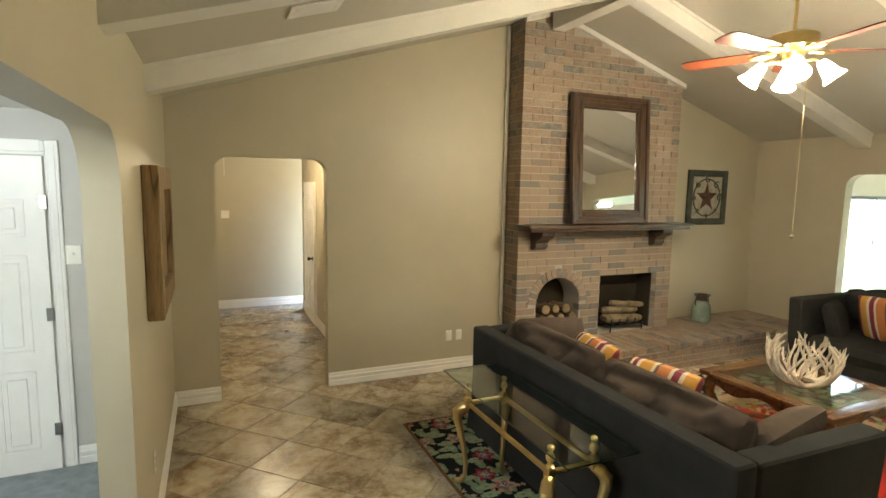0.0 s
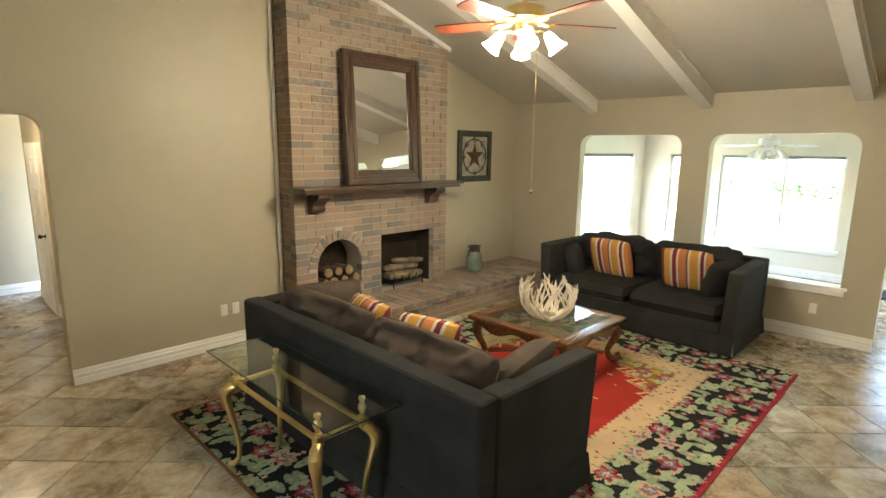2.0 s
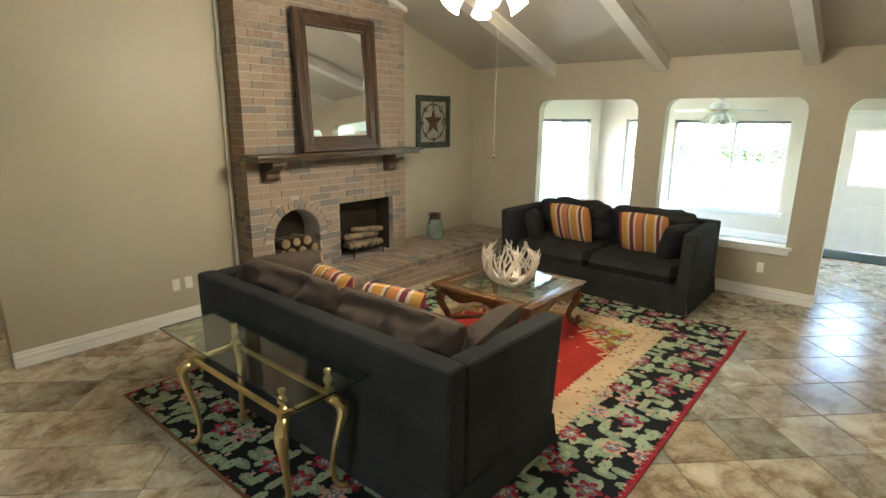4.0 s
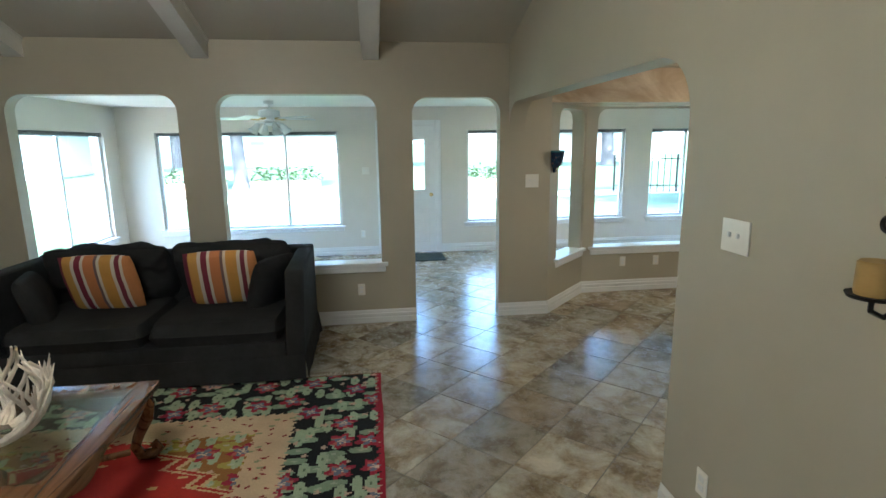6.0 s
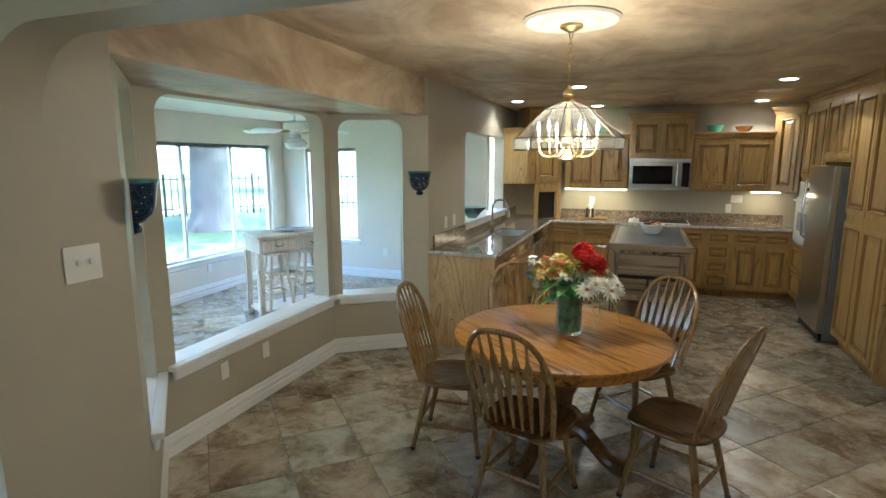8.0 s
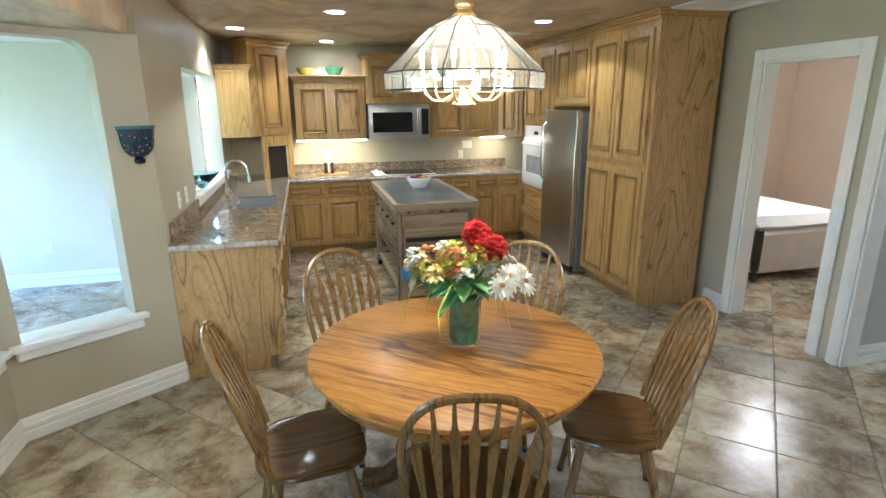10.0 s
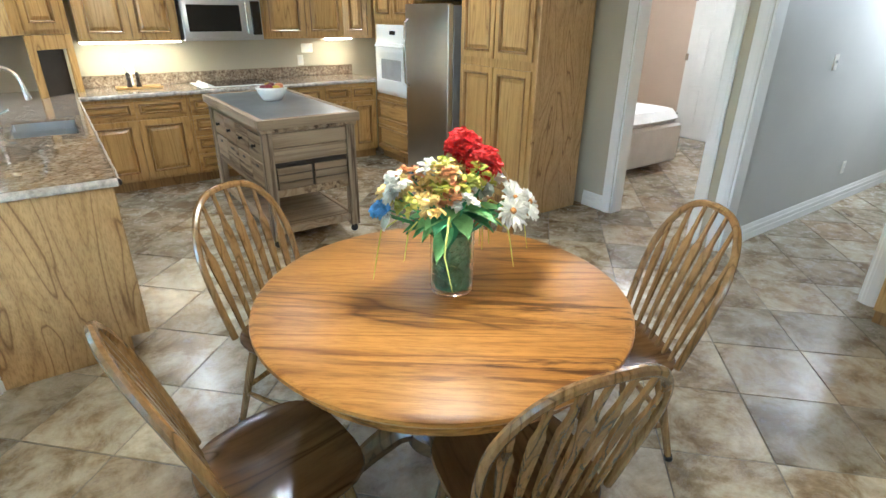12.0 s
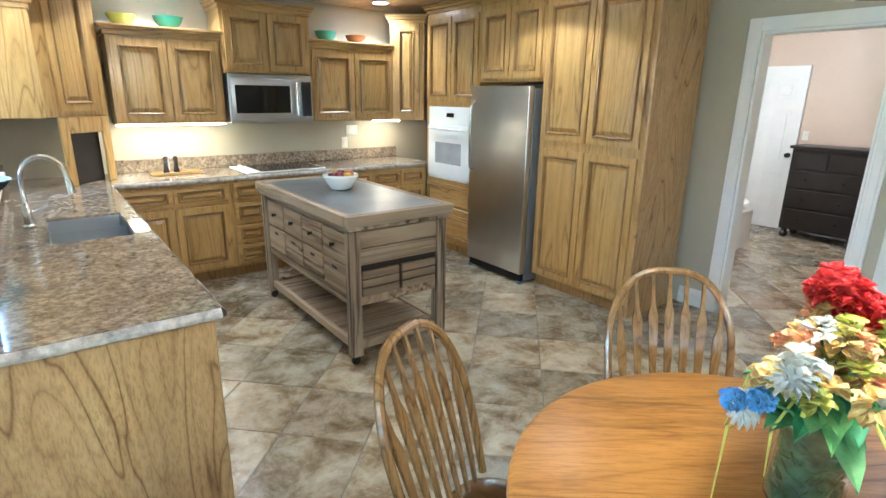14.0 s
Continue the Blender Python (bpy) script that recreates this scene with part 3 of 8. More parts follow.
lamp("under_cabinet_bulb", "AREA", (3.86, -6.98, 1.335), 0.05, (1.0, 0.72, 0.42), 0.3, None, 0.05)
# Unseen fill lamps, added to brighten the rooms off the main space.
lamp("bedroom_fill", "POINT", (1.2, -4.6, 2.2), 1.5, (1.0, 0.87, 0.72), 0.1)
lamp("hall_fill", "POINT", (0.6, -2.05, 2.2), 1.5, (1.0, 0.93, 0.85), 0.25)
lamp("back_hall_fill", "POINT", (0.9, 7.5, 2.3), 0.8, (1.0, 0.80, 0.56), 0.1)
lamp("side_room_fill", "POINT", (-1.4, 2.2, 2.2), 2.7, (0.85, 0.92, 1.0), 0.2)

# outdoors
GRASS = plain("lawn_grass", (0.034, 0.062, 0.02), 0.9, vary=0.35, scale=0.5, bumpy=0.8, bscale=40)
bm = bmesh.new()
bmesh.ops.create_grid(bm, x_segments=40, y_segments=40, size=1500, matrix=Matrix.Translation((0, 0, -0.15)))
tagged(part("ground", bm, GRASS), "sunlit green lawn", "ground", kind="structure")

# ---- fittings of the shell ----
def sill(name, a, b, z, deep, mat=None, over=0.06):
    """White window stool with a moulded apron along a plan line; the room lies to the right."""
    a, b = Vector(a), Vector(b)
    d = (b - a).normalized()
    m = Matrix.Translation((a.x, a.y, z)) @ Matrix(((d.x, -d.y, 0, 0), (d.y, d.x, 0, 0), (0, 0, 1, 0), (0, 0, 0, 1)))
    length = (b - a).length
    bm = bmesh.new()
    box(bm, -over, length + over, -0.055, 0.0, -0.012, 0.022, 0.008, 2)
    box(bm, 0.001, length - 0.001, 0.0, deep, -0.012, 0.0215)
    box(bm, -over * 0.6, length + over * 0.6, -0.03, -0.001, -0.075, -0.012, 0.01, 1)
    bm.transform(m)
    return structure(name, bm, WHITE, "white painted wooden window stool and apron")


sill("sill_living", (XW, 4.30), (XW, 2.90), 0.60, 0.16)
sill("sill_living", (XW, 2.57), (XW, 1.13), 0.60, 0.16)
for (u0, u1), p, q in zip(spans, BAY, BAY[1:]):
    p, q = Vector(p), Vector(q)
    d = (q - p).normalized()
    sill("sill_bay", p + d * u0, p + d * u1, 0.53, 0.16)


def window(name, a, b, z0, z1, cuts=(0.5,), blind=True):
    """Window in a plan line, the room to the right of a to b; cuts: where its mullions stand, as shares of its width."""
    a, b = Vector(a), Vector(b)
    d = (b - a).normalized()
    L = (b - a).length
    m = Matrix.Translation((a.x, a.y, 0)) @ Matrix(((d.x, -d.y, 0, 0), (d.y, d.x, 0, 0), (0, 0, 1, 0), (0, 0, 0, 1)))
    top = tagged(new(name), "white sliding window with dark blind rail", "window", kind="structure")
    top.matrix_basis = m
    bm = bmesh.new()
    for x0, x1, c0, c1 in ((0, 0.04, z0, z1), (L - 0.04, L, z0, z1), (0.04, L - 0.04, z0, z0 + 0.04), (0.04, L - 0.04, z1 - 0.04, z1)):
        box(bm, x0 + 0.001, x1 - 0.001, 0.05, 0.10, c0 + 0.001, c1 - 0.001, 0.004)
    part("window_frame", bm, WHITE, top)
    stops = [0.04] + [0.04 + (L - 0.08) * c for c in cuts] + [L - 0.04]
    for x in stops[1:-1]:
        bm = bmesh.new()
        box(bm, x - 0.02, x + 0.02, 0.055, 0.095, z0 + 0.04, z1 - 0.04, 0.004)
        part("mullion", bm, WHITE, top)
    for x0, x1 in zip(stops, stops[1:]):
        bm = bmesh.new()
        box(bm, x0 + 0.02, x1 - 0.02, 0.072, 0.077, z0 + 0.04, z1 - 0.04)
        p_ = part("pane", bm, PANE, top)
        p_.visible_shadow = False
    if blind:
        bm = bmesh.new()
        for k in range(4):
            box(bm, 0.03, L - 0.03, 0.008, 0.045, z1 - 0.014 - 0.014 * k, z1 - 0.003 - 0.014 * k, 0.002)
        part("blind_rail", bm, plain("dark_blind_slats", (0.12, 0.12, 0.12), 0.5), top, "raised dark mini-blind")
    bm = bmesh.new()
    box(bm, -0.05, L + 0.05, -0.045, 0.05, z0 - 0.02, z0 + 0.006, 0.006, 2)
    box(bm, -0.03, L + 0.03, -0.022, -0.001, z0 - 0.075, z0 - 0.02, 0.008)
    part("window_sill", bm, WHITE, top)
    return top


for i, ((ya, yb), cuts) in enumerate(zip(OUTER, ((), (0.55,), (0.26, 0.72), (0.28, 0.67)))):
    window("window_%d" % (i + 1), (XO, ya), (XO, yb), WZ0, WZ1, cuts)
window("window_5", (XW + 0.141 + 0.80, YN), (XW + 0.141 + 2.85, YN), WZ0, WZ1)
window("window_6", (XO - 0.40, YS), (XO - 1.30, YS), 0.55, 1.92, ())

DOORW = plain("white_door_paint", (0.80, 0.79, 0.76), 0.35, vary=0.03)


def panel_door(name, label, m, w=0.76, h=2.02, lite=False, knob=IRON, knob_x=None):
    """Six-panel door; origin at the hinge foot, the leaf lies along x, its face looks to -y."""
    top = thing(name, label, "door", m)
    bm = bmesh.new()
    hole = [[(0.155, 1.015), (w - 0.155, 1.015), (w - 0.155, 1.835), (0.155, 1.835)]] if lite else []
    plate(bm, [(0, 0.008), (w, 0.008), (w, h), (0, h)], hole, lambda u, v, t: (u, -0.02 + t, v), 0.04)
    part("leaf", bm, DOORW, top, smooth=0)
    rows = [(0.16, 0.72), (0.84, 1.50), (1.62, 1.86)]
    if lite:
        rows = [(0.16, 0.72)]
        bm = bmesh.new()
        for x0, x1, z0, z1 in ((0.14, 0.17, 1.0, 1.85), (w - 0.17, w - 0.14, 1.0, 1.85), (0.17, w - 0.17, 1.0, 1.03), (0.17, w - 0.17, 1.82, 1.85)):
            box(bm, x0, x1, -0.032, -0.0205, z0, z1, 0.004)
        part("lite_frame", bm, DOORW, top)
        bm = bmesh.new()
        box(bm, 0.15, w - 0.15, -0.003, 0.003, 1.01, 1.84)
        part("pane", bm, PANE, top, "clear glass pane").visible_shadow = False
    for z0, z1 in rows:
        for x0, x1 in ((0.11, w / 2 - 0.045), (w / 2 + 0.045, w - 0.11)):
            bm = bmesh.new()
            for a0, a1, b0, b1 in ((x0, x1, z0, z0 + 0.02), (x0, x1, z1 - 0.02, z1), (x0, x0 + 0.02, z0 + 0.02, z1 - 0.02), (x1 - 0.02, x1, z0 + 0.02, z1 - 0.02)):
                box(bm, a0, a1, -0.025, -0.0205, b0, b1, 0.002)
            box(bm, x0 + 0.05, x1 - 0.05, -0.026, -0.0205, z0 + 0.05, z1 - 0.05, 0.005)
            part("panel", bm, DOORW, top)
    bm = bmesh.new()
    kx = w - 0.07 if knob_x is None else knob_x
    lathe(bm, [(0.001, 0.075), (0.018, 0.072), (0.027, 0.055), (0.022, 0.04), (0.011, 0.032), (0.011, 0.008), (0.03, 0.006), (0.03, 0.0)], (kx, -0.021, 0.95), 14, Matrix.Rotation(radians(90), 4, "X"))
    part("knob", bm, knob, top, "dark round door knob")
    for z in (0.25, 1.05, 1.8):
        bm = bmesh.new()
        box(bm, -0.012, 0.03, -0.026, -0.0205, z, z + 0.09, 0.002)
        part("hinge", bm, CHROME, top)
    return top


def casing(name, a, b, h, w=0.075):
    """Door trim round an opening along a plan line; the room lies to the right."""
    a, b = Vector(a), Vector(b)
    d = (b - a).normalized()
    L = (b - a).length
    m = Matrix.Translation((a.x, a.y, 0)) @ Matrix(((d.x, -d.y, 0, 0), (d.y, d.x, 0, 0), (0, 0, 1, 0), (0, 0, 0, 1)))
    jamb = bmesh.new()
    boards = []
    for x0, x1, z0, z1 in ((-w, 0, 0.001, h + w), (L, L + w, 0.001, h + w), (0.0, L, h, h + w)):
        bm = bmesh.new()
        boards.append(bm)
        box(bm, x0, x1, -0.02, -0.001, z0, z1, 0.005)
        box(bm, x0 + 0.02, x1 - 0.02, -0.025, -0.0205, z0, z1 - 0.02 if x1 - x0 < 0.2 else z1, 0.002)
    for x0, x1, z0, z1 in ((0.0005, 0.018, 0.001, h - 0.018), (L - 0.018, L - 0.0005, 0.001, h - 0.018), (0.0005, L - 0.0005, h - 0.018, h - 0.0005)):
        box(jamb, x0, x1, -0.001, 0.131, z0, z1)
    jamb.transform(m)
    top = structure(name, jamb, WHITE, "white painted wooden door casing")
    for bm in boards:
        bm.transform(m)
        part("casing_board", bm, WHITE, top)
    return top


casing("casing_outer_door", (XO, 1.045), (XO, 0.165), 2.05)
panel_door("entry_door", "white half-glazed entry door with two lower panels", pose(XO + 0.03, 1.025, 0, 0, 0, -90), 0.84, 2.03, True, BRASS)
casing("casing_bedroom", (XD, -3.62), (XD, -2.86), 2.06, 0.085)
casing("casing_hall", (XD, -2.62), (XD, -1.69), 2.12, 0.085)
casing("casing_side_room", (-1.50, 4.62), (-0.74, 4.62), 2.17)
panel_door("closet_door", "closed white six-panel interior door with nickel hinges", pose(-0.755, 4.61, 0, 0, 0, 180) @ Matrix.Diagonal((1, -1, 1, 1)), 0.73, 2.14)
panel_door("bedroom_door", "white six-panel bedroom door with dark knob", pose(-0.60, -5.28, 0, 0, 0, 90), 0.76)
panel_door("back_hall_door", "white panel door standing along the back hall", pose(1.56, 8.6, 0, 0, 0, -90), 0.8)


def wall_plate(name, label, at, normal, toggles=1, outlet=False, w=None, h=0.115):
    """Cover plate on a wall with its switches or sockets."""
    w = w or (0.07 + 0.046 * (toggles - 1))
    nx, ny = normal
    m = Matrix.Translation(at) @ Matrix(((-ny, -nx, 0, 0), (nx, -ny, 0, 0), (0, 0, 1, 0), (0, 0, 0, 1)))
    top = thing(name, label, "outlet" if outlet else "light switch", m)
    bm = bmesh.new()
    box(bm, -w / 2, w / 2, -0.008, -0.001, -h / 2, h / 2, 0.003, 2)
    part("cover_plate", bm, PLATE, top)
    for i in range(toggles):
        x = (i - (toggles - 1) / 2) * 0.046
        bm = bmesh.new()
        if outlet:
            for z in (-0.021, 0.021):
                box(bm, x - 0.017, x + 0.017, -0.0105, -0.0085, z - 0.014, z + 0.014, 0.002)
        else:
            box(bm, x - 0.006, x + 0.006, -0.02, -0.0085, -0.004, 0.014, 0.002)
        part("socket" if outlet else "toggle", bm, WHITE_ENAMEL, top)
    return top


wall_plate("light_switch", "ivory double light switch on the tan wall", (XW, -0.38, 1.385), (-1, 0), 2, w=0.135, h=0.13)
wall_plate("light_switch", "ivory double light switch beside the wide opening", (3.89, YP, 1.41), (0, 1), 2, w=0.15, h=0.125)
wall_plate("light_switch", "white switch beside the closet door", (-0.62, 4.62, 1.49), (0, -1), 1, w=0.09, h=0.13)
wall_plate("light_switch", "white switch on the sunroom wall", (XO, 1.29, 1.35), (-1, 0), 2)
wall_plate("light_switch", "white switch on the hall wall", (1.75, -2.62, 1.3), (0, 1), 1)
wall_plate("light_switch", "white switch on the far hall wall", (0.3, -2.62, 1.3), (0, 1), 1)
wall_plate("light_switch", "white switch on the bedroom wall", (-0.62, -4.45, 1.2), (1, 0), 1)
wall_plate("light_switch", "white thermostat plate in the back hall", (0.45, 9.33, 1.5), (0, -1), 1, w=0.12, h=0.12)
for at, nrm in (((2.56, YF, 0.39), (0, -1)), ((2.68, YF, 0.39), (0, -1)), ((XW, 1.34, 0.35), (-1, 0)), ((7.93, -1.72, 0.36), (-1, 0)), ((7.93, -2.14, 0.36), (-1, 0)), ((3.95, YP, 0.34), (0, 1)),
                ((XL, 3.6, 0.42), (1, 0)), ((XO, 1.37, 0.34), (-1, 0)), ((0.9, -2.62, 0.35), (0, 1)), ((8.9, YS, 0.4), (0, 1)), ((1.58, 7.2, 0.4), (-1, 0)), ((XO, -4.4, 0.35), (-1, 0))):
    wall_plate("wall_outlet", "ivory duplex outlet low on the painted wall", at, nrm, 1, True)

# ---- living room: fireplace ----
YB, HZ, YH = 5.15, 0.31, 4.55                    # brick face, hearth height, hearth front
BX0, BX1 = 3.21, 5.41
FB = (4.33, 5.19, HZ, 1.0)
NX, NR, NZ = 3.755, 0.29, 0.72                   # wood niche: centre, radius, springing
fireplace = thing("fireplace", "painted-over red and grey brick fireplace with raised hearth", "fireplace")
bm = bmesh.new()
niche = [(NX - NR, HZ + 0.002), (NX + NR, HZ + 0.002)] + [(NX + NR * math.cos(q), NZ + NR * math.sin(q)) for q in (math.pi * i / 16 for i in range(17))]
plate(bm, [(BX0 + 0.01, HZ), (BX1 - 0.01, HZ), (BX1 - 0.01, slope(BX1) - 0.005), (XR, ZR - 0.005), (BX0 + 0.01, slope(BX0) - 0.005)],
      [[(FB[0], FB[2] + 0.002), (FB[1], FB[2] + 0.002), (FB[1], FB[3]), (FB[0], FB[3])], niche], lambda u, v, w: (u, YB + 0.008 + w, v), YF - YB - 0.01)
part("core", bm, MORTAR, fireplace, "pale mortar joints")
bm = bmesh.new()
for x0, x1, z1 in ((FB[0], FB[1], FB[3]), (NX - NR, NX + NR, NZ + NR)):
    box(bm, x0 - 0.02, x1 + 0.02, YF - 0.012, YF - 0.003, HZ + 0.001, z1 + 0.02)
box(bm, FB[0] + 0.001, FB[0] + 0.02, YB + 0.08, YF - 0.013, HZ + 0.001, FB[3] - 0.001)
box(bm, FB[1] - 0.02, FB[1] - 0.001, YB + 0.08, YF - 0.013, HZ + 0.001, FB[3] - 0.001)
box(bm, FB[0] + 0.021, FB[1] - 0.021, YB + 0.08, YF - 0.013, FB[3] - 0.02, FB[3] - 0.001)
part("firebox", bm, SOOT, fireplace, "soot-blackened firebox lining")
bm = bmesh.new()
box(bm, BX0 + 0.0, XW - 0.003, YH + 0.012, YF - 0.003, 0.0, HZ - 0.03)
part("hearth_core", bm, MORTAR, fireplace)

brick_unit = None
brick_rest = bmesh.new()
brick_count = [0]


def unit_brick():
    bm = bmesh.new()
    box(bm, -0.5, 0.5, -0.5, 0.5, -0.5, 0.5)
    return mesh_of("brick", bm, BRICK, 0)


BRICKMESH = unit_brick()
rb = random.Random(4)


def brick(cx, cy, cz, lx, ly, lz, near=True, turn=0.0, axis="Y"):
    """One brick; the first 300 are parts of their own."""
    m = Matrix.Translation((cx + rb.uniform(-0.001, 0.001), cy + rb.uniform(-0.003, 0.002), cz)) @ Matrix.Rotation(turn, 4, axis) @ Matrix.Diagonal((lx, ly, lz, 1))
    if near and brick_count[0] < 300:
        brick_count[0] += 1
        ob = new("brick", BRICKMESH)
        ob.parent, ob.matrix_basis = fireplace, m
    else:
        box_v = bmesh.ops.create_cube(brick_rest, size=1.0, matrix=m)


def spans_free(x0, x1, cuts):
    out_ = [(x0, x1)]
    for c0, c1 in cuts:
        nxt = []
        for a, b in out_:
            if c1 <= a or c0 >= b:
                nxt.append((a, b))
            else:
                nxt += [(a, c0)] if c0 - a > 0.02 else []
                nxt += [(c1, b)] if b - c1 > 0.02 else []
        out_ = nxt
    return out_


PITCH, BH = 0.0765, 0.067
z, row = HZ + 0.004, 0
while z < ZR:
    zc = z + BH / 2
    cuts = []
    if zc < FB[3] + 0.005:
        cuts.append((FB[0], FB[1]))
    R = NR + 0.105
    if zc < NZ:
        cuts.append((NX - NR, NX + NR))
    elif zc < NZ + R:
        hw = math.sqrt(max(0, R * R - (zc - NZ) ** 2))
        cuts.append((NX - hw, NX + hw))
    x = BX0 - (0.12 if row % 2 else 0.0)
    while x < BX1:
        a, b = max(x, BX0), min(x + 0.236, BX1)
        x += 0.246
        for c, d in spans_free(a, b, cuts):
            if d - c > 0.02 and zc + 0.03 < min(slope(c), slope(d)) - 0.03:
                brick((c + d) / 2, YB + 0.05, zc, d - c, 0.10, BH, 0.9 < zc < 2.3 or zc < 0.9)
    for sx in (BX0 + 0.05, BX1 - 0.05):
        for k in range(2):
            y0 = YB + 0.105 + k * 0.155
            if zc + 0.03 < slope(sx) - 0.03:
                brick(sx, y0 + 0.07, zc, 0.10, 0.14, BH, False)
    z += PITCH
    row += 1
for i in range(15):
    q = math.pi * (i + 0.5) / 15
    brick(NX + (NR + 0.052) * math.cos(q), YB + 0.045, NZ + (NR + 0.052) * math.sin(q), 0.1, 0.10, 0.058, True, -q)
# hearth: a rowlock cap over stretcher courses
for k in range(3):
    x = BX0 - (0.12 if k % 2 else 0)
    while x < XW:
        a, b = max(x, BX0), min(x + 0.236, XW - 0.004)
        if b - a > 0.03:
            brick((a + b) / 2, YH + 0.055, 0.04 + k * 0.073, b - a, 0.09, 0.064, False)
        x += 0.246
x = BX0
while x < XW - 0.05:
    b = min(x + 0.098, XW - 0.004)
    for y0 in (YH - 0.02, YH + 0.22, YH + 0.46, YH + 0.70):
        y1 = min(y0 + 0.232, YF - 0.004)
        if y1 - y0 > 0.03 and (y0 < YB - 0.06 or x > BX1):
            brick((x + b) / 2, (y0 + y1) / 2, HZ - 0.034, b - x, y1 - y0, 0.062, False)
    x += 0.106
ob = part("brickwork", brick_rest, BRICK, fireplace, smooth=0)
ob["kind"] = "stuff"
bm = bmesh.new()
box(bm, BX0 - 0.035, BX0 - 0.002, YF - 0.035, YF - 0.002, 0.3, slope(BX0) - 0.02, 0.005)
structure("trim_fireplace", bm, WHITE, "white quarter-round trim beside the brick")
bm = bmesh.new()
for a, b in ((XR + 0.09, BX1 + 0.03), (BX0, XR - 0.09)):
    q = [(a, slope(a) - 0.055), (b, slope(b) - 0.055), (b, slope(b) - 0.002), (a, slope(a) - 0.002)]
    lo, hi = [bm.verts.new((x, YB - 0.03, z)) for x, z in q], [bm.verts.new((x, YB + 0.006, z)) for x, z in q]
    bm.faces.new(lo), bm.faces.new(hi)
    for i in range(4):
        bm.faces.new((lo[i], lo[(i + 1) % 4], hi[(i + 1) % 4], hi[i]))
structure("trim_crown", bm, WHITE, "white raking trim above the brick")

BARK = plain("log_bark", (0.13, 0.09, 0.055), 0.95, vary=0.5, scale=14, bumpy=1.0, bscale=50)
CUTWOOD = plain("cut_log_end", (0.28, 0.19, 0.10), 0.9, vary=0.25, scale=20)
rl = random.Random(9)
for i in range(15):
    r = rl.uniform(0.04, 0.06)
    tier = i // 4
    x, zz = NX - 0.2 + (i % 4) * 0.13 + (0.05 if tier % 2 else 0), HZ + 0.05 + tier * 0.095
    log = thing("firewood_log", "split firewood log stacked in the brick niche", "log", pose(x, 5.28, zz, 90 + rl.uniform(-6, 6), 0, rl.uniform(-10, 10)), "firewood in the niche")
    bm = bmesh.new()
    lathe(bm, [(r * 0.96, -0.13), (r, -0.1), (r * 0.97, 0.0), (r, 0.1), (r * 0.95, 0.13)], seg=9)
    part("bark", bm, BARK, log)
    bm = bmesh.new()
    lathe(bm, [(r * 0.85, 0.1302), (r * 0.85, 0.1335)], seg=9)
    part("cut_end", bm, CUTWOOD, log, "pale cut end")
grate = thing("fire_grate", "black iron fire grate", "grate", pose(4.76, 5.27, HZ + 0.0, 0, 0, 0))
for i in range(5):
    bm = bmesh.new()
    tube(bm, [(-0.24 + i * 0.12, -0.14, 0.16), (-0.24 + i * 0.12, -0.12, 0.09), (-0.24 + i * 0.12, 0.12, 0.07), (-0.24 + i * 0.12, 0.14, 0.0)], 0.008, 6)
    part("grate_bar", bm, IRON, grate)
bm = bmesh.new()
tube(bm, [(-0.3, -0.1, 0.078), (0.3, -0.1, 0.078)], 0.009, 6)
tube(bm, [(-0.24, -0.12, 0.002), (-0.24, -0.12, 0.09)], 0.009, 6)
tube(bm, [(0.24, -0.12, 0.002), (0.24, -0.12, 0.09)], 0.009, 6)
part("grate_frame", bm, IRON, grate)
for i, (dx, dy, dz, rz, r, L) in enumerate(((0.0, -0.06, 0.14, 84, 0.05, 0.25), (0.03, 0.06, 0.14, 95, 0.055, 0.27), (-0.02, 0.0, 0.235, 80, 0.045, 0.24), (0.06, -0.03, 0.31, 60, 0.035, 0.2))):
    log = thing("fire_log", "grey-brown ceramic fire log on the grate", "log", pose(4.76 + dx, 5.27 + dy, HZ + dz, 90, 0, rz), "logs on the grate")
    bm = bmesh.new()
    lathe(bm, [(r * 0.7, -L), (r, -L * 0.8), (r * 0.9, -0.1 * L), (r * 1.08, 0.2 * L), (r * 0.95, L * 0.8), (r * 0.6, L)], seg=10)
    part("log_body", bm, plain("ash_grey_log", (0.22, 0.17, 0.11), 0.95, vary=0.5, scale=14, bumpy=1, bscale=50), log)

mantel = thing("mantel_shelf", "dark walnut mantel shelf on two carved corbels", "mantel")
bm = bmesh.new()
box(bm, 3.17, 5.44, 4.86, YB - 0.003, 1.575, 1.61, 0.01, 2)
box(bm, 3.20, 5.41, 4.89, YB - 0.003, 1.54, 1.575, 0.012, 2)
part("shelf", bm, DARKWOOD, mantel)
for cx in (3.44, 5.10):
    bm = bmesh.new()
    prof = [(YB - 0.003, 1.54), (4.93, 1.54), (4.93, 1.50), (4.96, 1.47), (5.02, 1.45), (5.05, 1.41), (5.05, 1.37), (5.09, 1.34), (YB - 0.003, 1.34)]
    lo, hi = [bm.verts.new((cx - 0.075, y, z)) for y, z in prof], [bm.verts.new((cx + 0.075, y, z)) for y, z in prof]
    bm.faces.new(lo), bm.faces.new(hi)
    for i in range(len(prof)):
        bm.faces.new((lo[i], lo[(i + 1) % len(prof)], hi[(i + 1) % len(prof)], hi[i]))
    part("corbel", bm, DARKWOOD_Z, mantel)

# mirror leaning on the mantel
mirror = thing("mantel_mirror", "large mirror in a stepped dark walnut frame on the mantel", "mirror", pose(4.29, 5.02, 1.613, -3.2))
MW, MH = 1.06, 1.39


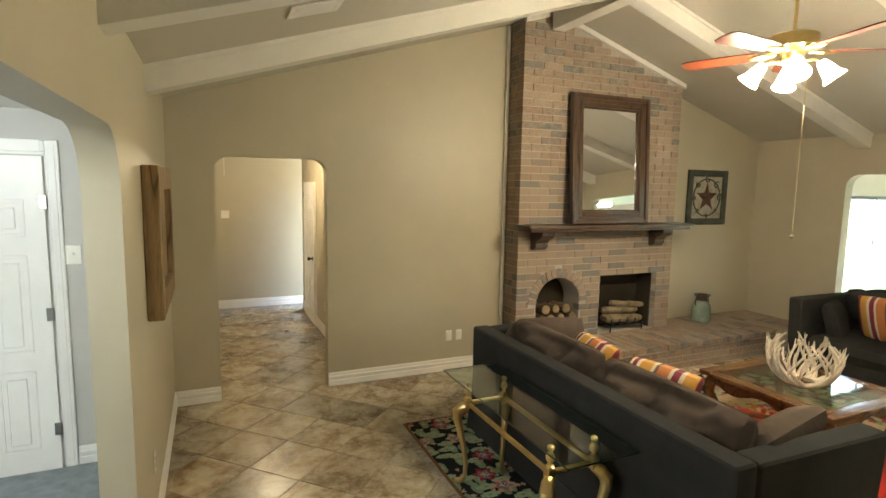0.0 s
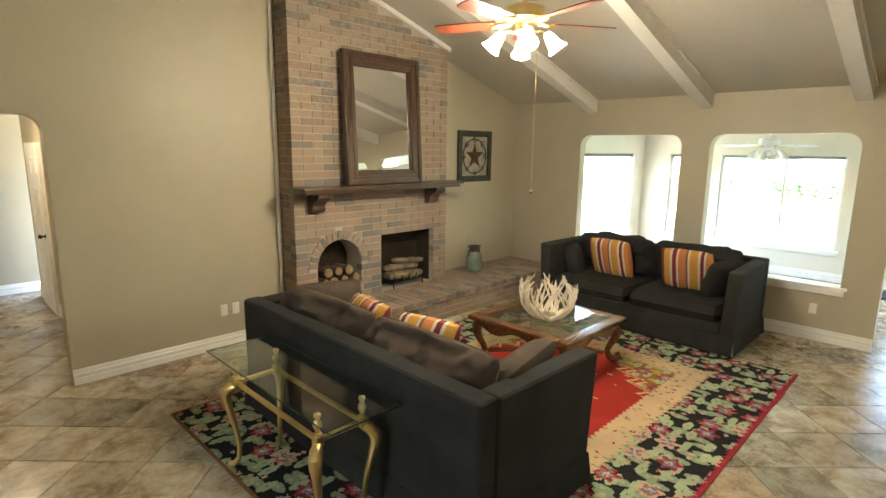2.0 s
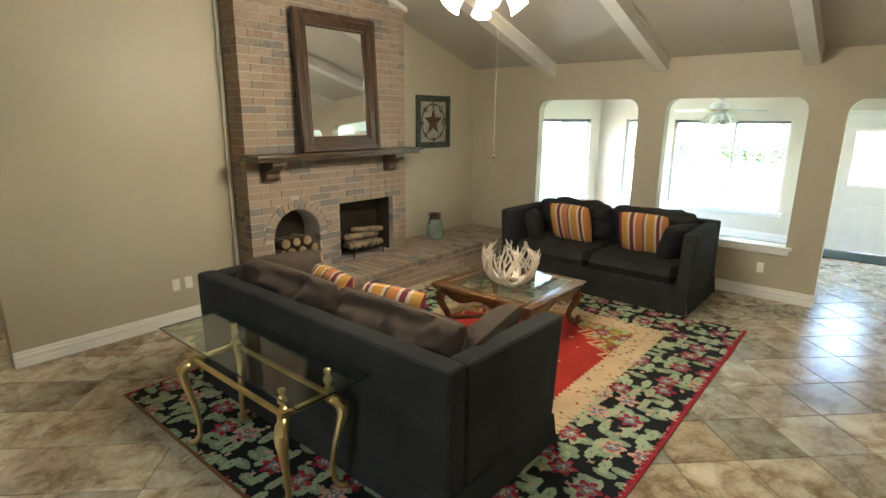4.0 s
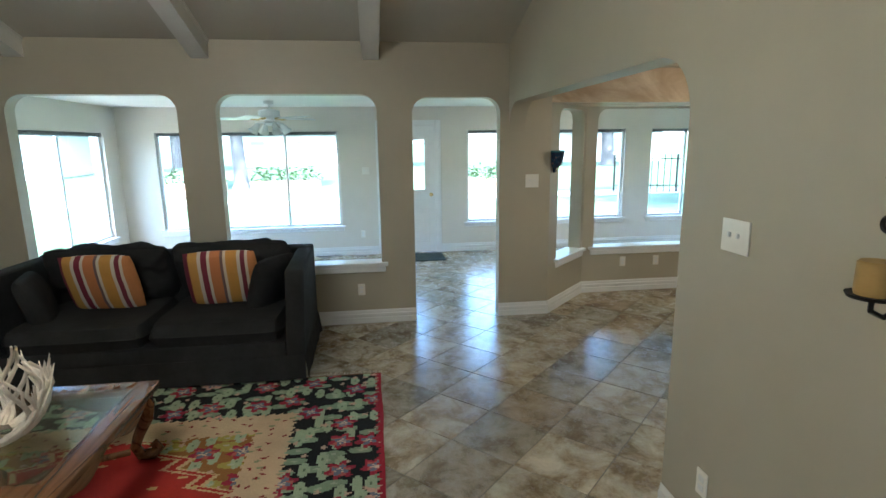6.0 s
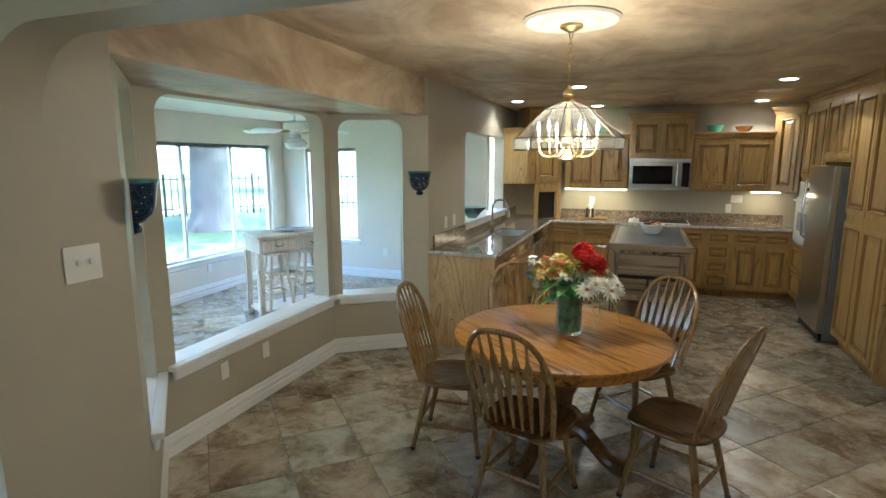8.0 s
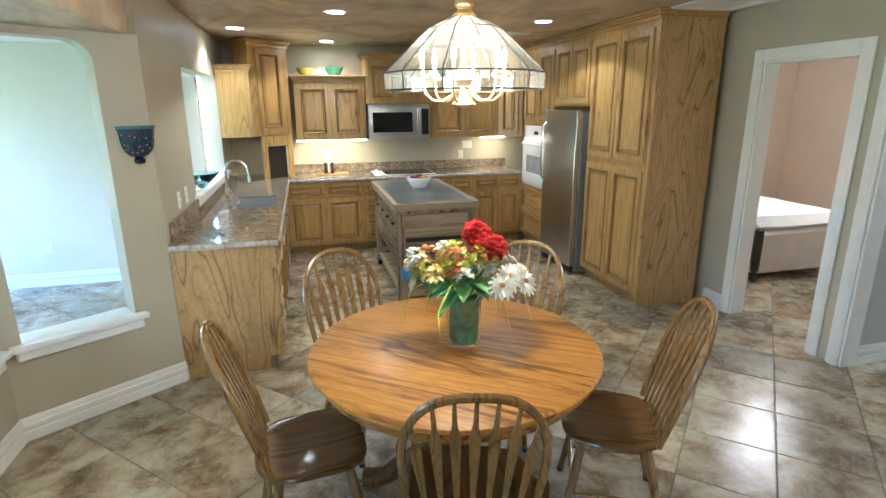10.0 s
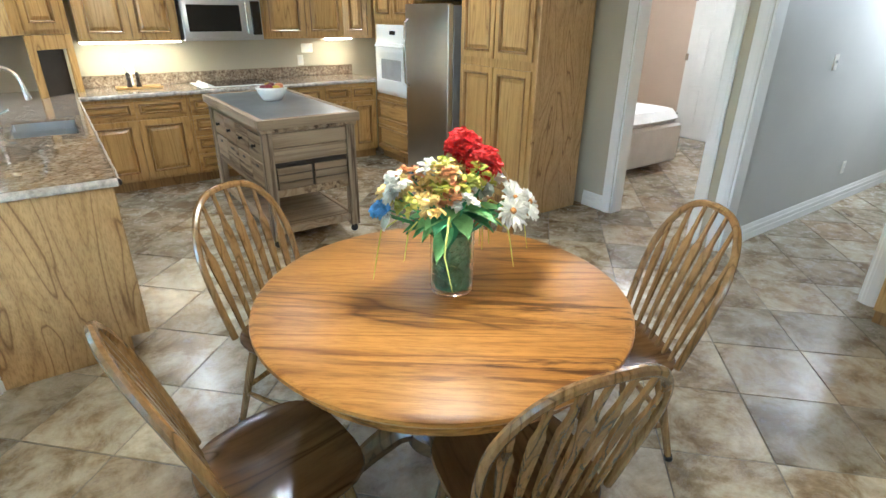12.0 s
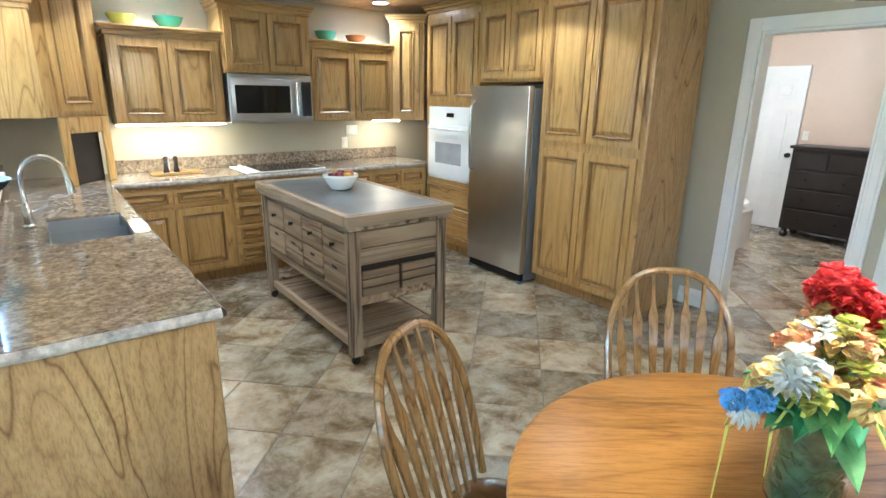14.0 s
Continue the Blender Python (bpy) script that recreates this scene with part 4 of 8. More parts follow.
def frame_ring(bm, w, h, wid, y0, y1, bev=0.006, z0=0.0):
    """Four mitred-looking rails round a w by h field, centred in x, standing on z0."""
    for x0, x1, a, b in ((-w / 2, -w / 2 + wid, z0, z0 + h), (w / 2 - wid, w / 2, z0, z0 + h), (-w / 2 + wid, w / 2 - wid, z0, z0 + wid), (-w / 2 + wid, w / 2 - wid, z0 + h - wid, z0 + h)):
        box(bm, x0, x1, y0, y1, a, b, bev, 2)


for i, (ins, wid, y0) in enumerate(((0.0, 0.05, -0.06), (0.045, 0.05, -0.045), (0.09, 0.045, -0.055), (0.13, 0.025, -0.03))):
    bm = bmesh.new()
    frame_ring(bm, MW - 2 * ins, MH - 2 * ins, wid, y0, 0.0, 0.008, ins)
    part("frame_moulding", bm, DARKWOOD_Z, mirror)
m_, n_, l_, b_ = material("mirror_glass")
b_.inputs["Base Color"].default_value, b_.inputs["Metallic"].default_value, b_.inputs["Roughness"].default_value = (0.86, 0.87, 0.87, 1), 1.0, 0.015
bm = bmesh.new()
box(bm, -MW / 2 + 0.15, MW / 2 - 0.15, -0.012, -0.004, 0.15, MH - 0.15, 0.003)
part("mirror_pane", bm, m_, mirror, "silvered mirror pane")

# star panel
VERDI = plain("verdigris_metal", (0.055, 0.064, 0.048), 0.6, 0.3, 0.4, 12, 0.5)
star = thing("star_wall_art", "square verdigris metal wall panel with a five-pointed star", "wall art", pose(6.29, YF - 0.004, 1.545))
bm = bmesh.new()
frame_ring(bm, 0.72, 0.72, 0.085, -0.03, 0.0, 0.01)
part("frame_border", bm, VERDI, star)
bm = bmesh.new()
box(bm, -0.28, 0.28, -0.008, -0.001, 0.08, 0.64)
part("backing", bm, plain("weathered_cream_paint", (0.34, 0.31, 0.25), 0.8, vary=0.3, scale=10), star, "weathered cream backing")
bm = bmesh.new()
c0 = bm.verts.new((0, -0.045, 0.36))
tips = [bm.verts.new(((0.2 if i % 2 == 0 else 0.08) * math.sin(math.pi * i / 5), -0.012, 0.36 + (0.2 if i % 2 == 0 else 0.08) * math.cos(math.pi * i / 5))) for i in range(10)]
for i in range(10):
    bm.faces.new((c0, tips[i], tips[(i + 1) % 10]))
part("star", bm, plain("rusty_star", (0.09, 0.045, 0.025), 0.55, 0.4, 0.4, 20), star, "rust-brown raised star", smooth=0)
for i in range(8):
    q = math.pi * i / 4
    bm = bmesh.new()
    tube(bm, [(0.235 * math.cos(q) + 0.055 * math.cos(t) * (1 - 0.1 * t), -0.016, 0.36 + 0.235 * math.sin(q) + 0.055 * math.sin(t) * (1 - 0.1 * t)) for t in (q + 0.45 * k for k in range(14))], 0.008, 6)
    part("scroll", bm, VERDI, star)
bm = bmesh.new()
tube(bm, [(0.245 * math.cos(2 * math.pi * k / 32), -0.012, 0.36 + 0.245 * math.sin(2 * math.pi * k / 32)) for k in range(32)], 0.009, 6, True)
part("ring", bm, VERDI, star)

jar = thing("glass_jar", "green-tinted glass milk-can jar with metal collar on the hearth", "jar", pose(6.02, 5.17, HZ + 0.0) @ Matrix.Diagonal((1.12, 1.12, 1.12, 1)))
bm = bmesh.new()
lathe(bm, [(0.085, 0.0), (0.10, 0.02), (0.103, 0.16), (0.09, 0.21), (0.065, 0.235), (0.062, 0.25)], seg=20)
part("body", bm, plain("sea_green_glass", (0.22, 0.28, 0.23), 0.1, vary=0.25, scale=8, coat=0.6), jar)
bm = bmesh.new()
lathe(bm, [(0.064, 0.25), (0.064, 0.285), (0.085, 0.31), (0.088, 0.318), (0.06, 0.315), (0.055, 0.29)], seg=20)
part("collar", bm, plain("tarnished_collar", (0.11, 0.08, 0.06), 0.4, 0.7, 0.3), jar, "tarnished metal collar")
for s in (-1, 1):
    bm = bmesh.new()
    tube(bm, [(s * 0.066, 0, 0.275), (s * 0.1, 0, 0.27), (s * 0.105, 0, 0.22), (s * 0.092, 0, 0.2)], 0.006, 6)
    part("handle", bm, IRON, jar)

# ---- rug ----
def rug_material(hx, hy):
    m, n, l, b = material("kilim_weave")

    def math_node(op, a, c=None):
        k = n.new("ShaderNodeMath")
        k.operation = op
        for s, v in ((0, a), (1, c)):
            if v is None:
                continue
            if isinstance(v, (int, float)):
                k.inputs[s].default_value = v
            else:
                l.new(v, k.inputs[s])
        return k.outputs[0]
    tc = n.new("ShaderNodeTexCoord")
    snap = n.new("ShaderNodeVectorMath")
    snap.operation = "SNAP"
    snap.inputs[1].default_value = (0.009, 0.013, 1.0)
    l.new(tc.outputs["Object"], snap.inputs[0])
    v = snap.outputs[0]
    sep = n.new("ShaderNodeSeparateXYZ")
    l.new(v, sep.inputs[0])
    ex = math_node("SUBTRACT", hx, math_node("ABSOLUTE", sep.outputs[0]))
    ey = math_node("SUBTRACT", hy, math_node("ABSOLUTE", sep.outputs[1]))
    e = math_node("MINIMUM", ex, ey)
    zig = math_node("MULTIPLY", math_node("PINGPONG", math_node("ADD", sep.outputs[0], sep.outputs[1]), 0.03), 0.8)
    ez = math_node("ADD", e, zig)

    def voro(scale, sx=1.0, sy=1.0, rot=0.0, rnd=0.75):
        mp = n.new("ShaderNodeMapping")
        mp.inputs["Scale"].default_value, mp.inputs["Rotation"].default_value = (sx, sy, 0), (0, 0, rot)
        l.new(v, mp.inputs[0])
        t = n.new("ShaderNodeTexVoronoi")
        t.voronoi_dimensions = "2D"
        t.inputs["Scale"].default_value, t.inputs["Randomness"].default_value = scale, rnd
        l.new(mp.outputs[0], t.inputs["Vector"])
        return t.outputs["Distance"], t.outputs["Color"], t.outputs["Position"], mp.outputs[0], scale

    def petals(vo, count, amp):
        sub = n.new("ShaderNodeVectorMath")
        sub.operation = "SUBTRACT"
        l.new(vo[3], sub.inputs[0])
        l.new(vo[2], sub.inputs[1])
        s = n.new("ShaderNodeSeparateXYZ")
        l.new(sub.outputs[0], s.inputs[0])
        ang = math_node("ARCTAN2", s.outputs[1], s.outputs[0])
        return math_node("ADD", vo[0], math_node("MULTIPLY", math_node("SINE", math_node("MULTIPLY", ang, count)), amp))

    def under(x, t):
        return math_node("LESS_THAN", x, t)
    leaves = voro(5.4, 1.8, 0.85, 0.6, 0.9)
    leaves2 = voro(5.0, 0.85, 1.9, -0.5, 0.9)
    flow = voro(3.5)
    small = voro(12.0, rnd=1.0)
    fp = petals(flow, 6, 0.06)
    sc = n.new("ShaderNodeSeparateColor")
    l.new(flow[1], sc.inputs[0])
    sc2 = n.new("ShaderNodeSeparateColor")
    l.new(small[1], sc2.inputs[0])

    def floral(ground, leafc):
        c = mixed(n, l, ground, leafc, under(leaves[0], 0.33))
        c = mixed(n, l, c, (0.34, 0.42, 0.27), under(leaves2[0], 0.30))
        c = mixed(n, l, c, (0.10, 0.14, 0.08), math_node("MULTIPLY", under(leaves2[0], 0.05), 0.8))
        c = mixed(n, l, c, (0.46, 0.50, 0.36), math_node("MULTIPLY", under(leaves[0], 0.09), 0.6))
        c = mixed(n, l, c, (0.52, 0.36, 0.26), math_node("MULTIPLY", under(petals(small, 5, 0.08), 0.2), under(sc2.outputs[1], 0.35)))
        petal = ramp(n, l, sc.outputs[0], [(0.0, (0.26, 0.02, 0.045)), (0.45, (0.33, 0.03, 0.05)), (0.5, (0.58, 0.36, 0.27)), (0.75, (0.55, 0.30, 0.24)), (0.8, (0.30, 0.03, 0.06)), (1.0, (0.25, 0.02, 0.05))])
        c = mixed(n, l, c, petal, under(fp, 0.25))
        c = mixed(n, l, c, (0.42, 0.12, 0.10), math_node("MULTIPLY", under(petals(flow, 5, 0.05), 0.17), under(sc.outputs[2], 0.6)))
        c = mixed(n, l, c, (0.16, 0.17, 0.22), under(petals(flow, 4, 0.05), 0.14))
        return mixed(n, l, c, (0.60, 0.48, 0.36), under(fp, 0.05))
    black = floral((0.012, 0.013, 0.014), (0.235, 0.31, 0.20))
    cream = mixed(n, l, (0.56, 0.42, 0.26), (0.27, 0.29, 0.16), under(leaves[0], 0.10))
    cream = mixed(n, l, cream, (0.22, 0.03, 0.03), math_node("MULTIPLY", under(petals(small, 4, 0.08), 0.13), under(sc2.outputs[0], 0.5)))
    field = (0.34, 0.028, 0.022)
    spr = mixed(n, l, field, (0.52, 0.40, 0.16), math_node("MULTIPLY", under(leaves[0], 0.12), under(sc.outputs[1], 0.3)))
    gold = floral((0.27, 0.13, 0.035), (0.36, 0.31, 0.07))
    cx = math_node("ADD", math_node("SUBTRACT", ex, 0.9), math_node("SUBTRACT", ey, 0.9))
    cz = math_node("ADD", cx, math_node("MULTIPLY", math_node("PINGPONG", sep.outputs[0], 0.09), 1.6))
    inner = mixed(n, l, spr, gold, under(cz, 0.42))
    for k in (0.42, 0.50):
        inner = mixed(n, l, inner, (0.56, 0.42, 0.22), math_node("MULTIPLY", under(cz, k + 0.03), math_node("GREATER_THAN", cz, k)))
    ctr = math_node("ADD", math_node("MULTIPLY", math_node("ABSOLUTE", sep.outputs[0]), 0.75), math_node("ABSOLUTE", sep.outputs[1]))
    inner = mixed(n, l, inner, floral((0.30, 0.14, 0.04), (0.40, 0.33, 0.08)), under(ctr, 0.5))
    c = mixed(n, l, inner, cream, under(ez, 0.80))
    c = mixed(n, l, c, black, under(ez, 0.57))
    c = mixed(n, l, c, (0.30, 0.02, 0.035), under(math_node("ADD", ey, zig), 0.04))
    c = mixed(n, l, c, (0.20, 0.10, 0.04), under(ex, 0.012))
    fine = ramp(n, l, noise_tex(n, l, tc.outputs["Object"], 260, 2), [(0.3, (0.75, 0.75, 0.75)), (0.7, (1.05, 1.05, 1.05))])
    wear = ramp(n, l, noise_tex(n, l, tc.outputs["Object"], 2.5, 4), [(0.3, (0.82, 0.8, 0.78)), (0.7, (1.08, 1.06, 1.04))])
    c = mixed(n, l, mixed(n, l, c, fine, 1.0, "MULTIPLY"), wear, 1.0, "MULTIPLY")
    l.new(c, b.inputs["Base Color"])
    b.inputs["Roughness"].default_value, b.inputs["Specular IOR Level"].default_value = 0.95, 0.15
    w = n.new("ShaderNodeTexWave")
    w.inputs["Scale"].default_value = 90
    l.new(tc.outputs["Object"], w.inputs["Vector"])
    bump(n, l, b, w.outputs["Fac"], 0.25, 0.002)
    return m


RX0, RX1, RY0, RY1 = 1.66, 6.02, 1.185, 4.37
rug = thing("floral_rug", "black-bordered floral kilim rug with red field on the tile floor", "rug", pose((RX0 + RX1) / 2, (RY0 + RY1) / 2, 0.0))
hx, hy = (RX1 - RX0) / 2, (RY1 - RY0) / 2
bm = bmesh.new()
bmesh.ops.create_grid(bm, x_segments=80, y_segments=60, size=1.0)
for v in bm.verts:
    x, y = v.co.x, v.co.y
    v.co = Vector((x * hx, y * hy + 0.008 * noise.noise((x * 5, y * 3, 1)) * abs(y), 0.0105 + 0.0022 * noise.noise((x * 9, y * 7, 0))))
ret = bmesh.ops.extrude_face_region(bm, geom=bm.faces[:])
for g in ret["geom"]:
    if isinstance(g, bmesh.types.BMVert):
        g.co.z = 0.001
part("weave", bm, rug_material(hx, hy), rug)
FRINGE = plain("cream_fringe", (0.55, 0.48, 0.38), 0.95, vary=0.2)
for s in (-1, 1):
    bm = bmesh.new()
    rf = random.Random(3 + s)
    for i in range(210):
        y = -hy + 2 * hy * i / 209
        tube(bm, [(s * (hx - 0.004), y, 0.006), (s * (hx + 0.03), y + rf.uniform(-0.008, 0.008), 0.004), (s * (hx + rf.uniform(0.05, 0.07)), y + rf.uniform(-0.015, 0.015), 0.0035)], 0.002, 3)
    f = part("fringe", bm, FRINGE, rug, "short cream fringe", smooth=0)

# ---- sofas ----
def cushion(bm, w, d, h, m=None, e=0.22, wrinkle=0.012, seed=0, nu=22, nv=18, power=4):
    """A stuffed cushion: two bulged sheets that meet in a seam."""
    m = m or Matrix()
    sheets = []
    for s in (1, -1):
        g = []
        for j in range(nv + 1):
            r = []
            for i in range(nu + 1):
                u, v = 2 * i / nu - 1, 2 * j / nv - 1
                u, v = math.copysign(abs(u) ** 0.8, u), math.copysign(abs(v) ** 0.8, v)
                t = max(0.0, (1 - abs(u) ** power) * (1 - abs(v) ** power)) ** e
                k = 1 - 0.05 * (abs(u) * abs(v)) ** 2
                x, y = u * w / 2 * k, v * d / 2 * k
                wr = wrinkle * noise.noise((x * 5 + seed, y * 5, s + seed)) + 0.5 * wrinkle * noise.noise((x * 14 + seed, y * 14, s))
                r.append((x, y, s * (t * h / 2) + wr * t))
            g.append(r)
        sheets.append(g)
    top = [[bm.verts.new(m @ Vector(p)) for p in r] for r in sheets[0]]
    bot = [[top[j][i] if i in (0, nu) or j in (0, nv) else bm.verts.new(m @ Vector(p)) for i, p in enumerate(r)] for j, r in enumerate(sheets[1])]
    for j in range(nv):
        for i in range(nu):
            bm.faces.new((top[j][i], top[j][i + 1], top[j + 1][i + 1], top[j + 1][i]))
            bm.faces.new((bot[j][i], bot[j + 1][i], bot[j + 1][i + 1], bot[j][i + 1]))


def welt(bm, w, d, m, r=0.006):
    pts = []
    for k in range(48):
        q = 2 * math.pi * k / 48
        c, s = math.cos(q), math.sin(q)
        pts.append(m @ Vector((math.copysign(abs(c) ** 0.22, c) * w / 2 * 0.99, math.copysign(abs(s) ** 0.22, s) * d / 2 * 0.99, 0)))
    tube(bm, pts, r, 6, True)


def sofa(name, label, m, width, depth, h, seats, cushion_mat):
    """Slipcovered tuxedo sofa; it faces +y, its back stands at y = 0, x is centred."""
    top = thing(name, label, "sofa", m)
    W = width / 2
    bm = bmesh.new()
    box(bm, -W, W, 0, 0.14, 0.13, h, 0.03, 3)
    part("back", bm, SOFA, top)
    for s in (-1, 1):
        bm = bmesh.new()
        x0, x1 = (-W, -W + 0.14) if s < 0 else (W - 0.14, W)
        vs = box(bm, x0, x1, 0.141, depth, 0.13, h - 0.01, 0.03, 3)
        for v in bm.verts:
            if v.co.z > 0.5:
                v.co.x += s * 0.03 * (v.co.y / depth)
        part("arm", bm, SOFA, top)
    bm = bmesh.new()
    box(bm, -W + 0.141, W - 0.141, 0.141, depth - 0.03, 0.13, 0.30, 0.02, 2)
    part("seat_base", bm, SOFA, top)
    sw = (width - 0.30) / seats
    for i in range(seats):
        bm = bmesh.new()
        x = -W + 0.15 + sw * (i + 0.5)
        mm = Matrix.Translation((x, 0.14 + (depth - 0.14) / 2, 0.385))
        cushion(bm, sw - 0.01, depth - 0.15, 0.19, mm, 0.13, 0.008, i + width, power=8)
        welt(bm, sw - 0.01, depth - 0.15, mm)
        part("seat_cushion", bm, cushion_mat, top)
        bm = bmesh.new()
        mm = Matrix.Translation((x, 0.24, 0.715)) @ Matrix.Rotation(radians(60), 4, "X")
        cushion(bm, sw - 0.01, 0.53, 0.26, mm, 0.36, 0.085, i * 3 + width, 34, 26, 4)
        welt(bm, sw - 0.01, 0.52, mm, 0.008)
        part("back_cushion", bm, cushion_mat, top)
    # skirt with kick pleats
    bm = bmesh.new()
    pts = [(-W - 0.004, -0.004), (W + 0.004, -0.004), (W + 0.004, depth + 0.004), (-W - 0.004, depth + 0.004)]
    k = 0
    rs = random.Random(5)
    for i in range(4):
        a, b = Vector(pts[i]), Vector(pts[(i + 1) % 4])
        d = (b - a).normalized()
        nn = Vector((d.y, -d.x))
        steps = int((b - a).length / 0.05)
        prev = None
        for j in range(steps + 1):
            q = a + (b - a) * j / steps
            fl = 0.012 * noise.noise((q.x * 6, q.y * 6, 2)) + (0.03 if j in (0, steps) else 0.012)
            lo, hi = bm.verts.new((*(q + nn * fl), 0.012)), bm.verts.new((*(q + nn * 0.002), 0.20))
            lo2, hi2 = bm.verts.new((*(q + nn * (fl - 0.006)), 0.012)), bm.verts.new((*(q - nn * 0.004), 0.20))
            if prev:
                bm.faces.new((prev[0], lo, hi, prev[1])), bm.faces.new((prev[2], prev[3], hi2, lo2)), bm.faces.new((prev[0], prev[2], lo2, lo)), bm.faces.new((prev[1], hi, hi2, prev[3]))
            prev = (lo, hi, lo2, hi2)
    part("skirt", bm, SOFA, top)
    return top


def stripe_material():
    m, n, l, b = material("striped_pillow_cloth")
    tc = n.new("ShaderNodeTexCoord")
    sep = n.new("ShaderNodeSeparateXYZ")
    l.new(tc.outputs["Object"], sep.inputs[0])
    k = n.new("ShaderNodeMath")
    k.operation, k.inputs[1].default_value = "MULTIPLY_ADD", 1.85
    k.inputs[2].default_value = 0.5
    l.new(sep.outputs[0], k.inputs[0])
    cols = [(0.0, (0.50, 0.20, 0.06)), (0.10, (0.60, 0.52, 0.38)), (0.14, (0.16, 0.02, 0.035)), (0.2, (0.62, 0.55, 0.42)), (0.25, (0.53, 0.27, 0.05)), (0.4, (0.60, 0.52, 0.38)), (0.44, (0.16, 0.10, 0.09)), (0.48, (0.5, 0.18, 0.06)),
            (0.62, (0.62, 0.55, 0.42)), (0.66, (0.18, 0.02, 0.04)), (0.74, (0.60, 0.52, 0.4)), (0.79, (0.53, 0.28, 0.06)), (0.92, (0.17, 0.02, 0.04))]
    r = ramp(n, l, k.outputs[0], cols)
    r.node.color_ramp.interpolation = "CONSTANT"
    g = ramp(n, l, noise_tex(n, l, tc.outputs["Object"], 300, 2), [(0.3, (0.8, 0.8, 0.8)), (0.7, (1.05, 1.05, 1.05))])
    l.new(mixed(n, l, r, g, 1.0, "MULTIPLY"), b.inputs["Base Color"])
    b.inputs["Roughness"].default_value = 0.9
    bump(n, l, b, noise_tex(n, l, tc.outputs["Object"], 250, 2), 0.3, 0.002)
    return m


STRIPE = stripe_material()


def pillow(name, label, m, w, d, h, mat, seed):
    ob = thing(name, label, "pillow", m)
    bm = bmesh.new()
    cushion(bm, w, d, h, None, 0.4, 0.014, seed, 18, 18, 3)
    part("cover", bm, mat, ob)
    bm = bmesh.new()
    welt(bm, w * 0.97, d * 0.97, Matrix(), 0.005)
    part("piping", bm, mat, ob)
    return ob


sofa_m = pose(2.15, 2.91, 0.012, 0, 0, -90)
sofa("long_sofa", "charcoal slipcovered sofa with brown back cushions, seen from behind", sofa_m, 2.36, 1.02, 0.865, 2, CUSHION)
love_m = pose(7.02, 2.88, 0.012, 0, 0, 90)
sofa("loveseat", "dark charcoal slipcovered loveseat facing the coffee table", love_m, 2.26, 1.04, 0.865, 2, SOFA)
for x, rz, sd in ((-0.45, 4, 1), (0.46, -3, 2)):
    pillow("striped_pillow", "orange, cream and burgundy striped pillow on the dark loveseat", love_m @ pose(x, 0.52, 0.70, 70, 0, rz), 0.56, 0.50, 0.17, STRIPE, sd)
for x, rz, sd in ((0.25, 10, 3), (-0.38, -8, 4)):
    pillow("striped_pillow", "orange, cream and burgundy striped pillow on the long sofa", sofa_m @ pose(x, 0.52, 0.71, 66, 0, rz), 0.50, 0.46, 0.16, STRIPE, sd)
pillow("dark_pillow", "dark charcoal pillow against the arm of the loveseat", love_m @ pose(0.88, 0.66, 0.62, 72, 0, -70), 0.46, 0.42, 0.18, SOFA, 7)
pillow("dark_pillow", "dark charcoal pillow in the corner of the loveseat", love_m @ pose(-0.84, 0.50, 0.64, 72, 0, 62), 0.50, 0.46, 0.2, SOFA, 8)
pillow("brown_pillow", "brown pillow leaning on the arm of the long sofa", sofa_m @ pose(0.88, 0.62, 0.715, 48, 0, -78), 0.66, 0.46, 0.2, CUSHION, 9)
pillow("brown_pillow", "brown pillow leaning on the far arm of the sofa", sofa_m @ pose(-0.92, 0.60, 0.70, 70, 0, 72), 0.56, 0.48, 0.2, CUSHION, 10)

# ---- coffee table and antler bowl ----
CTX0, CTX1, CTY0, CTY1 = 4.06, 5.10, 2.43, 3.52
ct = thing("coffee_table", "carved wooden coffee table with inset glass top on scroll legs", "coffee table", pose((CTX0 + CTX1) / 2, (CTY0 + CTY1) / 2, 0.0135))
cw, cd = (CTX1 - CTX0) / 2, (CTY1 - CTY0) / 2
for x0, x1, y0, y1, nm in ((-cw, cw, -cd, -cd + 0.12, COFFEE), (-cw, cw, cd - 0.12, cd, COFFEE), (-cw, -cw + 0.12, -cd + 0.12, cd - 0.12, COFFEE), (cw - 0.12, cw, -cd + 0.12, cd - 0.12, COFFEE)):
    bm = bmesh.new()
    box(bm, x0, x1, y0, y1, 0.415, 0.455, 0.012, 3)
    part("top_rail", bm, nm, ct)
for x0, x1, y0, y1 in ((-cw + 0.06, cw - 0.06, -cd + 0.04, -cd + 0.065), (-cw + 0.06, cw - 0.06, cd - 0.065, cd - 0.04), (-cw + 0.04, -cw + 0.065, -cd + 0.066, cd - 0.066), (cw - 0.065, cw - 0.04, -cd + 0.066, cd - 0.066)):
    bm = bmesh.new()
    lx, ly = x1 - x0, y1 - y0
    wave = [(f / 24, 0.345 + 0.03 * math.cos(4 * math.pi * f / 24)) for f in range(25)] + [(1, 0.414), (0, 0.414)]
    if lx > ly:
        plate(bm, wave, [], lambda u, v, w: (x0 + lx * u, y0 + w, v), ly)
    else:
        plate(bm, wave, [], lambda u, v, w: (x0 + w, y0 + ly * u, v), lx)
    part("apron", bm, COFFEE, ct, "scalloped carved apron")
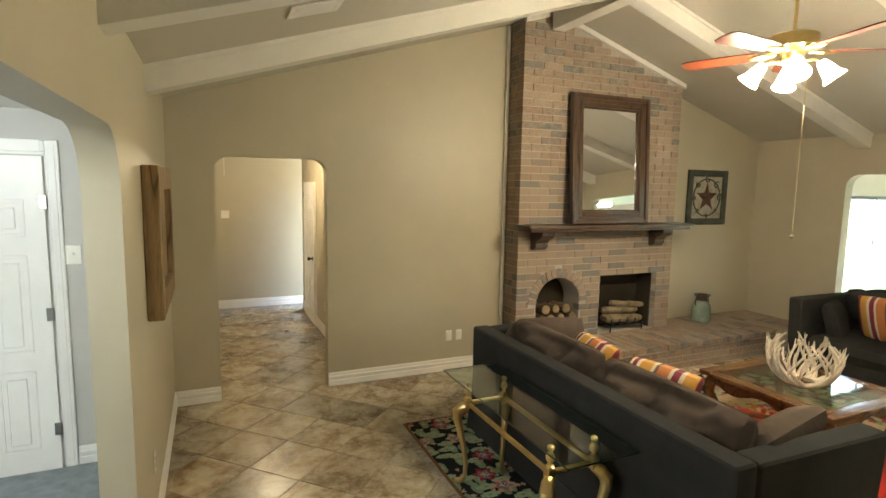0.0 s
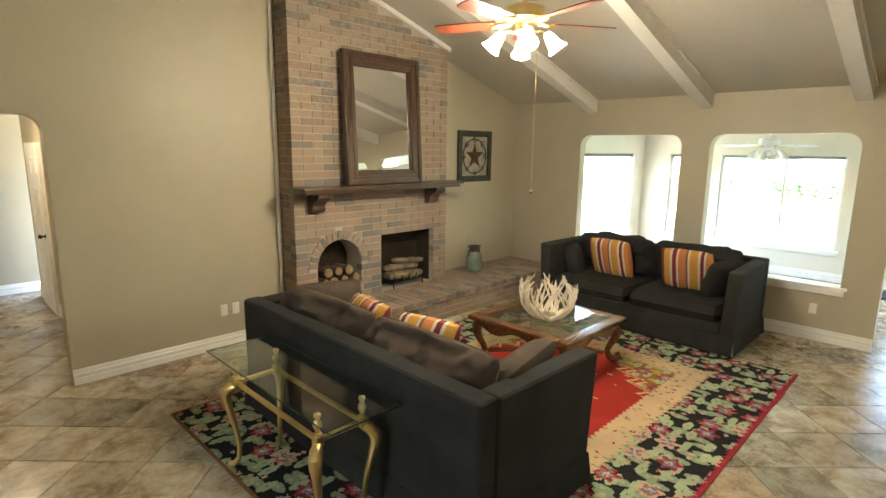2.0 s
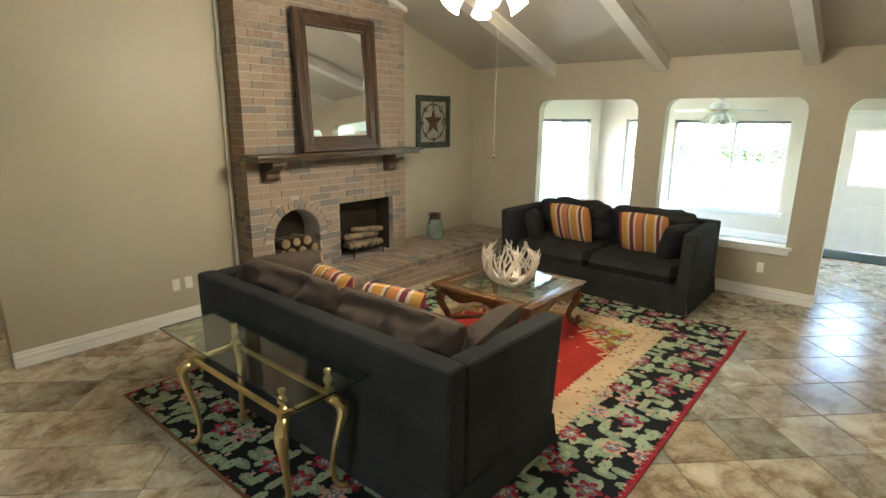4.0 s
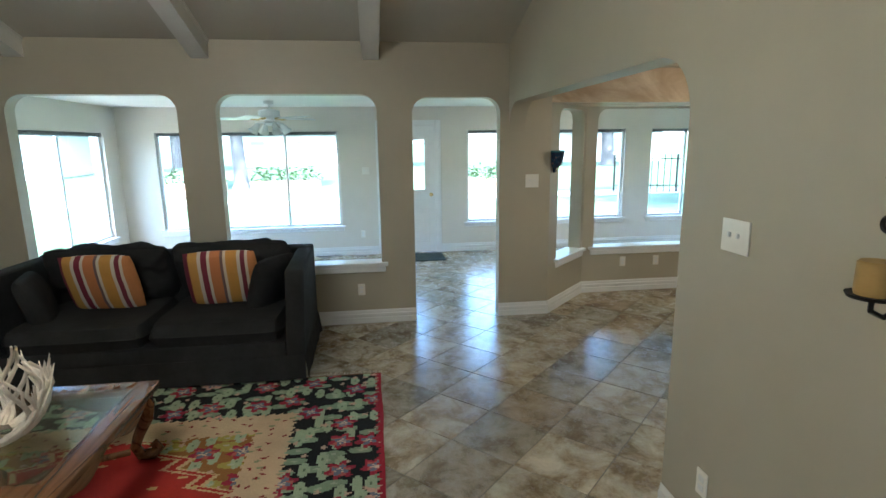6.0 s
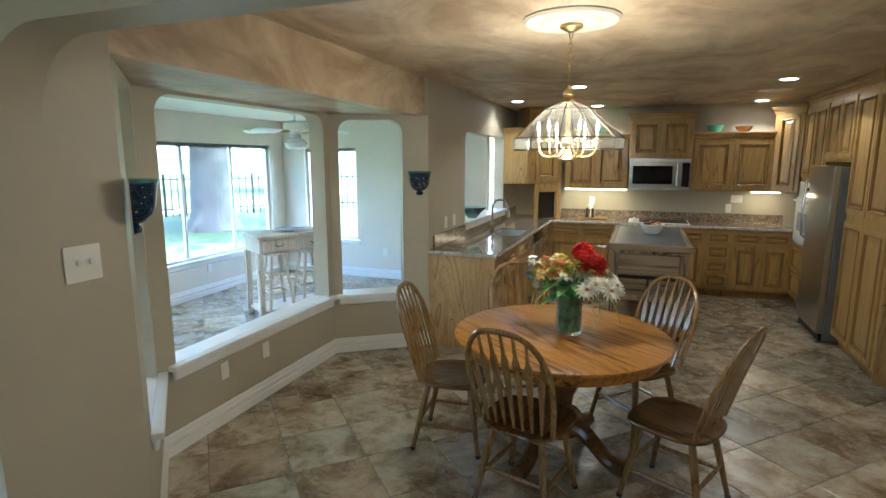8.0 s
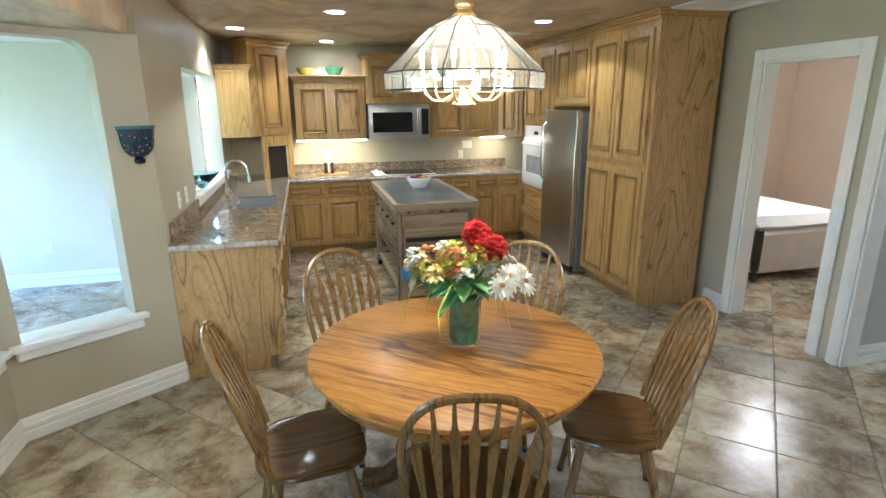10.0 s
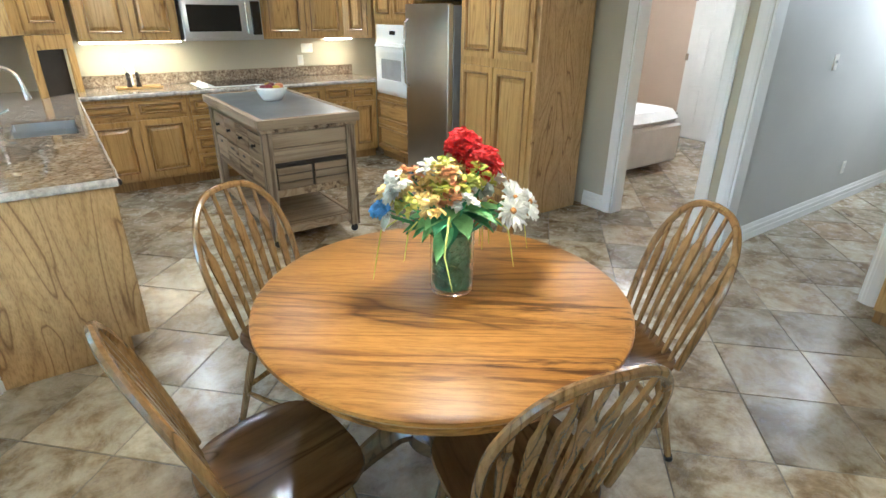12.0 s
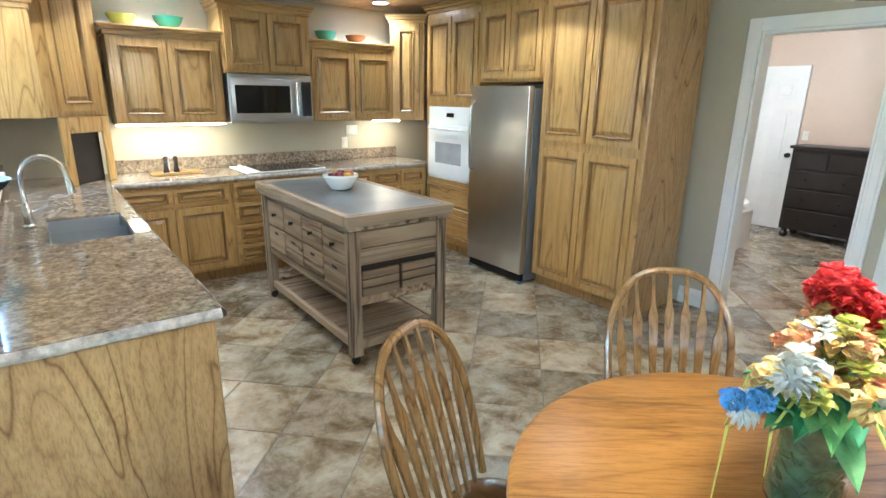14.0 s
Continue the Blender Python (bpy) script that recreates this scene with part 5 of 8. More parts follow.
for sx in (-1, 1):
    for sy in (-1, 1):
        bm = bmesh.new()
        dx, dy = sx * 0.707, sy * 0.707
        px, py = sx * (cw - 0.09), sy * (cd - 0.09)
        prof = [(0.0, 0.41, 0.05), (0.035, 0.34, 0.048), (0.03, 0.26, 0.036), (-0.02, 0.18, 0.03), (-0.045, 0.12, 0.028), (-0.02, 0.06, 0.03), (0.04, 0.035, 0.034), (0.075, 0.06, 0.03), (0.06, 0.095, 0.022), (0.035, 0.08, 0.016)]
        tube(bm, [(px + dx * o, py + dy * o, z) for o, z, r in prof], [r for o, z, r in prof], 10)
        part("leg", bm, COFFEE, ct, "scrolled cabriole leg")
for y in (-0.2, 0.2):
    bm = bmesh.new()
    tube(bm, [(-cw + 0.14, y * 2, 0.1), (-0.2, y * 0.6, 0.14), (0.0, 0.0, 0.15), (0.2, y * -0.6, 0.14), (cw - 0.14, y * -2, 0.1)], 0.018, 8)
    part("stretcher", bm, COFFEE, ct)
bm = bmesh.new()
box(bm, -cw + 0.10, cw - 0.10, -cd + 0.10, cd - 0.10, 0.44, 0.4595, 0.004)
part("glass_top", bm, TABLEGLASS, ct, "bevelled glass inset", smooth=0).visible_shadow = False

BONE = plain("bleached_antler", (0.62, 0.55, 0.44), 0.6, vary=0.2, scale=14, bumpy=0.4)
bowl = thing("antler_bowl", "round bowl of interlocked bleached antlers on the coffee table", "bowl", pose(4.53, 2.95, 0.474) @ Matrix.Diagonal((1.04, 1.04, 1.22, 1)))
ra = random.Random(12)
for i in range(30):
    bm = bmesh.new()
    q = 2 * math.pi * i / 30 + ra.uniform(-0.1, 0.1)
    tw = ra.choice((-1, 1)) * ra.uniform(0.5, 1.1)
    hgt, rad = ra.uniform(0.24, 0.33), ra.uniform(0.2, 0.245)
    pts, rr = [], []
    for k in range(8):
        f = k / 7
        a = q + tw * f
        th = 0.42 + 1.85 * f
        r = rad * math.sin(th)
        pts.append((r * math.cos(a), r * math.sin(a), 0.012 + hgt * 0.58 * (math.cos(0.42) - math.cos(th))))
        rr.append(0.0135 * (1 - 0.75 * f) + 0.002)
    tube(bm, pts, rr, 7)
    for k in (2, 4, 5):
        p = Vector(pts[k])
        o = Vector((p.x, p.y, 0)).normalized()
        side = Vector((-o.y, o.x, 0)) * ra.uniform(-0.6, 0.6)
        e1 = p + (o * 0.25 + side + Vector((0, 0, 0.55))) * 0.05
        e2 = e1 + (o * ra.uniform(-0.2, 0.35) + side * 0.4 + Vector((0, 0, 0.9))) * 0.055
        tube(bm, [p, e1, e2], [0.009, 0.0065, 0.0015], 6)
    part("antler", bm, BONE, bowl)

# ---- glass console table ----
gx0, gx1, gy0, gy1 = 1.67, 2.09, 2.19, 3.58
console = thing("console_table", "brass console table with cabriole legs and clear glass top", "console table", pose((gx0 + gx1) / 2, (gy0 + gy1) / 2, 0.0125))
bm = bmesh.new()
box(bm, gx0 - (gx0 + gx1) / 2, (gx1 - gx0) / 2, -(gy1 - gy0) / 2, (gy1 - gy0) / 2, 0.718, 0.728, 0.003, 2)
part("glass_top", bm, TABLEGLASS, console, "clear glass top with green edge", smooth=0).visible_shadow = False
gw, gd = (gx1 - gx0) / 2, (gy1 - gy0) / 2
bm = bmesh.new()
for x0, x1, y0, y1 in ((-gw - 0.002, -gw + 0.0005, -gd, gd), (gw - 0.0005, gw + 0.002, -gd, gd), (-gw, gw, -gd - 0.002, -gd + 0.0005), (-gw, gw, gd - 0.0005, gd + 0.002)):
    box(bm, x0, x1, y0, y1, 0.719, 0.727)
part("glass_edge", bm, GLASSEDGE, console, "dark green polished glass edge")
lx, ly = 0.135, 0.46
for sx in (-1, 1):
    for sy in (-1, 1):
        bm = bmesh.new()
        prof = [(0.0, 0.548, 0.024), (0.035, 0.535, 0.034), (0.065, 0.50, 0.036), (0.066, 0.455, 0.031), (0.048, 0.38, 0.023), (0.022, 0.27, 0.018), (0.004, 0.15, 0.015), (0.01, 0.06, 0.014), (0.035, 0.024, 0.019), (0.062, 0.018, 0.018), (0.078, 0.024, 0.010)]
        tube(bm, [(sx * (lx + o * 0.75), sy * (ly + o * 0.75), z) for o, z, r in prof], [r for o, z, r in prof], 10)
        part("leg", bm, BRASS, console, "brass cabriole leg")
        bm = bmesh.new()
        box(bm, sx * lx - 0.024, sx * lx + 0.024, sy * ly - 0.024, sy * ly + 0.024, 0.54, 0.60, 0.004)
        part("block", bm, BRASS, console)
        bm = bmesh.new()
        lathe(bm, [(0.022, 0.60), (0.022, 0.608), (0.01, 0.615), (0.012, 0.625), (0.022, 0.64), (0.024, 0.655), (0.018, 0.672), (0.009, 0.68), (0.013, 0.688), (0.02, 0.698), (0.018, 0.71), (0.008, 0.7165)], (sx * lx, sy * ly, 0), 14)
        part("finial", bm, BRASS, console, "turned brass finial")
for sx in (-1, 1):
    bm = bmesh.new()
    box(bm, sx * lx - 0.012, sx * lx + 0.012, -ly + 0.025, ly - 0.025, 0.555, 0.585, 0.006)
    part("long_rail", bm, BRASS, console)
for sy in (-1, 1):
    bm = bmesh.new()
    box(bm, -lx + 0.025, lx - 0.025, sy * ly - 0.012, sy * ly + 0.012, 0.555, 0.585, 0.006)
    part("short_rail", bm, BRASS, console)

# ---- ceiling fans ----
CHERRY = wood("cherry_blade", (0.06, 0.014, 0.007), (0.13, 0.032, 0.016), (0.18, 0.048, 0.024), "X", 0.3)
SHADE_LIT = glow("frosted_shade_lit", (1.0, 0.88, 0.70), 0.5)


def ceiling_fan(label, m, rod, blade_mat, metal, shades, turn, lit=True):
    """Fan hanging from z = 0 with a light kit."""
    top = thing("ceiling_fan", label, "ceiling fan", m)
    bm = bmesh.new()
    lathe(bm, [(0.065, 0.0), (0.06, -0.04), (0.025, -0.06)], seg=18)
    part("canopy", bm, metal, top)
    bm = bmesh.new()
    bar(bm, (0, 0, -0.05), (0, 0, -rod), 0.012)
    part("downrod", bm, metal, top)
    z = -rod
    bm = bmesh.new()
    lathe(bm, [(0.03, z), (0.10, z - 0.015), (0.135, z - 0.03), (0.138, z - 0.10), (0.12, z - 0.115), (0.07, z - 0.13), (0.06, z - 0.16), (0.075, z - 0.18), (0.05, z - 0.205), (0.02, z - 0.215)], seg=24)
    part("motor", bm, metal, top)
    for i in range(5):
        q = 2 * math.pi * i / 5 + turn
        mm = Matrix.Rotation(q, 4, "Z") @ Matrix.Translation((0, 0, z - 0.125)) @ Matrix.Rotation(radians(11), 4, "X")
        bm = bmesh.new()
        out_ = [(0.20, -0.05), (0.30, -0.062), (0.62, -0.07), (0.655, -0.055), (0.665, 0.0), (0.655, 0.055), (0.62, 0.07), (0.30, 0.062), (0.20, 0.05)]
        plate(bm, out_, [], lambda u, v, w: (u, v, w), 0.008)
        bm.transform(mm)
        blade = part("blade", bm, blade_mat, top, "wooden fan blade")
        bm = bmesh.new()
        tube(bm, [(0.10, 0, 0.0), (0.16, 0.02, -0.006), (0.24, 0.0, -0.006)], [0.012, 0.016, 0.01], 6)
        tube(bm, [(0.10, 0, 0.0), (0.16, -0.02, -0.006), (0.24, 0.0, -0.006)], [0.012, 0.016, 0.01], 6)
        bm.transform(mm)
        part("bracket", bm, BRASS, blade)
    if shades == 1:
        bm = bmesh.new()
        lathe(bm, [(0.05, z - 0.20), (0.10, z - 0.22), (0.14, z - 0.26), (0.12, z - 0.31), (0.06, z - 0.34), (0.002, z - 0.345)], seg=20)
        part("globe", bm, plain("opal_glass", (0.8, 0.8, 0.78), 0.2, vary=0.02), top)
        return top
    for i in range(shades):
        q = 2 * math.pi * i / shades + turn * 0.5 + 0.4
        mm = Matrix.Rotation(q, 4, "Z")
        bm = bmesh.new()
        tube(bm, [mm @ Vector(p) for p in ((0.05, 0, z - 0.19), (0.11, 0, z - 0.175), (0.15, 0, z - 0.195))], 0.009, 8)
        arm_ = part("lamp_arm", bm, metal, top)
        bm = bmesh.new()
        prof = [(0.022, 0.0), (0.03, -0.015), (0.042, -0.06), (0.05, -0.10), (0.07, -0.135), (0.068, -0.137), (0.047, -0.10), (0.038, -0.06), (0.02, -0.01)]
        ring = len(prof)
        lathe(bm, prof, seg=16)
        bm.transform(mm @ Matrix.Translation((0.15, 0, z - 0.19)) @ Matrix.Rotation(radians(-38), 4, "Y"))
        part("shade", bm, SHADE_LIT if lit else plain("opal_shade", (0.8, 0.8, 0.76), 0.25, vary=0.02), top, "fluted frosted glass shade")
    return top


fan = ceiling_fan("brass ceiling fan with cherry blades and lit glass shades", pose(XR + 0.0, 2.62, 3.60), 0.62, CHERRY, BRASS, 4, 0.68)
bm = bmesh.new()
bar(bm, (0.11, -0.03, -0.80), (0.11, -0.03, -1.89), 0.0013, seg=5)
chain = part("pull_chain", bm, BRASS, fan, "thin pull chain")
bm = bmesh.new()
lathe(bm, [(0.002, -1.878), (0.012, -1.884), (0.016, -1.894), (0.01, -1.906), (0.002, -1.91)], (0.11, -0.03, 0), 10)
part("pull_knob", bm, CHROME, chain, "clear ball pull")
FANWHITE = plain("white_fan_enamel", (0.78, 0.78, 0.76), 0.3, vary=0.03)
ceiling_fan("white ceiling fan with opal globe in the sunroom", pose(9.35, -4.6, ZS), 0.12, FANWHITE, FANWHITE, 1, 0.2, False)
ceiling_fan("white ceiling fan with glass shades in the sunroom", pose(9.5, 2.5, ZS), 0.10, FANWHITE, FANWHITE, 4, 0.3, False)

# ---- small living-room fittings ----
panel = thing("barn_wood_panel", "reclaimed barn-wood panel hanging on the tan wall", "wall art", pose(XL + 0.002, 4.12, 1.22))
for y0, y1, z0, z1, x1 in ((-0.50, -0.36, 0, 0.86, 0.085), (0.36, 0.50, 0, 0.86, 0.085), (-0.36, 0.36, 0, 0.14, 0.085), (-0.36, 0.36, 0.72, 0.86, 0.085), (-0.36, -0.16, 0.14, 0.72, 0.05), (-0.155, 0.05, 0.14, 0.72, 0.05), (0.055, 0.36, 0.14, 0.72, 0.05)):
    bm = bmesh.new()
    box(bm, 0.0, x1, y0 + 0.001, y1 - 0.001, z0 + 0.001, z1 - 0.001, 0.006)
    part("plank", bm, BARN, panel)


def vent(label, m, w, h, slats):
    top = thing("air_vent", label, "vent", m)
    bm = bmesh.new()
    for x0, x1, y0, y1 in ((-w / 2, w / 2, -h / 2, -h / 2 + 0.03), (-w / 2, w / 2, h / 2 - 0.03, h / 2), (-w / 2, -w / 2 + 0.03, -h / 2 + 0.03, h / 2 - 0.03), (w / 2 - 0.03, w / 2, -h / 2 + 0.03, h / 2 - 0.03)):
        box(bm, x0, x1, y0, y1, -0.012, -0.001, 0.003)
    part("frame", bm, WHITE, top)
    # Thin black sheet gives the shade behind the slats; no depth is modelled.
    bm = bmesh.new()
    box(bm, -w / 2 + 0.031, w / 2 - 0.031, -h / 2 + 0.031, h / 2 - 0.031, -0.003, -0.001)
    part("duct_shade", bm, IRON, top)
    for i in range(slats):
        y = -h / 2 + 0.035 + (h - 0.07) * (i + 0.5) / slats
        bm = bmesh.new()
        box(bm, -w / 2 + 0.031, w / 2 - 0.031, y - 0.004, y + 0.004, -0.011, -0.004)
        part("slat", bm, WHITE, top)
    return top


tilt = math.degrees(math.atan(SL))
vent("white slatted air vent on the sloped ceiling", pose(0.80, 3.45, slope(0.80) - 0.001, 0, -tilt, 0), 0.30, 0.22, 8)
vent("white slatted air vent on the kitchen ceiling", pose(4.15, -5.6, ZD - 0.001), 0.3, 0.15, 6)

sconce = thing("candle_sconce", "scrolled black iron candle sconce with amber candle", "sconce", pose(3.235, YP + 0.004, 1.335))
bm = bmesh.new()
bar(bm, (0, 0.008, -0.02), (0, 0.008, 0.40), 0.008)
part("stem", bm, IRON, sconce)
for z, flip in ((0.315, 1), (0.225, -1)):
    for s in (-1, 1):
        bm = bmesh.new()
        curl = [(s * (0.062 + (0.036 - 0.0016 * k) * math.cos(0.42 * k + 1.6)), 0.014, z + flip * (0.012 + (0.036 - 0.0016 * k) * math.sin(0.42 * k - 1.55))) for k in range(17)]
        tube(bm, [(s * 0.008, 0.012, z - flip * 0.03)] + curl, 0.0075, 6)
        part("scroll", bm, IRON, sconce, "curled iron scroll")
bm = bmesh.new()
tube(bm, [(0, 0.01, 0.0), (0, 0.06, -0.02), (0, 0.10, 0.0), (0, 0.10, 0.03)], 0.007, 6)
lathe(bm, [(0.015, 0.03), (0.055, 0.035), (0.06, 0.045), (0.05, 0.042)], (0, 0.10, 0), 16)
part("cup", bm, IRON, sconce)
bm = bmesh.new()
lathe(bm, [(0.04, 0.043), (0.042, 0.05), (0.041, 0.125), (0.036, 0.13), (0.01, 0.122)], (0, 0.10, 0), 18)
part("candle", bm, plain("amber_wax", (0.42, 0.27, 0.08), 0.5, vary=0.1), sconce, "amber pillar candle")
bm = bmesh.new()
bar(bm, (0.45, 9.2, 2.10), (0.45, 9.2, 2.435), 0.003, seg=5)
tagged(part("attic_cord", bm, WHITE), "white pull cord hanging from the hall ceiling", "cord")

# ---- dining table ----
TX, TY, TR = 5.78, -2.12, 0.62
table = thing("dining_table", "round golden oak pedestal dining table with glossy top", "dining table", pose(TX, TY, 0, 0, 0, -38))
bm = bmesh.new()
lathe(bm, [(TR - 0.03, 0.722), (TR - 0.008, 0.726), (TR, 0.738), (TR - 0.002, 0.748), (TR - 0.016, 0.7545), (0.001, 0.755)], seg=72)
part("tabletop", bm, TABLE_OAK, table)
bm = bmesh.new()
lathe(bm, [(TR - 0.06, 0.66), (TR - 0.05, 0.665), (TR - 0.05, 0.7215), (0.3, 0.7216)], seg=60)
part("apron", bm, TABLE_OAK, table)
bm = bmesh.new()
lathe(bm, [(0.10, 0.13), (0.13, 0.14), (0.13, 0.20), (0.10, 0.24), (0.085, 0.30), (0.095, 0.38), (0.135, 0.46), (0.15, 0.52), (0.14, 0.58), (0.11, 0.60), (0.16, 0.63), (0.19, 0.66)], seg=24)
part("pedestal", bm, SEAT_OAK, table)
for i in range(4):
    bm = bmesh.new()
    q = Matrix.Rotation(math.pi / 2 * i + 0.3, 4, "Z")
    prof = [(0.09, 0.20, 0.05), (0.17, 0.19, 0.05), (0.25, 0.13, 0.046), (0.32, 0.07, 0.042), (0.38, 0.05, 0.046), (0.43, 0.048, 0.046)]
    tube(bm, [q @ Vector((o, 0, z)) for o, z, r in prof], [r for o, z, r in prof], 10)
    part("foot", bm, SEAT_OAK, table)


def dining_chair(m):
    """Arrow-back Windsor chair; it faces +y, origin on the floor under the seat."""
    top = thing("dining_chair", "oak arrow-back Windsor chair with saddle seat", "chair", m, "chairs round the table")
    bm = bmesh.new()
    out_ = []
    for k in range(36):
        q = 2 * math.pi * k / 36
        c, s = math.cos(q), math.sin(q)
        out_.append((0.225 * math.copysign(abs(c) ** 0.62, c) * (0.98 + 0.07 * s), 0.215 * math.copysign(abs(s) ** 0.66, s)))
    rings = []
    for f, z in ((0.88, 0.421), (0.985, 0.428), (1.0, 0.436), (0.985, 0.445), (0.9, 0.449), (0.72, 0.441), (0.45, 0.434), (0.2, 0.433)):
        rings.append([bm.verts.new((x * f, y * f, z - (0.004 if y < 0 else 0))) for x, y in out_])
    for a, b in zip(rings, rings[1:]):
        for i in range(36):
            bm.faces.new((a[i], a[(i + 1) % 36], b[(i + 1) % 36], b[i]))
    bm.faces.new(list(reversed(rings[0]))), bm.faces.new(rings[-1])
    part("seat", bm, SEAT_OAK, top)
    feet = {}
    for sx in (-1, 1):
        for sy in (-1, 1):
            bm = bmesh.new()
            t, f = Vector((sx * 0.13, sy * 0.125, 0.42)), Vector((sx * 0.195, sy * 0.205 - 0.01, 0.0))
            feet[sx, sy] = (t, f)
            ks = [(0.0, 0.015), (0.12, 0.018), (0.4, 0.019), (0.62, 0.016), (0.85, 0.014), (1.0, 0.013)]
            tube(bm, [t.lerp(f, k) for k, r in ks[:-1]] + [t.lerp(f, 0.955)], [r for k, r in ks], 10)
            leg = part("leg", bm, CHAIR_OAK, top)
            bm = bmesh.new()
            tube(bm, [t.lerp(f, 0.95), t.lerp(f, 0.99), f + Vector((0, 0, 0.001))], [0.0165, 0.0165, 0.015], 10)
            part("foot_cap", bm, IRON, leg, "dark rubber foot cap")
    mids = []
    for sx in (-1, 1):
        bm = bmesh.new()
        a, b = feet[sx, -1][0].lerp(feet[sx, -1][1], 0.62), feet[sx, 1][0].lerp(feet[sx, 1][1], 0.62)
        tube(bm, [a, a.lerp(b, 0.5), b], [0.009, 0.013, 0.009], 8)
        mids.append(a.lerp(b, 0.5))
        part("stretcher", bm, CHAIR_OAK, top)
    for sy, fz in ((1, 0.5), (-1, 0.55)):
        bm = bmesh.new()
        a, b = feet[-1, sy][0].lerp(feet[-1, sy][1], fz), feet[1, sy][0].lerp(feet[1, sy][1], fz)
        tube(bm, [a, a.lerp(b, 0.5), b], [0.009, 0.013, 0.009], 8)
        part("stretcher", bm, CHAIR_OAK, top)
    lean = 0.26

    def on_back(x, h):
        return Vector((x, -0.165 - lean * (h - 0.45) - 0.10 * (h - 0.45) ** 2 + 0.22 * x * x, h))
    hoop = []
    for k in range(29):
        f = k / 28
        q = math.pi * f
        x = -0.232 * math.copysign(abs(math.cos(q)) ** 0.72, math.cos(q))
        h = 0.45 + 0.535 * math.sin(q) ** 0.62 if 0 < f < 1 else 0.45
        hoop.append(on_back(x * (0.86 + 0.17 * min(1, (h - 0.45) * 3)), h))
    bm = bmesh.new()
    rings = []
    for i, p in enumerate(hoop):
        d = (hoop[min(i + 1, 28)] - hoop[max(i - 1, 0)]).normalized()
        nrm = Vector((0, 1, 0.28)).normalized()
        nrm = (nrm - d * nrm.dot(d)).normalized()
        sd = d.cross(nrm)
        rings.append([bm.verts.new(p + nrm * (0.013 * math.cos(a)) + sd * (0.0145 * math.sin(a))) for a in (math.pi / 4 * j for j in range(8))])
    for a, b in zip(rings, rings[1:]):
        for j in range(8):
            bm.faces.new((a[j], a[(j + 1) % 8], b[(j + 1) % 8], b[j]))
    bm.faces.new(list(reversed(rings[0]))), bm.faces.new(rings[-1])
    part("back_hoop", bm, CHAIR_OAK, top)
    for i in range(7):
        x0 = (i - 3) * 0.049
        xt = (i - 3) * 0.062
        ht = 0.45 + 0.535 * (max(0.0, 1 - (abs(xt) / 0.236) ** (2 / 0.72))) ** 0.31 - 0.006
        bm = bmesh.new()
        shape = [(0.0, 0.006), (0.1, 0.008), (0.30, 0.0105), (0.60, 0.0165), (0.72, 0.0175), (0.80, 0.008), (1.0, 0.0055)]
        secs = []
        for f, w in shape:
            h = 0.448 + (ht - 0.448) * f
            p = on_back(x0 + (xt - x0) * f, h)
            t = 0.0055
            secs.append([bm.verts.new(p + Vector(o)) for o in ((-w, -t, 0), (w, -t, 0), (w, t, 0), (-w, t, 0))])
        for a, b in zip(secs, secs[1:]):
            for j in range(4):
                bm.faces.new((a[j], a[(j + 1) % 4], b[(j + 1) % 4], b[j]))
        bm.faces.new(list(reversed(secs[0]))), bm.faces.new(secs[-1])
        part("spindle", bm, CHAIR_OAK, top, "flat arrow-shaped spindle")
    return top


first_chair = None
for cx, cy, fx, fy in ((5.86, -1.64, -0.25, -0.97), (6.41, -2.04, -0.99, -0.10), (5.14, -1.88, 0.90, -0.43), (6.09, -2.67, -0.44, 0.90), (5.35, -2.59, 0.69, 0.73)):
    m = pose(cx, cy, 0, 0, 0, math.degrees(math.atan2(-fx, fy)))
    if first_chair is None:
        first_chair = dining_chair(m)
    else:
        copy_thing(first_chair, m)

# ---- vase of flowers ----
vase = thing("flower_vase", "clear glass cylinder vase of mixed silk flowers on the table", "vase", pose(5.735, -2.13, 0.757, 0, 0, 0) @ Matrix.Diagonal((1.22, 1.22, 1.12, 1)))
bm = bmesh.new()
lathe(bm, [(0.058, 0.0), (0.06, 0.004), (0.06, 0.20), (0.057, 0.20), (0.056, 0.012), (0.001, 0.011)], seg=28)
part("glass", bm, GLASS, vase).visible_shadow = False
MOSS = plain("green_moss", (0.09, 0.17, 0.075), 0.9, vary=0.6, scale=30, bumpy=1.0, bscale=120)
bm = bmesh.new()
rm = random.Random(2)
lathe(bm, [(0.045, 0.013), (0.047, 0.02), (0.047, 0.185), (0.03, 0.19)], seg=16)
for i in range(160):
    q, zz = rm.uniform(0, 6.28), rm.uniform(0.02, 0.18)
    tube(bm, [(0.05 * math.cos(q + k * 0.22) * (1 + 0.05 * math.sin(k * 2)), 0.05 * math.sin(q + k * 0.22), zz + k * rm.uniform(-0.008, 0.008)) for k in range(4)], 0.0018, 3)
part("moss", bm, MOSS, vase, "curly green moss filling")
PETAL = {k: plain(k + "_petal", c, 0.6, vary=0.25, scale=30) for k, c in dict(red=(0.62, 0.03, 0.025), yellow=(0.80, 0.60, 0.22), orange=(0.80, 0.40, 0.18), white=(0.82, 0.79, 0.72), blue=(0.16, 0.38, 0.72), lime=(0.55, 0.55, 0.10)).items()}
LEAF = plain("silk_leaf", (0.09, 0.31, 0.12), 0.6, vary=0.35, scale=25)
LEAFL = plain("light_silk_leaf", (0.22, 0.46, 0.15), 0.6, vary=0.3, scale=25)
STAMEN = plain("flower_centre", (0.35, 0.16, 0.03), 0.8, vary=0.3)


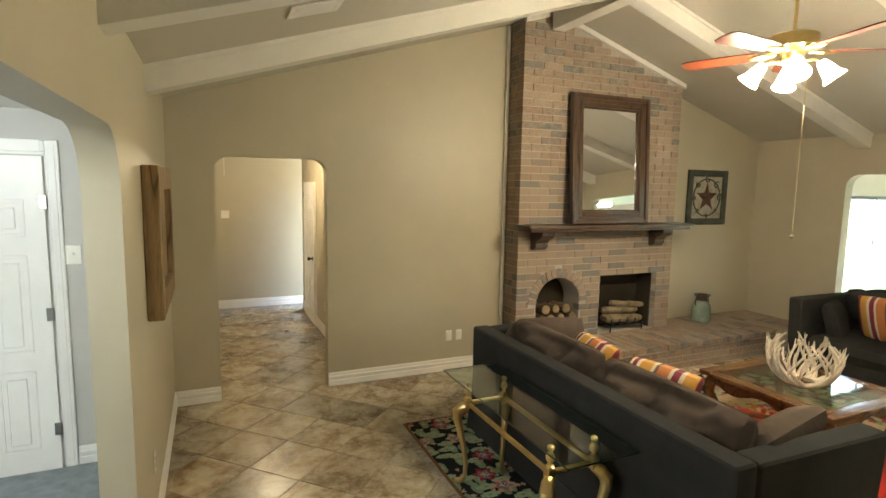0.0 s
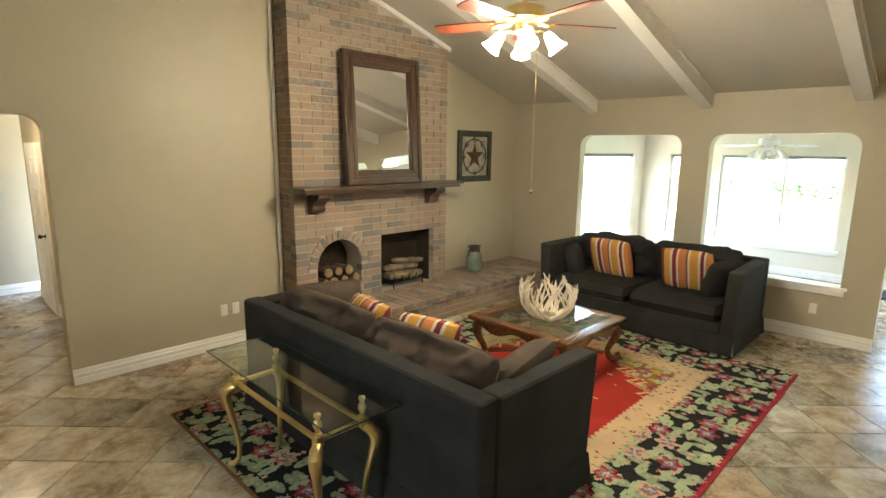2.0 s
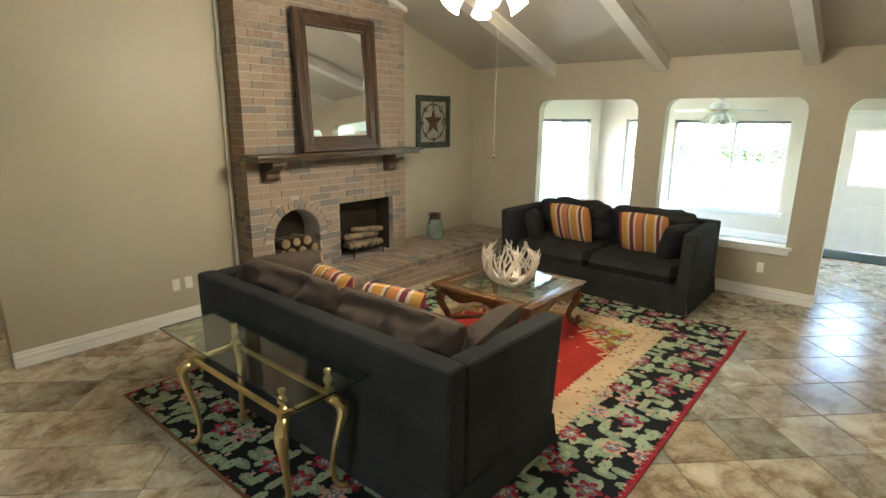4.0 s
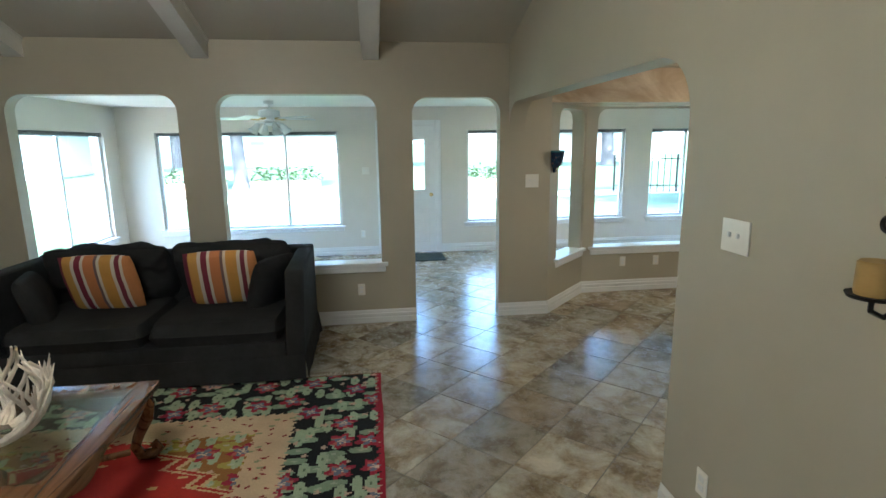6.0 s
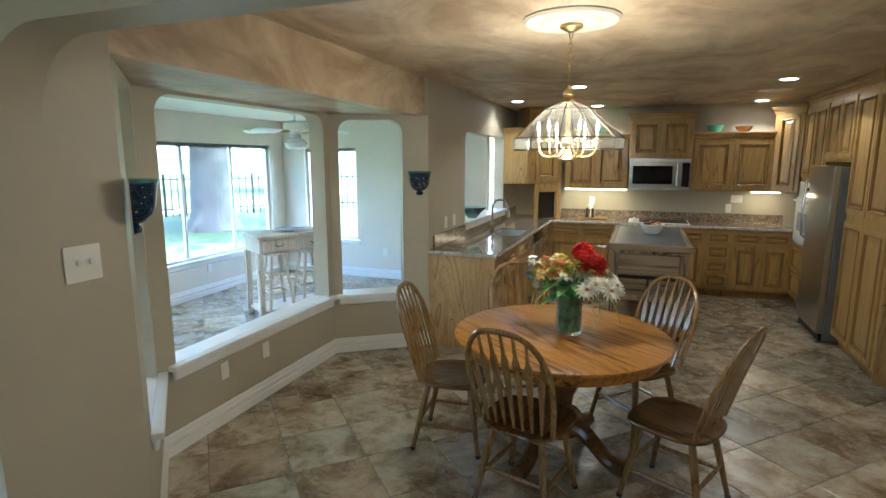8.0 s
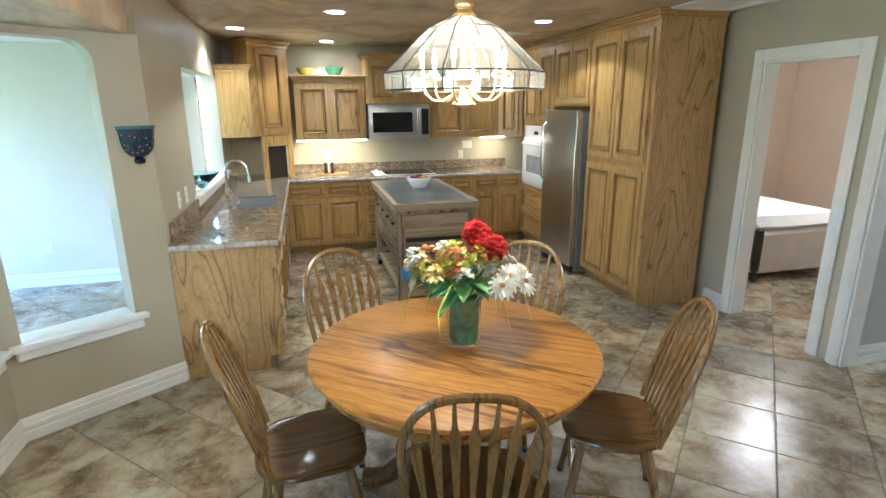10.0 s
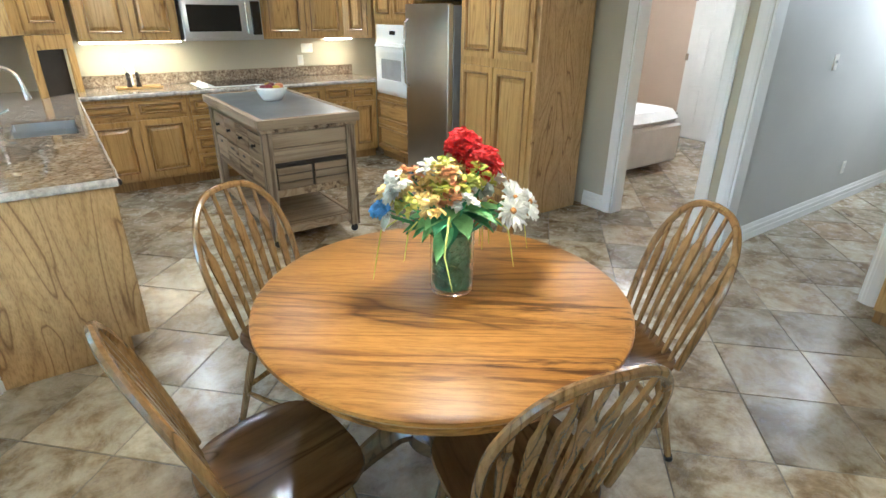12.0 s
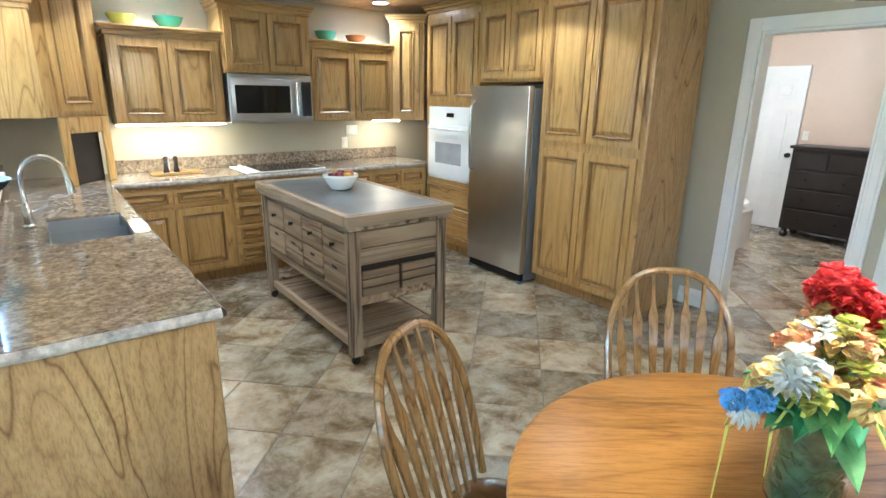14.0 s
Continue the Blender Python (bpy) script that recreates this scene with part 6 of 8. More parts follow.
def leaf(bm, p, d, length, w, droop=0.3):
    d = d.normalized()
    side = d.cross(Vector((0, 0, 1)))
    side = side.normalized() if side.length > 0.01 else Vector((1, 0, 0))
    upv = side.cross(d)
    rows = []
    for f, ww in ((0, 0.1), (0.25, 0.8), (0.5, 1.0), (0.75, 0.7), (1.0, 0.03)):
        c = p + d * length * f - Vector((0, 0, droop * length * f * f))
        rows.append([bm.verts.new(c - side * w * ww / 2 + upv * 0.003), bm.verts.new(c - upv * 0.004), bm.verts.new(c + side * w * ww / 2 + upv * 0.003)])
    for a, b in zip(rows, rows[1:]):
        bm.faces.new((a[0], a[1], b[1], b[0])), bm.faces.new((a[1], a[2], b[2], b[1]))


def stem_to(bm, p):
    tube(bm, [(p.x * 0.12, p.y * 0.12, 0.15), (p.x * 0.5, p.y * 0.5, 0.15 + (p.z - 0.15) * 0.6), p], 0.0025, 5)


def daisy(p, d, r, mat, centre, petals=14):
    rot = d.to_track_quat("Z", "Y").to_matrix()
    bm = bmesh.new()
    stem_to(bm, p)
    st = part("flower", bm, LEAF, vase)
    for layer, (rr, lift) in enumerate(((r, 0.006), (r * 0.75, 0.014))):
        bm = bmesh.new()
        for i in range(petals):
            q = 2 * math.pi * (i + layer * 0.5) / petals
            leaf(bm, p + rot @ Vector((0.2 * rr * math.cos(q), 0.2 * rr * math.sin(q), lift)), rot @ Vector((math.cos(q), math.sin(q), 0.3)), rr * 0.85, rr * 0.34, 0.2)
        part("petals", bm, mat, st)
    bm = bmesh.new()
    bmesh.ops.create_icosphere(bm, subdivisions=2, radius=r * 0.2, matrix=Matrix.Translation(p + d * 0.014))
    part("centre", bm, centre, st)


def ruffle(p, r, mat, count, seed, size=0.018):
    rr = random.Random(seed)
    bm = bmesh.new()
    stem_to(bm, p)
    st = part("flower", bm, LEAF, vase)
    bm = bmesh.new()
    for i in range(count):
        d = Vector((rr.gauss(0, 1), rr.gauss(0, 1), rr.gauss(0.3, 0.8))).normalized()
        c = p + d * r * rr.uniform(0.55, 1.0)
        for k in range(2):
            leaf(bm, c, (d + Vector((rr.uniform(-1, 1), rr.uniform(-1, 1), rr.uniform(-0.6, 0.9)))).normalized(), size * rr.uniform(0.8, 1.3), size * rr.uniform(0.9, 1.3), 0.3)
    part("petals", bm, mat, st)


for p, r, sd in (((-0.05, -0.03, 0.425), 0.036, 1), ((-0.105, -0.02, 0.37), 0.04, 2), ((-0.07, 0.03, 0.385), 0.03, 3)):
    ruffle(Vector(p), r, PETAL["red"], 150, sd, 0.022)
for p, d in (((-0.155, 0.05, 0.275), (-0.5, 0.7, 0.7)), ((-0.20, 0.02, 0.265), (-0.7, 0.4, 0.6)), ((-0.12, 0.09, 0.285), (-0.2, 0.9, 0.6)), ((-0.17, -0.06, 0.30), (-0.6, -0.2, 0.7)), ((-0.185, 0.075, 0.255), (-0.5, 0.8, 0.5)), ((-0.09, 0.12, 0.265), (0.0, 1.0, 0.5))):
    daisy(Vector(p), Vector(d).normalized(), 0.05, PETAL["white"], STAMEN)
for p, d in (((0.17, 0.0, 0.335), (0.8, -0.1, 0.6)), ((0.155, -0.055, 0.245), (0.8, -0.4, 0.2))):
    daisy(Vector(p), Vector(d).normalized(), 0.036, PETAL["white"], STAMEN)
rq = random.Random(21)
for i in range(36):
    q, rad = rq.uniform(-0.7, 3.6), rq.uniform(0.03, 0.15)
    p = Vector((rad * math.cos(q) + 0.035, rad * math.sin(q) * 0.8 - 0.01, rq.uniform(0.30, 0.40) - rad * 0.15))
    ruffle(p, 0.018, PETAL[("yellow", "orange", "white", "lime", "yellow")[i % 5]], 12, 100 + i, 0.022)
for p in ((0.195, -0.03, 0.29), (0.185, -0.07, 0.265)):
    ruffle(Vector(p), 0.016, PETAL["blue"], 90, int(p[0] * 1000), 0.008)
for i in range(34):
    q = rq.uniform(0, 6.28)
    bm = bmesh.new()
    p = Vector((0.03 * math.cos(q), 0.03 * math.sin(q), rq.uniform(0.215, 0.275)))
    leaf(bm, p, Vector((math.cos(q), math.sin(q), rq.uniform(-0.1, 0.7))), rq.uniform(0.08, 0.13), rq.uniform(0.035, 0.055), 0.5)
    part("leaf", bm, LEAF if i % 2 else LEAFL, vase)
for i in range(9):
    q = rq.uniform(0, 6.28)
    L = rq.uniform(0.12, 0.22)
    bm = bmesh.new()
    tube(bm, [(0.03 * math.cos(q), 0.03 * math.sin(q), 0.2), (0.5 * L * math.cos(q), 0.5 * L * math.sin(q), 0.27), (L * math.cos(q), L * math.sin(q), 0.2), (1.15 * L * math.cos(q + 0.1), 1.15 * L * math.sin(q + 0.1), rq.uniform(0.06, 0.13))], [0.003, 0.003, 0.0025, 0.001], 5)
    part("tendril", bm, PETAL["lime"], vase)

# ---- chandelier ----
CX, CY = 5.77, -2.03
chand = thing("chandelier", "brass chandelier with faceted clear glass dome shade, lit", "chandelier", pose(CX, CY, 0))
bm = bmesh.new()
lathe(bm, [(0.25, ZD - 0.001), (0.25, ZD - 0.008), (0.235, ZD - 0.02), (0.16, ZD - 0.014), (0.14, ZD - 0.026), (0.10, ZD - 0.016), (0.06, ZD - 0.03), (0.02, ZD - 0.03)], seg=40)
part("ceiling_medallion", bm, plain("cream_medallion", (0.70, 0.64, 0.52), 0.5, vary=0.05), chand, "cream moulded ceiling medallion")
bm = bmesh.new()
lathe(bm, [(0.06, ZD - 0.031), (0.06, ZD - 0.045), (0.03, ZD - 0.06), (0.008, ZD - 0.07)], seg=20)
part("canopy", bm, BRASS, chand)
zz, k = ZD - 0.07, 0
while zz > 2.145:
    bm = bmesh.new()
    a = Matrix.Rotation(math.pi / 2 * (k % 2), 4, "Z")
    tube(bm, [a @ Vector((0.009 * math.cos(q), 0, 0.015 * math.sin(q))) + Vector((0, 0, zz - 0.012)) for q in (2 * math.pi * j / 10 for j in range(10))], 0.0022, 5, True)
    part("chain_link", bm, BRASS, chand)
    zz -= 0.0235
    k += 1
bm = bmesh.new()
lathe(bm, [(0.004, 2.14), (0.012, 2.13), (0.014, 2.12), (0.032, 2.105), (0.034, 2.09), (0.022, 2.075), (0.03, 2.068), (0.045, 2.055), (0.03, 2.05), (0.012, 2.045), (0.012, 1.90), (0.024, 1.87), (0.035, 1.84), (0.02, 1.81), (0.03, 1.775), (0.045, 1.755), (0.03, 1.745), (0.001, 1.742)], seg=18)
part("stem", bm, BRASS, chand, "turned brass stem")
N = 12
prof = [(0.042, 2.052), (0.128, 2.012), (0.292, 1.862), (0.288, 1.805)]
for i in range(N):
    for (r0, z0), (r1, z1), nm in ((prof[0], prof[1], "upper_pane"), (prof[1], prof[2], "panel"), (prof[2], prof[3], "skirt_pane")):
        bm = bmesh.new()
        a0, a1 = 2 * math.pi * i / N, 2 * math.pi * (i + 1) / N
        quad = [Vector((r * math.cos(a), r * math.sin(a), z)) for r, a, z in ((r0, a0, z0), (r0, a1, z0), (r1, a1, z1), (r1, a0, z1))]
        nrm = (quad[1] - quad[0]).cross(quad[3] - quad[0]).normalized() * 0.002
        c = sum(quad, Vector()) / 4
        quad = [c + (q - c) * 0.985 for q in quad]
        lo, hi = [bm.verts.new(q) for q in quad], [bm.verts.new(q + nrm) for q in quad]
        bm.faces.new(lo), bm.faces.new(hi)
        for j in range(4):
            bm.faces.new((lo[j], lo[(j + 1) % 4], hi[(j + 1) % 4], hi[j]))
        ob = part(nm, bm, LEADED, chand, "bevelled clear glass pane", smooth=0)
        ob.visible_shadow = False
    bm = bmesh.new()
    a = 2 * math.pi * i / N
    tube(bm, [(r * math.cos(a), r * math.sin(a), z) for r, z in prof], 0.0028, 5)
    part("came", bm, CAME, chand)
for r, z in prof[1:]:
    bm = bmesh.new()
    tube(bm, [(r * math.cos(2 * math.pi * i / N), r * math.sin(2 * math.pi * i / N), z) for i in range(N)], 0.0026, 5, True)
    part("came_ring", bm, CAME, chand)
bm = bmesh.new()
lathe(bm, [(0.012, 2.062), (0.046, 2.054), (0.048, 2.048), (0.03, 2.046)], seg=24)
part("crown", bm, BRASS, chand)
for i in range(6):
    q = Matrix.Rotation(2 * math.pi * i / 6, 4, "Z")
    bm = bmesh.new()
    tube(bm, [q @ Vector(p) for p in ((0.025, 0, 1.815), (0.045, 0, 1.785), (0.08, 0, 1.766), (0.118, 0, 1.769), (0.145, 0, 1.792), (0.155, 0, 1.845))], 0.0048, 7)
    lathe(bm, [(0.006, 1.845), (0.024, 1.85), (0.022, 1.856), (0.011, 1.858)], tuple(q @ Vector((0.155, 0, 0))), 12)
    arm_ = part("arm", bm, BRASS, chand, "curved brass arm")
    bm = bmesh.new()
    lathe(bm, [(0.0075, 1.858), (0.0075, 1.90)], tuple(q @ Vector((0.155, 0, 0))), 10)
    part("candle_tube", bm, plain("ivory_tube", (0.75, 0.70, 0.58), 0.5), arm_)
    bm = bmesh.new()
    lathe(bm, [(0.005, 1.90), (0.0085, 1.912), (0.009, 1.922), (0.005, 1.942), (0.0015, 1.957)], tuple(q @ Vector((0.155, 0, 0))), 10)
    part("flame_bulb", bm, BULB, arm_, "lit flame bulb")

# ---- talavera wall pots ----
def pot_material():
    m, n, l, b = material("talavera_glaze")
    v = texture_coords(n, l)
    t = n.new("ShaderNodeTexVoronoi")
    t.inputs["Scale"].default_value = 38
    l.new(v, t.inputs["Vector"])
    c = ramp(n, l, t.outputs["Distance"], [(0.0, (0.38, 0.06, 0.03)), (0.14, (0.40, 0.26, 0.07)), (0.19, (0.22, 0.24, 0.20)), (0.24, (0.012, 0.02, 0.07)), (0.45, (0.01, 0.015, 0.04)), (0.55, (0.02, 0.07, 0.11)), (0.7, (0.01, 0.015, 0.04)), (1.0, (0.01, 0.01, 0.02))])
    l.new(c, b.inputs["Base Color"])
    b.inputs["Roughness"].default_value = 0.15
    return m


TALAVERA = pot_material()
for at, rz in (((XW + 0.012, -0.605, 1.50), 90 + 43), ((XW + 0.03, -3.555, 1.47), 0)):
    d = Vector((-0.6, -0.75)) if rz else Vector((-0.6, 0.75))
    top = thing("wall_pot", "hand-painted blue and orange ceramic wall pot", "wall pot", Matrix.Translation((at[0] - 0.0, at[1], at[2])))
    bm = bmesh.new()
    lathe(bm, [(0.015, -0.04), (0.03, -0.032), (0.034, -0.014), (0.022, 0.0), (0.05, 0.01), (0.078, 0.04), (0.091, 0.08), (0.095, 0.12), (0.1, 0.15), (0.104, 0.165), (0.104, 0.175), (0.09, 0.175), (0.075, 0.13)], seg=20)
    nd = Vector((d.x, d.y, 0)).normalized()
    geom = bm.verts[:] + bm.edges[:] + bm.faces[:]
    bmesh.ops.bisect_plane(bm, geom=geom, plane_co=nd * 0.002, plane_no=-nd, clear_outer=True)
    part("pot", bm, TALAVERA, top)
    bm = bmesh.new()
    lathe(bm, [(0.098, 0.160), (0.106, 0.165), (0.107, 0.178), (0.098, 0.180)], seg=20)
    geom = bm.verts[:] + bm.edges[:] + bm.faces[:]
    bmesh.ops.bisect_plane(bm, geom=geom, plane_co=nd * 0.002, plane_no=-nd, clear_outer=True)
    part("rim", bm, plain("turquoise_rim", (0.06, 0.19, 0.19), 0.15, vary=0.3, scale=30), top, "turquoise glazed rim")

# ---- kitchen ----
def granite_material():
    m, n, l, b = material("speckled_granite")
    v = texture_coords(n, l)
    a = noise_tex(n, l, v, 42, 6, 0.75)
    c = ramp(n, l, a, [(0.30, (0.035, 0.028, 0.024)), (0.42, (0.17, 0.125, 0.085)), (0.52, (0.30, 0.24, 0.175)), (0.64, (0.45, 0.39, 0.31)), (0.75, (0.22, 0.2, 0.19))])
    d = noise_tex(n, l, v, 9, 5, 0.7)
    s = ramp(n, l, d, [(0.35, (0.6, 0.58, 0.56)), (0.6, (1.05, 1.02, 1.0))])
    l.new(mixed(n, l, c, s, 1.0, "MULTIPLY"), b.inputs["Base Color"])
    b.inputs["Roughness"].default_value = 0.09
    return m


GRANITE = granite_material()
GRANITE_EDGE = plain("chiselled_granite_edge", (0.50, 0.45, 0.39), 0.5, vary=0.45, scale=28, bumpy=1.0, bscale=60)
XK = XW - 0.04                                   # kitchen face of the pass-through wall


def cab_face(bm, x0, x1, z0, z1, y=0.0, fr=0.055, arched=False):
    """Raised-panel front: frame, inner moulding and bevelled field; it looks to -y."""
    rect_ = lambda k: [(x0 + k, z0 + k), (x1 - k, z0 + k), (x1 - k, z1 - k), (x0 + k, z1 - k)]
    plate(bm, rect_(0.0), [rect_(fr)], lambda u, v, w: (u, y - 0.001 - w, v), 0.019)


def cab_field(bm, x0, x1, z0, z1, y=0.0, fr=0.055):
    """Moulding and bevelled field inside a front's frame."""
    e = min(0.03, (x1 - x0 - 2 * fr) / 5, (z1 - z0 - 2 * fr) / 5)
    steps(bm, x0, x1, z0, z1, y, ((fr + 0.0165, -0.003), (fr + 0.018, -0.003), (fr + 0.018 + e, -0.018)), True)


def cab_moulding(bm, x0, x1, z0, z1, y=0.0, fr=0.055):
    """Proud moulding and quirk between a front's frame and its field."""
    steps(bm, x0, x1, z0, z1, y, ((fr - 0.004, -0.021), (fr - 0.002, -0.029), (fr + 0.004, -0.031), (fr + 0.012, -0.024), (fr + 0.0165, -0.003)), False)


def steps(bm, x0, x1, z0, z1, y, rings, close):
    """Rectangular rings of (inset, depth), joined and closed in the middle."""
    prev = None
    for k, yy in rings:
        cur = [bm.verts.new((a, y + yy, b)) for a, b in ((x0 + k, z0 + k), (x1 - k, z0 + k), (x1 - k, z1 - k), (x0 + k, z1 - k))]
        if prev:
            for i in range(4):
                bm.faces.new((prev[i], prev[(i + 1) % 4], cur[(i + 1) % 4], cur[i]))
        prev = cur
    if close:
        bm.faces.new(prev)


def cabinet(name, label, m, w, d, z0, z1, fronts, crown=False, toe=False, group="oak kitchen cabinets", body_top=None):
    """Oak cabinet; its face looks to -y from y = 0, x from 0 to w. fronts: (kind, x0, x1, z0, z1)."""
    top = thing(name, label, "cabinet", m, group)
    bm = bmesh.new()
    box(bm, 0.0005, w - 0.0005, 0.0, d, z0 + (0.1 if toe else 0), body_top or z1, 0.002)
    part("body", bm, OAK, top)
    if body_top:
        bm = bmesh.new()
        box(bm, 0.0005, w - 0.0005, 0.0, 0.02, body_top + 0.0005, z1, 0.001)
        part("front_rail", bm, OAK_X, top)
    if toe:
        # The recess shade of the toe kick is put into its darker oak.
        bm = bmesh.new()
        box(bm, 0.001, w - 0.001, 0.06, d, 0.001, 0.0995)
        part("toe_kick", bm, OAK_DARK_SHADE, top, "recessed toe kick, its shade put into the dark oak")
    for kind, a, b, c, e in fronts:
        bm = bmesh.new()
        fw = 0.055 if kind == "door" else 0.032
        cab_face(bm, a, b, c, e, 0.0, fw)
        front = part(kind, bm, OAK if kind == "door" else OAK_X, top, "raised-panel oak " + ("door" if kind == "door" else "drawer front"), smooth=0)
        bm = bmesh.new()
        cab_field(bm, a, b, c, e, 0.0, fw)
        part("raised_panel", bm, OAK if kind == "door" else OAK_X, front, smooth=0)
        # Darker oak here carries the glaze and the shadow line round the panel.
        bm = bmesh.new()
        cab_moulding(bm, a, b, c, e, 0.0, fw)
        part("panel_moulding", bm, OAK_DARK_SHADE, front, "glazed panel moulding with its shadow line painted darker", smooth=0)
    if crown:
        bm = bmesh.new()
        for k, (o, a, b) in enumerate(((0.012, -0.02, 0.015), (0.03, 0.0155, 0.04), (0.045, 0.0405, 0.06))):
            box(bm, -o if crown != "flush" else 0.001, w + o if crown != "flush" else w - 0.001, -o, d, z1 + a, z1 + b, 0.004)
        part("crown", bm, OAK_X, top, "stepped oak crown moulding")
    return top


def pair(w, z0, z1, n=2, g=0.012):
    k = (w - 0.04) / n
    return [("door", 0.02 + k * i + g / 2, 0.02 + k * (i + 1) - g / 2, z0, z1) for i in range(n)]


def base_fronts(w, n=2):
    k = (w - 0.04) / n
    fr = []
    for i in range(n):
        fr.append(("drawer", 0.02 + k * i + 0.006, 0.02 + k * (i + 1) - 0.006, 0.70, 0.85))
        fr.append(("door", 0.02 + k * i + 0.006, 0.02 + k * (i + 1) - 0.006, 0.13, 0.675))
    return fr


def drawer_stack(w):
    return [("drawer", 0.02, w - 0.02, a, b) for a, b in ((0.70, 0.85), (0.50, 0.675), (0.32, 0.475), (0.13, 0.295))]


BC = "oak base cabinet with raised-panel doors under the granite worktop"
# sink run, facing -x
FX, YE = 6.60, -3.625
y = YE
for w, fr in ((0.46, drawer_stack(0.46)), (0.46, base_fronts(0.46, 1)), (0.92, base_fronts(0.92, 2))):
    cabinet("base_cabinet", BC, pose(FX, y, 0, 0, 0, -90), w, XK - FX - 0.002, 0, 0.878, fr, toe=True, body_top=0.72 if w > 0.9 else None)
    y -= w
dw = thing("dishwasher", "black and steel dishwasher built in under the worktop", "dishwasher", pose(FX, y, 0, 0, 0, -90))
bm = bmesh.new()
box(bm, 0.003, 0.597, 0.0, 0.55, 0.1, 0.876, 0.004)
part("body", bm, IRON, dw)
bm = bmesh.new()
box(bm, 0.005, 0.595, -0.025, -0.001, 0.12, 0.73, 0.006, 2)
part("door", bm, STEEL, dw, "stainless door")
bm = bmesh.new()
box(bm, 0.005, 0.595, -0.03, -0.001, 0.74, 0.87, 0.006, 2)
part("control_panel", bm, BLACKGLASS, dw)
bm = bmesh.new()
bar(bm, (0.06, -0.055, 0.70), (0.54, -0.055, 0.70), 0.01)
bar(bm, (0.08, -0.055, 0.70), (0.08, -0.025, 0.70), 0.007)
bar(bm, (0.52, -0.055, 0.70), (0.52, -0.025, 0.70), 0.007)
part("handle", bm, CHROME, dw)
y -= 0.60
cabinet("base_cabinet", BC, pose(FX, y, 0, 0, 0, -90), abs(-6.56 - y), XK - FX - 0.002, 0, 0.878, drawer_stack(abs(-6.56 - y)), toe=True)
end = thing("end_panel", "wavy-grained light oak end panel of the sink counter", "panel", pose(0, 0, 0))
OAK_FIG = wood("figured_oak_veneer", (0.20, 0.105, 0.034), (0.42, 0.265, 0.105), (0.50, 0.33, 0.145), "Z", 0.4, 6.0, 1.15, 0.12, 0.0, 0.2)
bm = bmesh.new()
side = [(FX + 0.075, 0.001), (XK - 0.001, 0.001), (XK - 0.001, 0.878), (FX - 0.022, 0.878), (FX - 0.022, 0.10), (FX + 0.075, 0.10)]
lo_, hi_ = [[bm.verts.new((u, YE + dy, v)) for u, v in side] for dy in (0.0005, 0.018)]
bm.faces.new(lo_), bm.faces.new(list(reversed(hi_)))
for i in range(6):
    bm.faces.new((lo_[i], hi_[i], hi_[(i + 1) % 6], lo_[(i + 1) % 6]))
bmesh.ops.recalc_face_normals(bm, faces=bm.faces)
part("veneer", bm, OAK_FIG, end, smooth=0)
bm = bmesh.new()
box(bm, FX - 0.0265, FX - 0.0225, YE + 0.0005, YE + 0.019, 0.10, 0.878, 0.001)
part("edge_strip", bm, OAK_DARK_SHADE, end, "darker oak edge strip")
# back run, facing +y
BY = -6.56
xs = 6.598
for w, fr in ((0.92, base_fronts(0.92, 2)), (0.30, drawer_stack(0.30)), (0.80, base_fronts(0.80, 2)), (0.30, drawer_stack(0.30)), (0.66, base_fronts(0.66, 2))):
    cabinet("base_cabinet", BC, pose(xs, BY, 0, 0, 0, 180), w, BY - YK - 0.002, 0, 0.878, fr, toe=True)
    xs -= w

# worktop: one L of granite with the sink cut out
SX0, SX1, SY0, SY1 = 6.63, 6.98, -5.42, -4.80
worktop = thing("granite_worktop", "brown speckled granite worktop with chiselled edge", "countertop")
bm = bmesh.new()
outline = [(6.555, -3.59), (XK - 0.002, -3.59), (XK - 0.002, YK + 0.002), (3.62, YK + 0.002), (3.62, -6.525), (6.555, -6.525)]
plate(bm, outline, [[(SX0, SY0), (SX1, SY0), (SX1, SY1), (SX0, SY1)]], lambda u, v, w: (u, v, 0.8795 + w), 0.0405)
part("slab", bm, GRANITE, worktop)
bm = bmesh.new()
for (ax, ay), (bx, by), (ox, oy) in (((6.555, -3.588), (XK - 0.002, -3.588), (0, 1)), ((6.553, -3.588), (6.553, -6.52), (-1, 0)), ((6.55, -6.523), (3.63, -6.523), (0, 1))):
    L = math.hypot(bx - ax, by - ay)
    k = int(L / 0.035)
    prev = None
    for i in range(k + 1):
        f = i / k
        px, py = ax + (bx - ax) * f, ay + (by - ay) * f
        col = []
        for z, o in ((0.8805, 0.002), (0.888, 0.010), (0.90, 0.013), (0.911, 0.010), (0.9185, 0.002)):
            o2 = o + 0.006 * noise.noise((px * 21, py * 21, z * 60))
            col.append(bm.verts.new((px + ox * o2, py + oy * o2, z)))
        if prev:
            for j in range(4):
                bm.faces.new((prev[j], col[j], col[j + 1], prev[j + 1]))
        prev = col
part("edge", bm, GRANITE_EDGE, worktop, "rough chiselled pale edge")
for x0, x1, y0, y1, z1 in ((XK - 0.022, XK - 0.001, -7.14, -3.70, 1.045), (3.62, 6.5, YK + 0.001, YK + 0.022, 1.03)):
    bm = bmesh.new()
    box(bm, x0, x1, y0, y1, 0.9205, z1, 0.003)
    part("backsplash", bm, GRANITE, worktop)
ledge = sill("sill_pass_through", (XK, -4.67), (XK, -6.40), 1.05, 0.16)

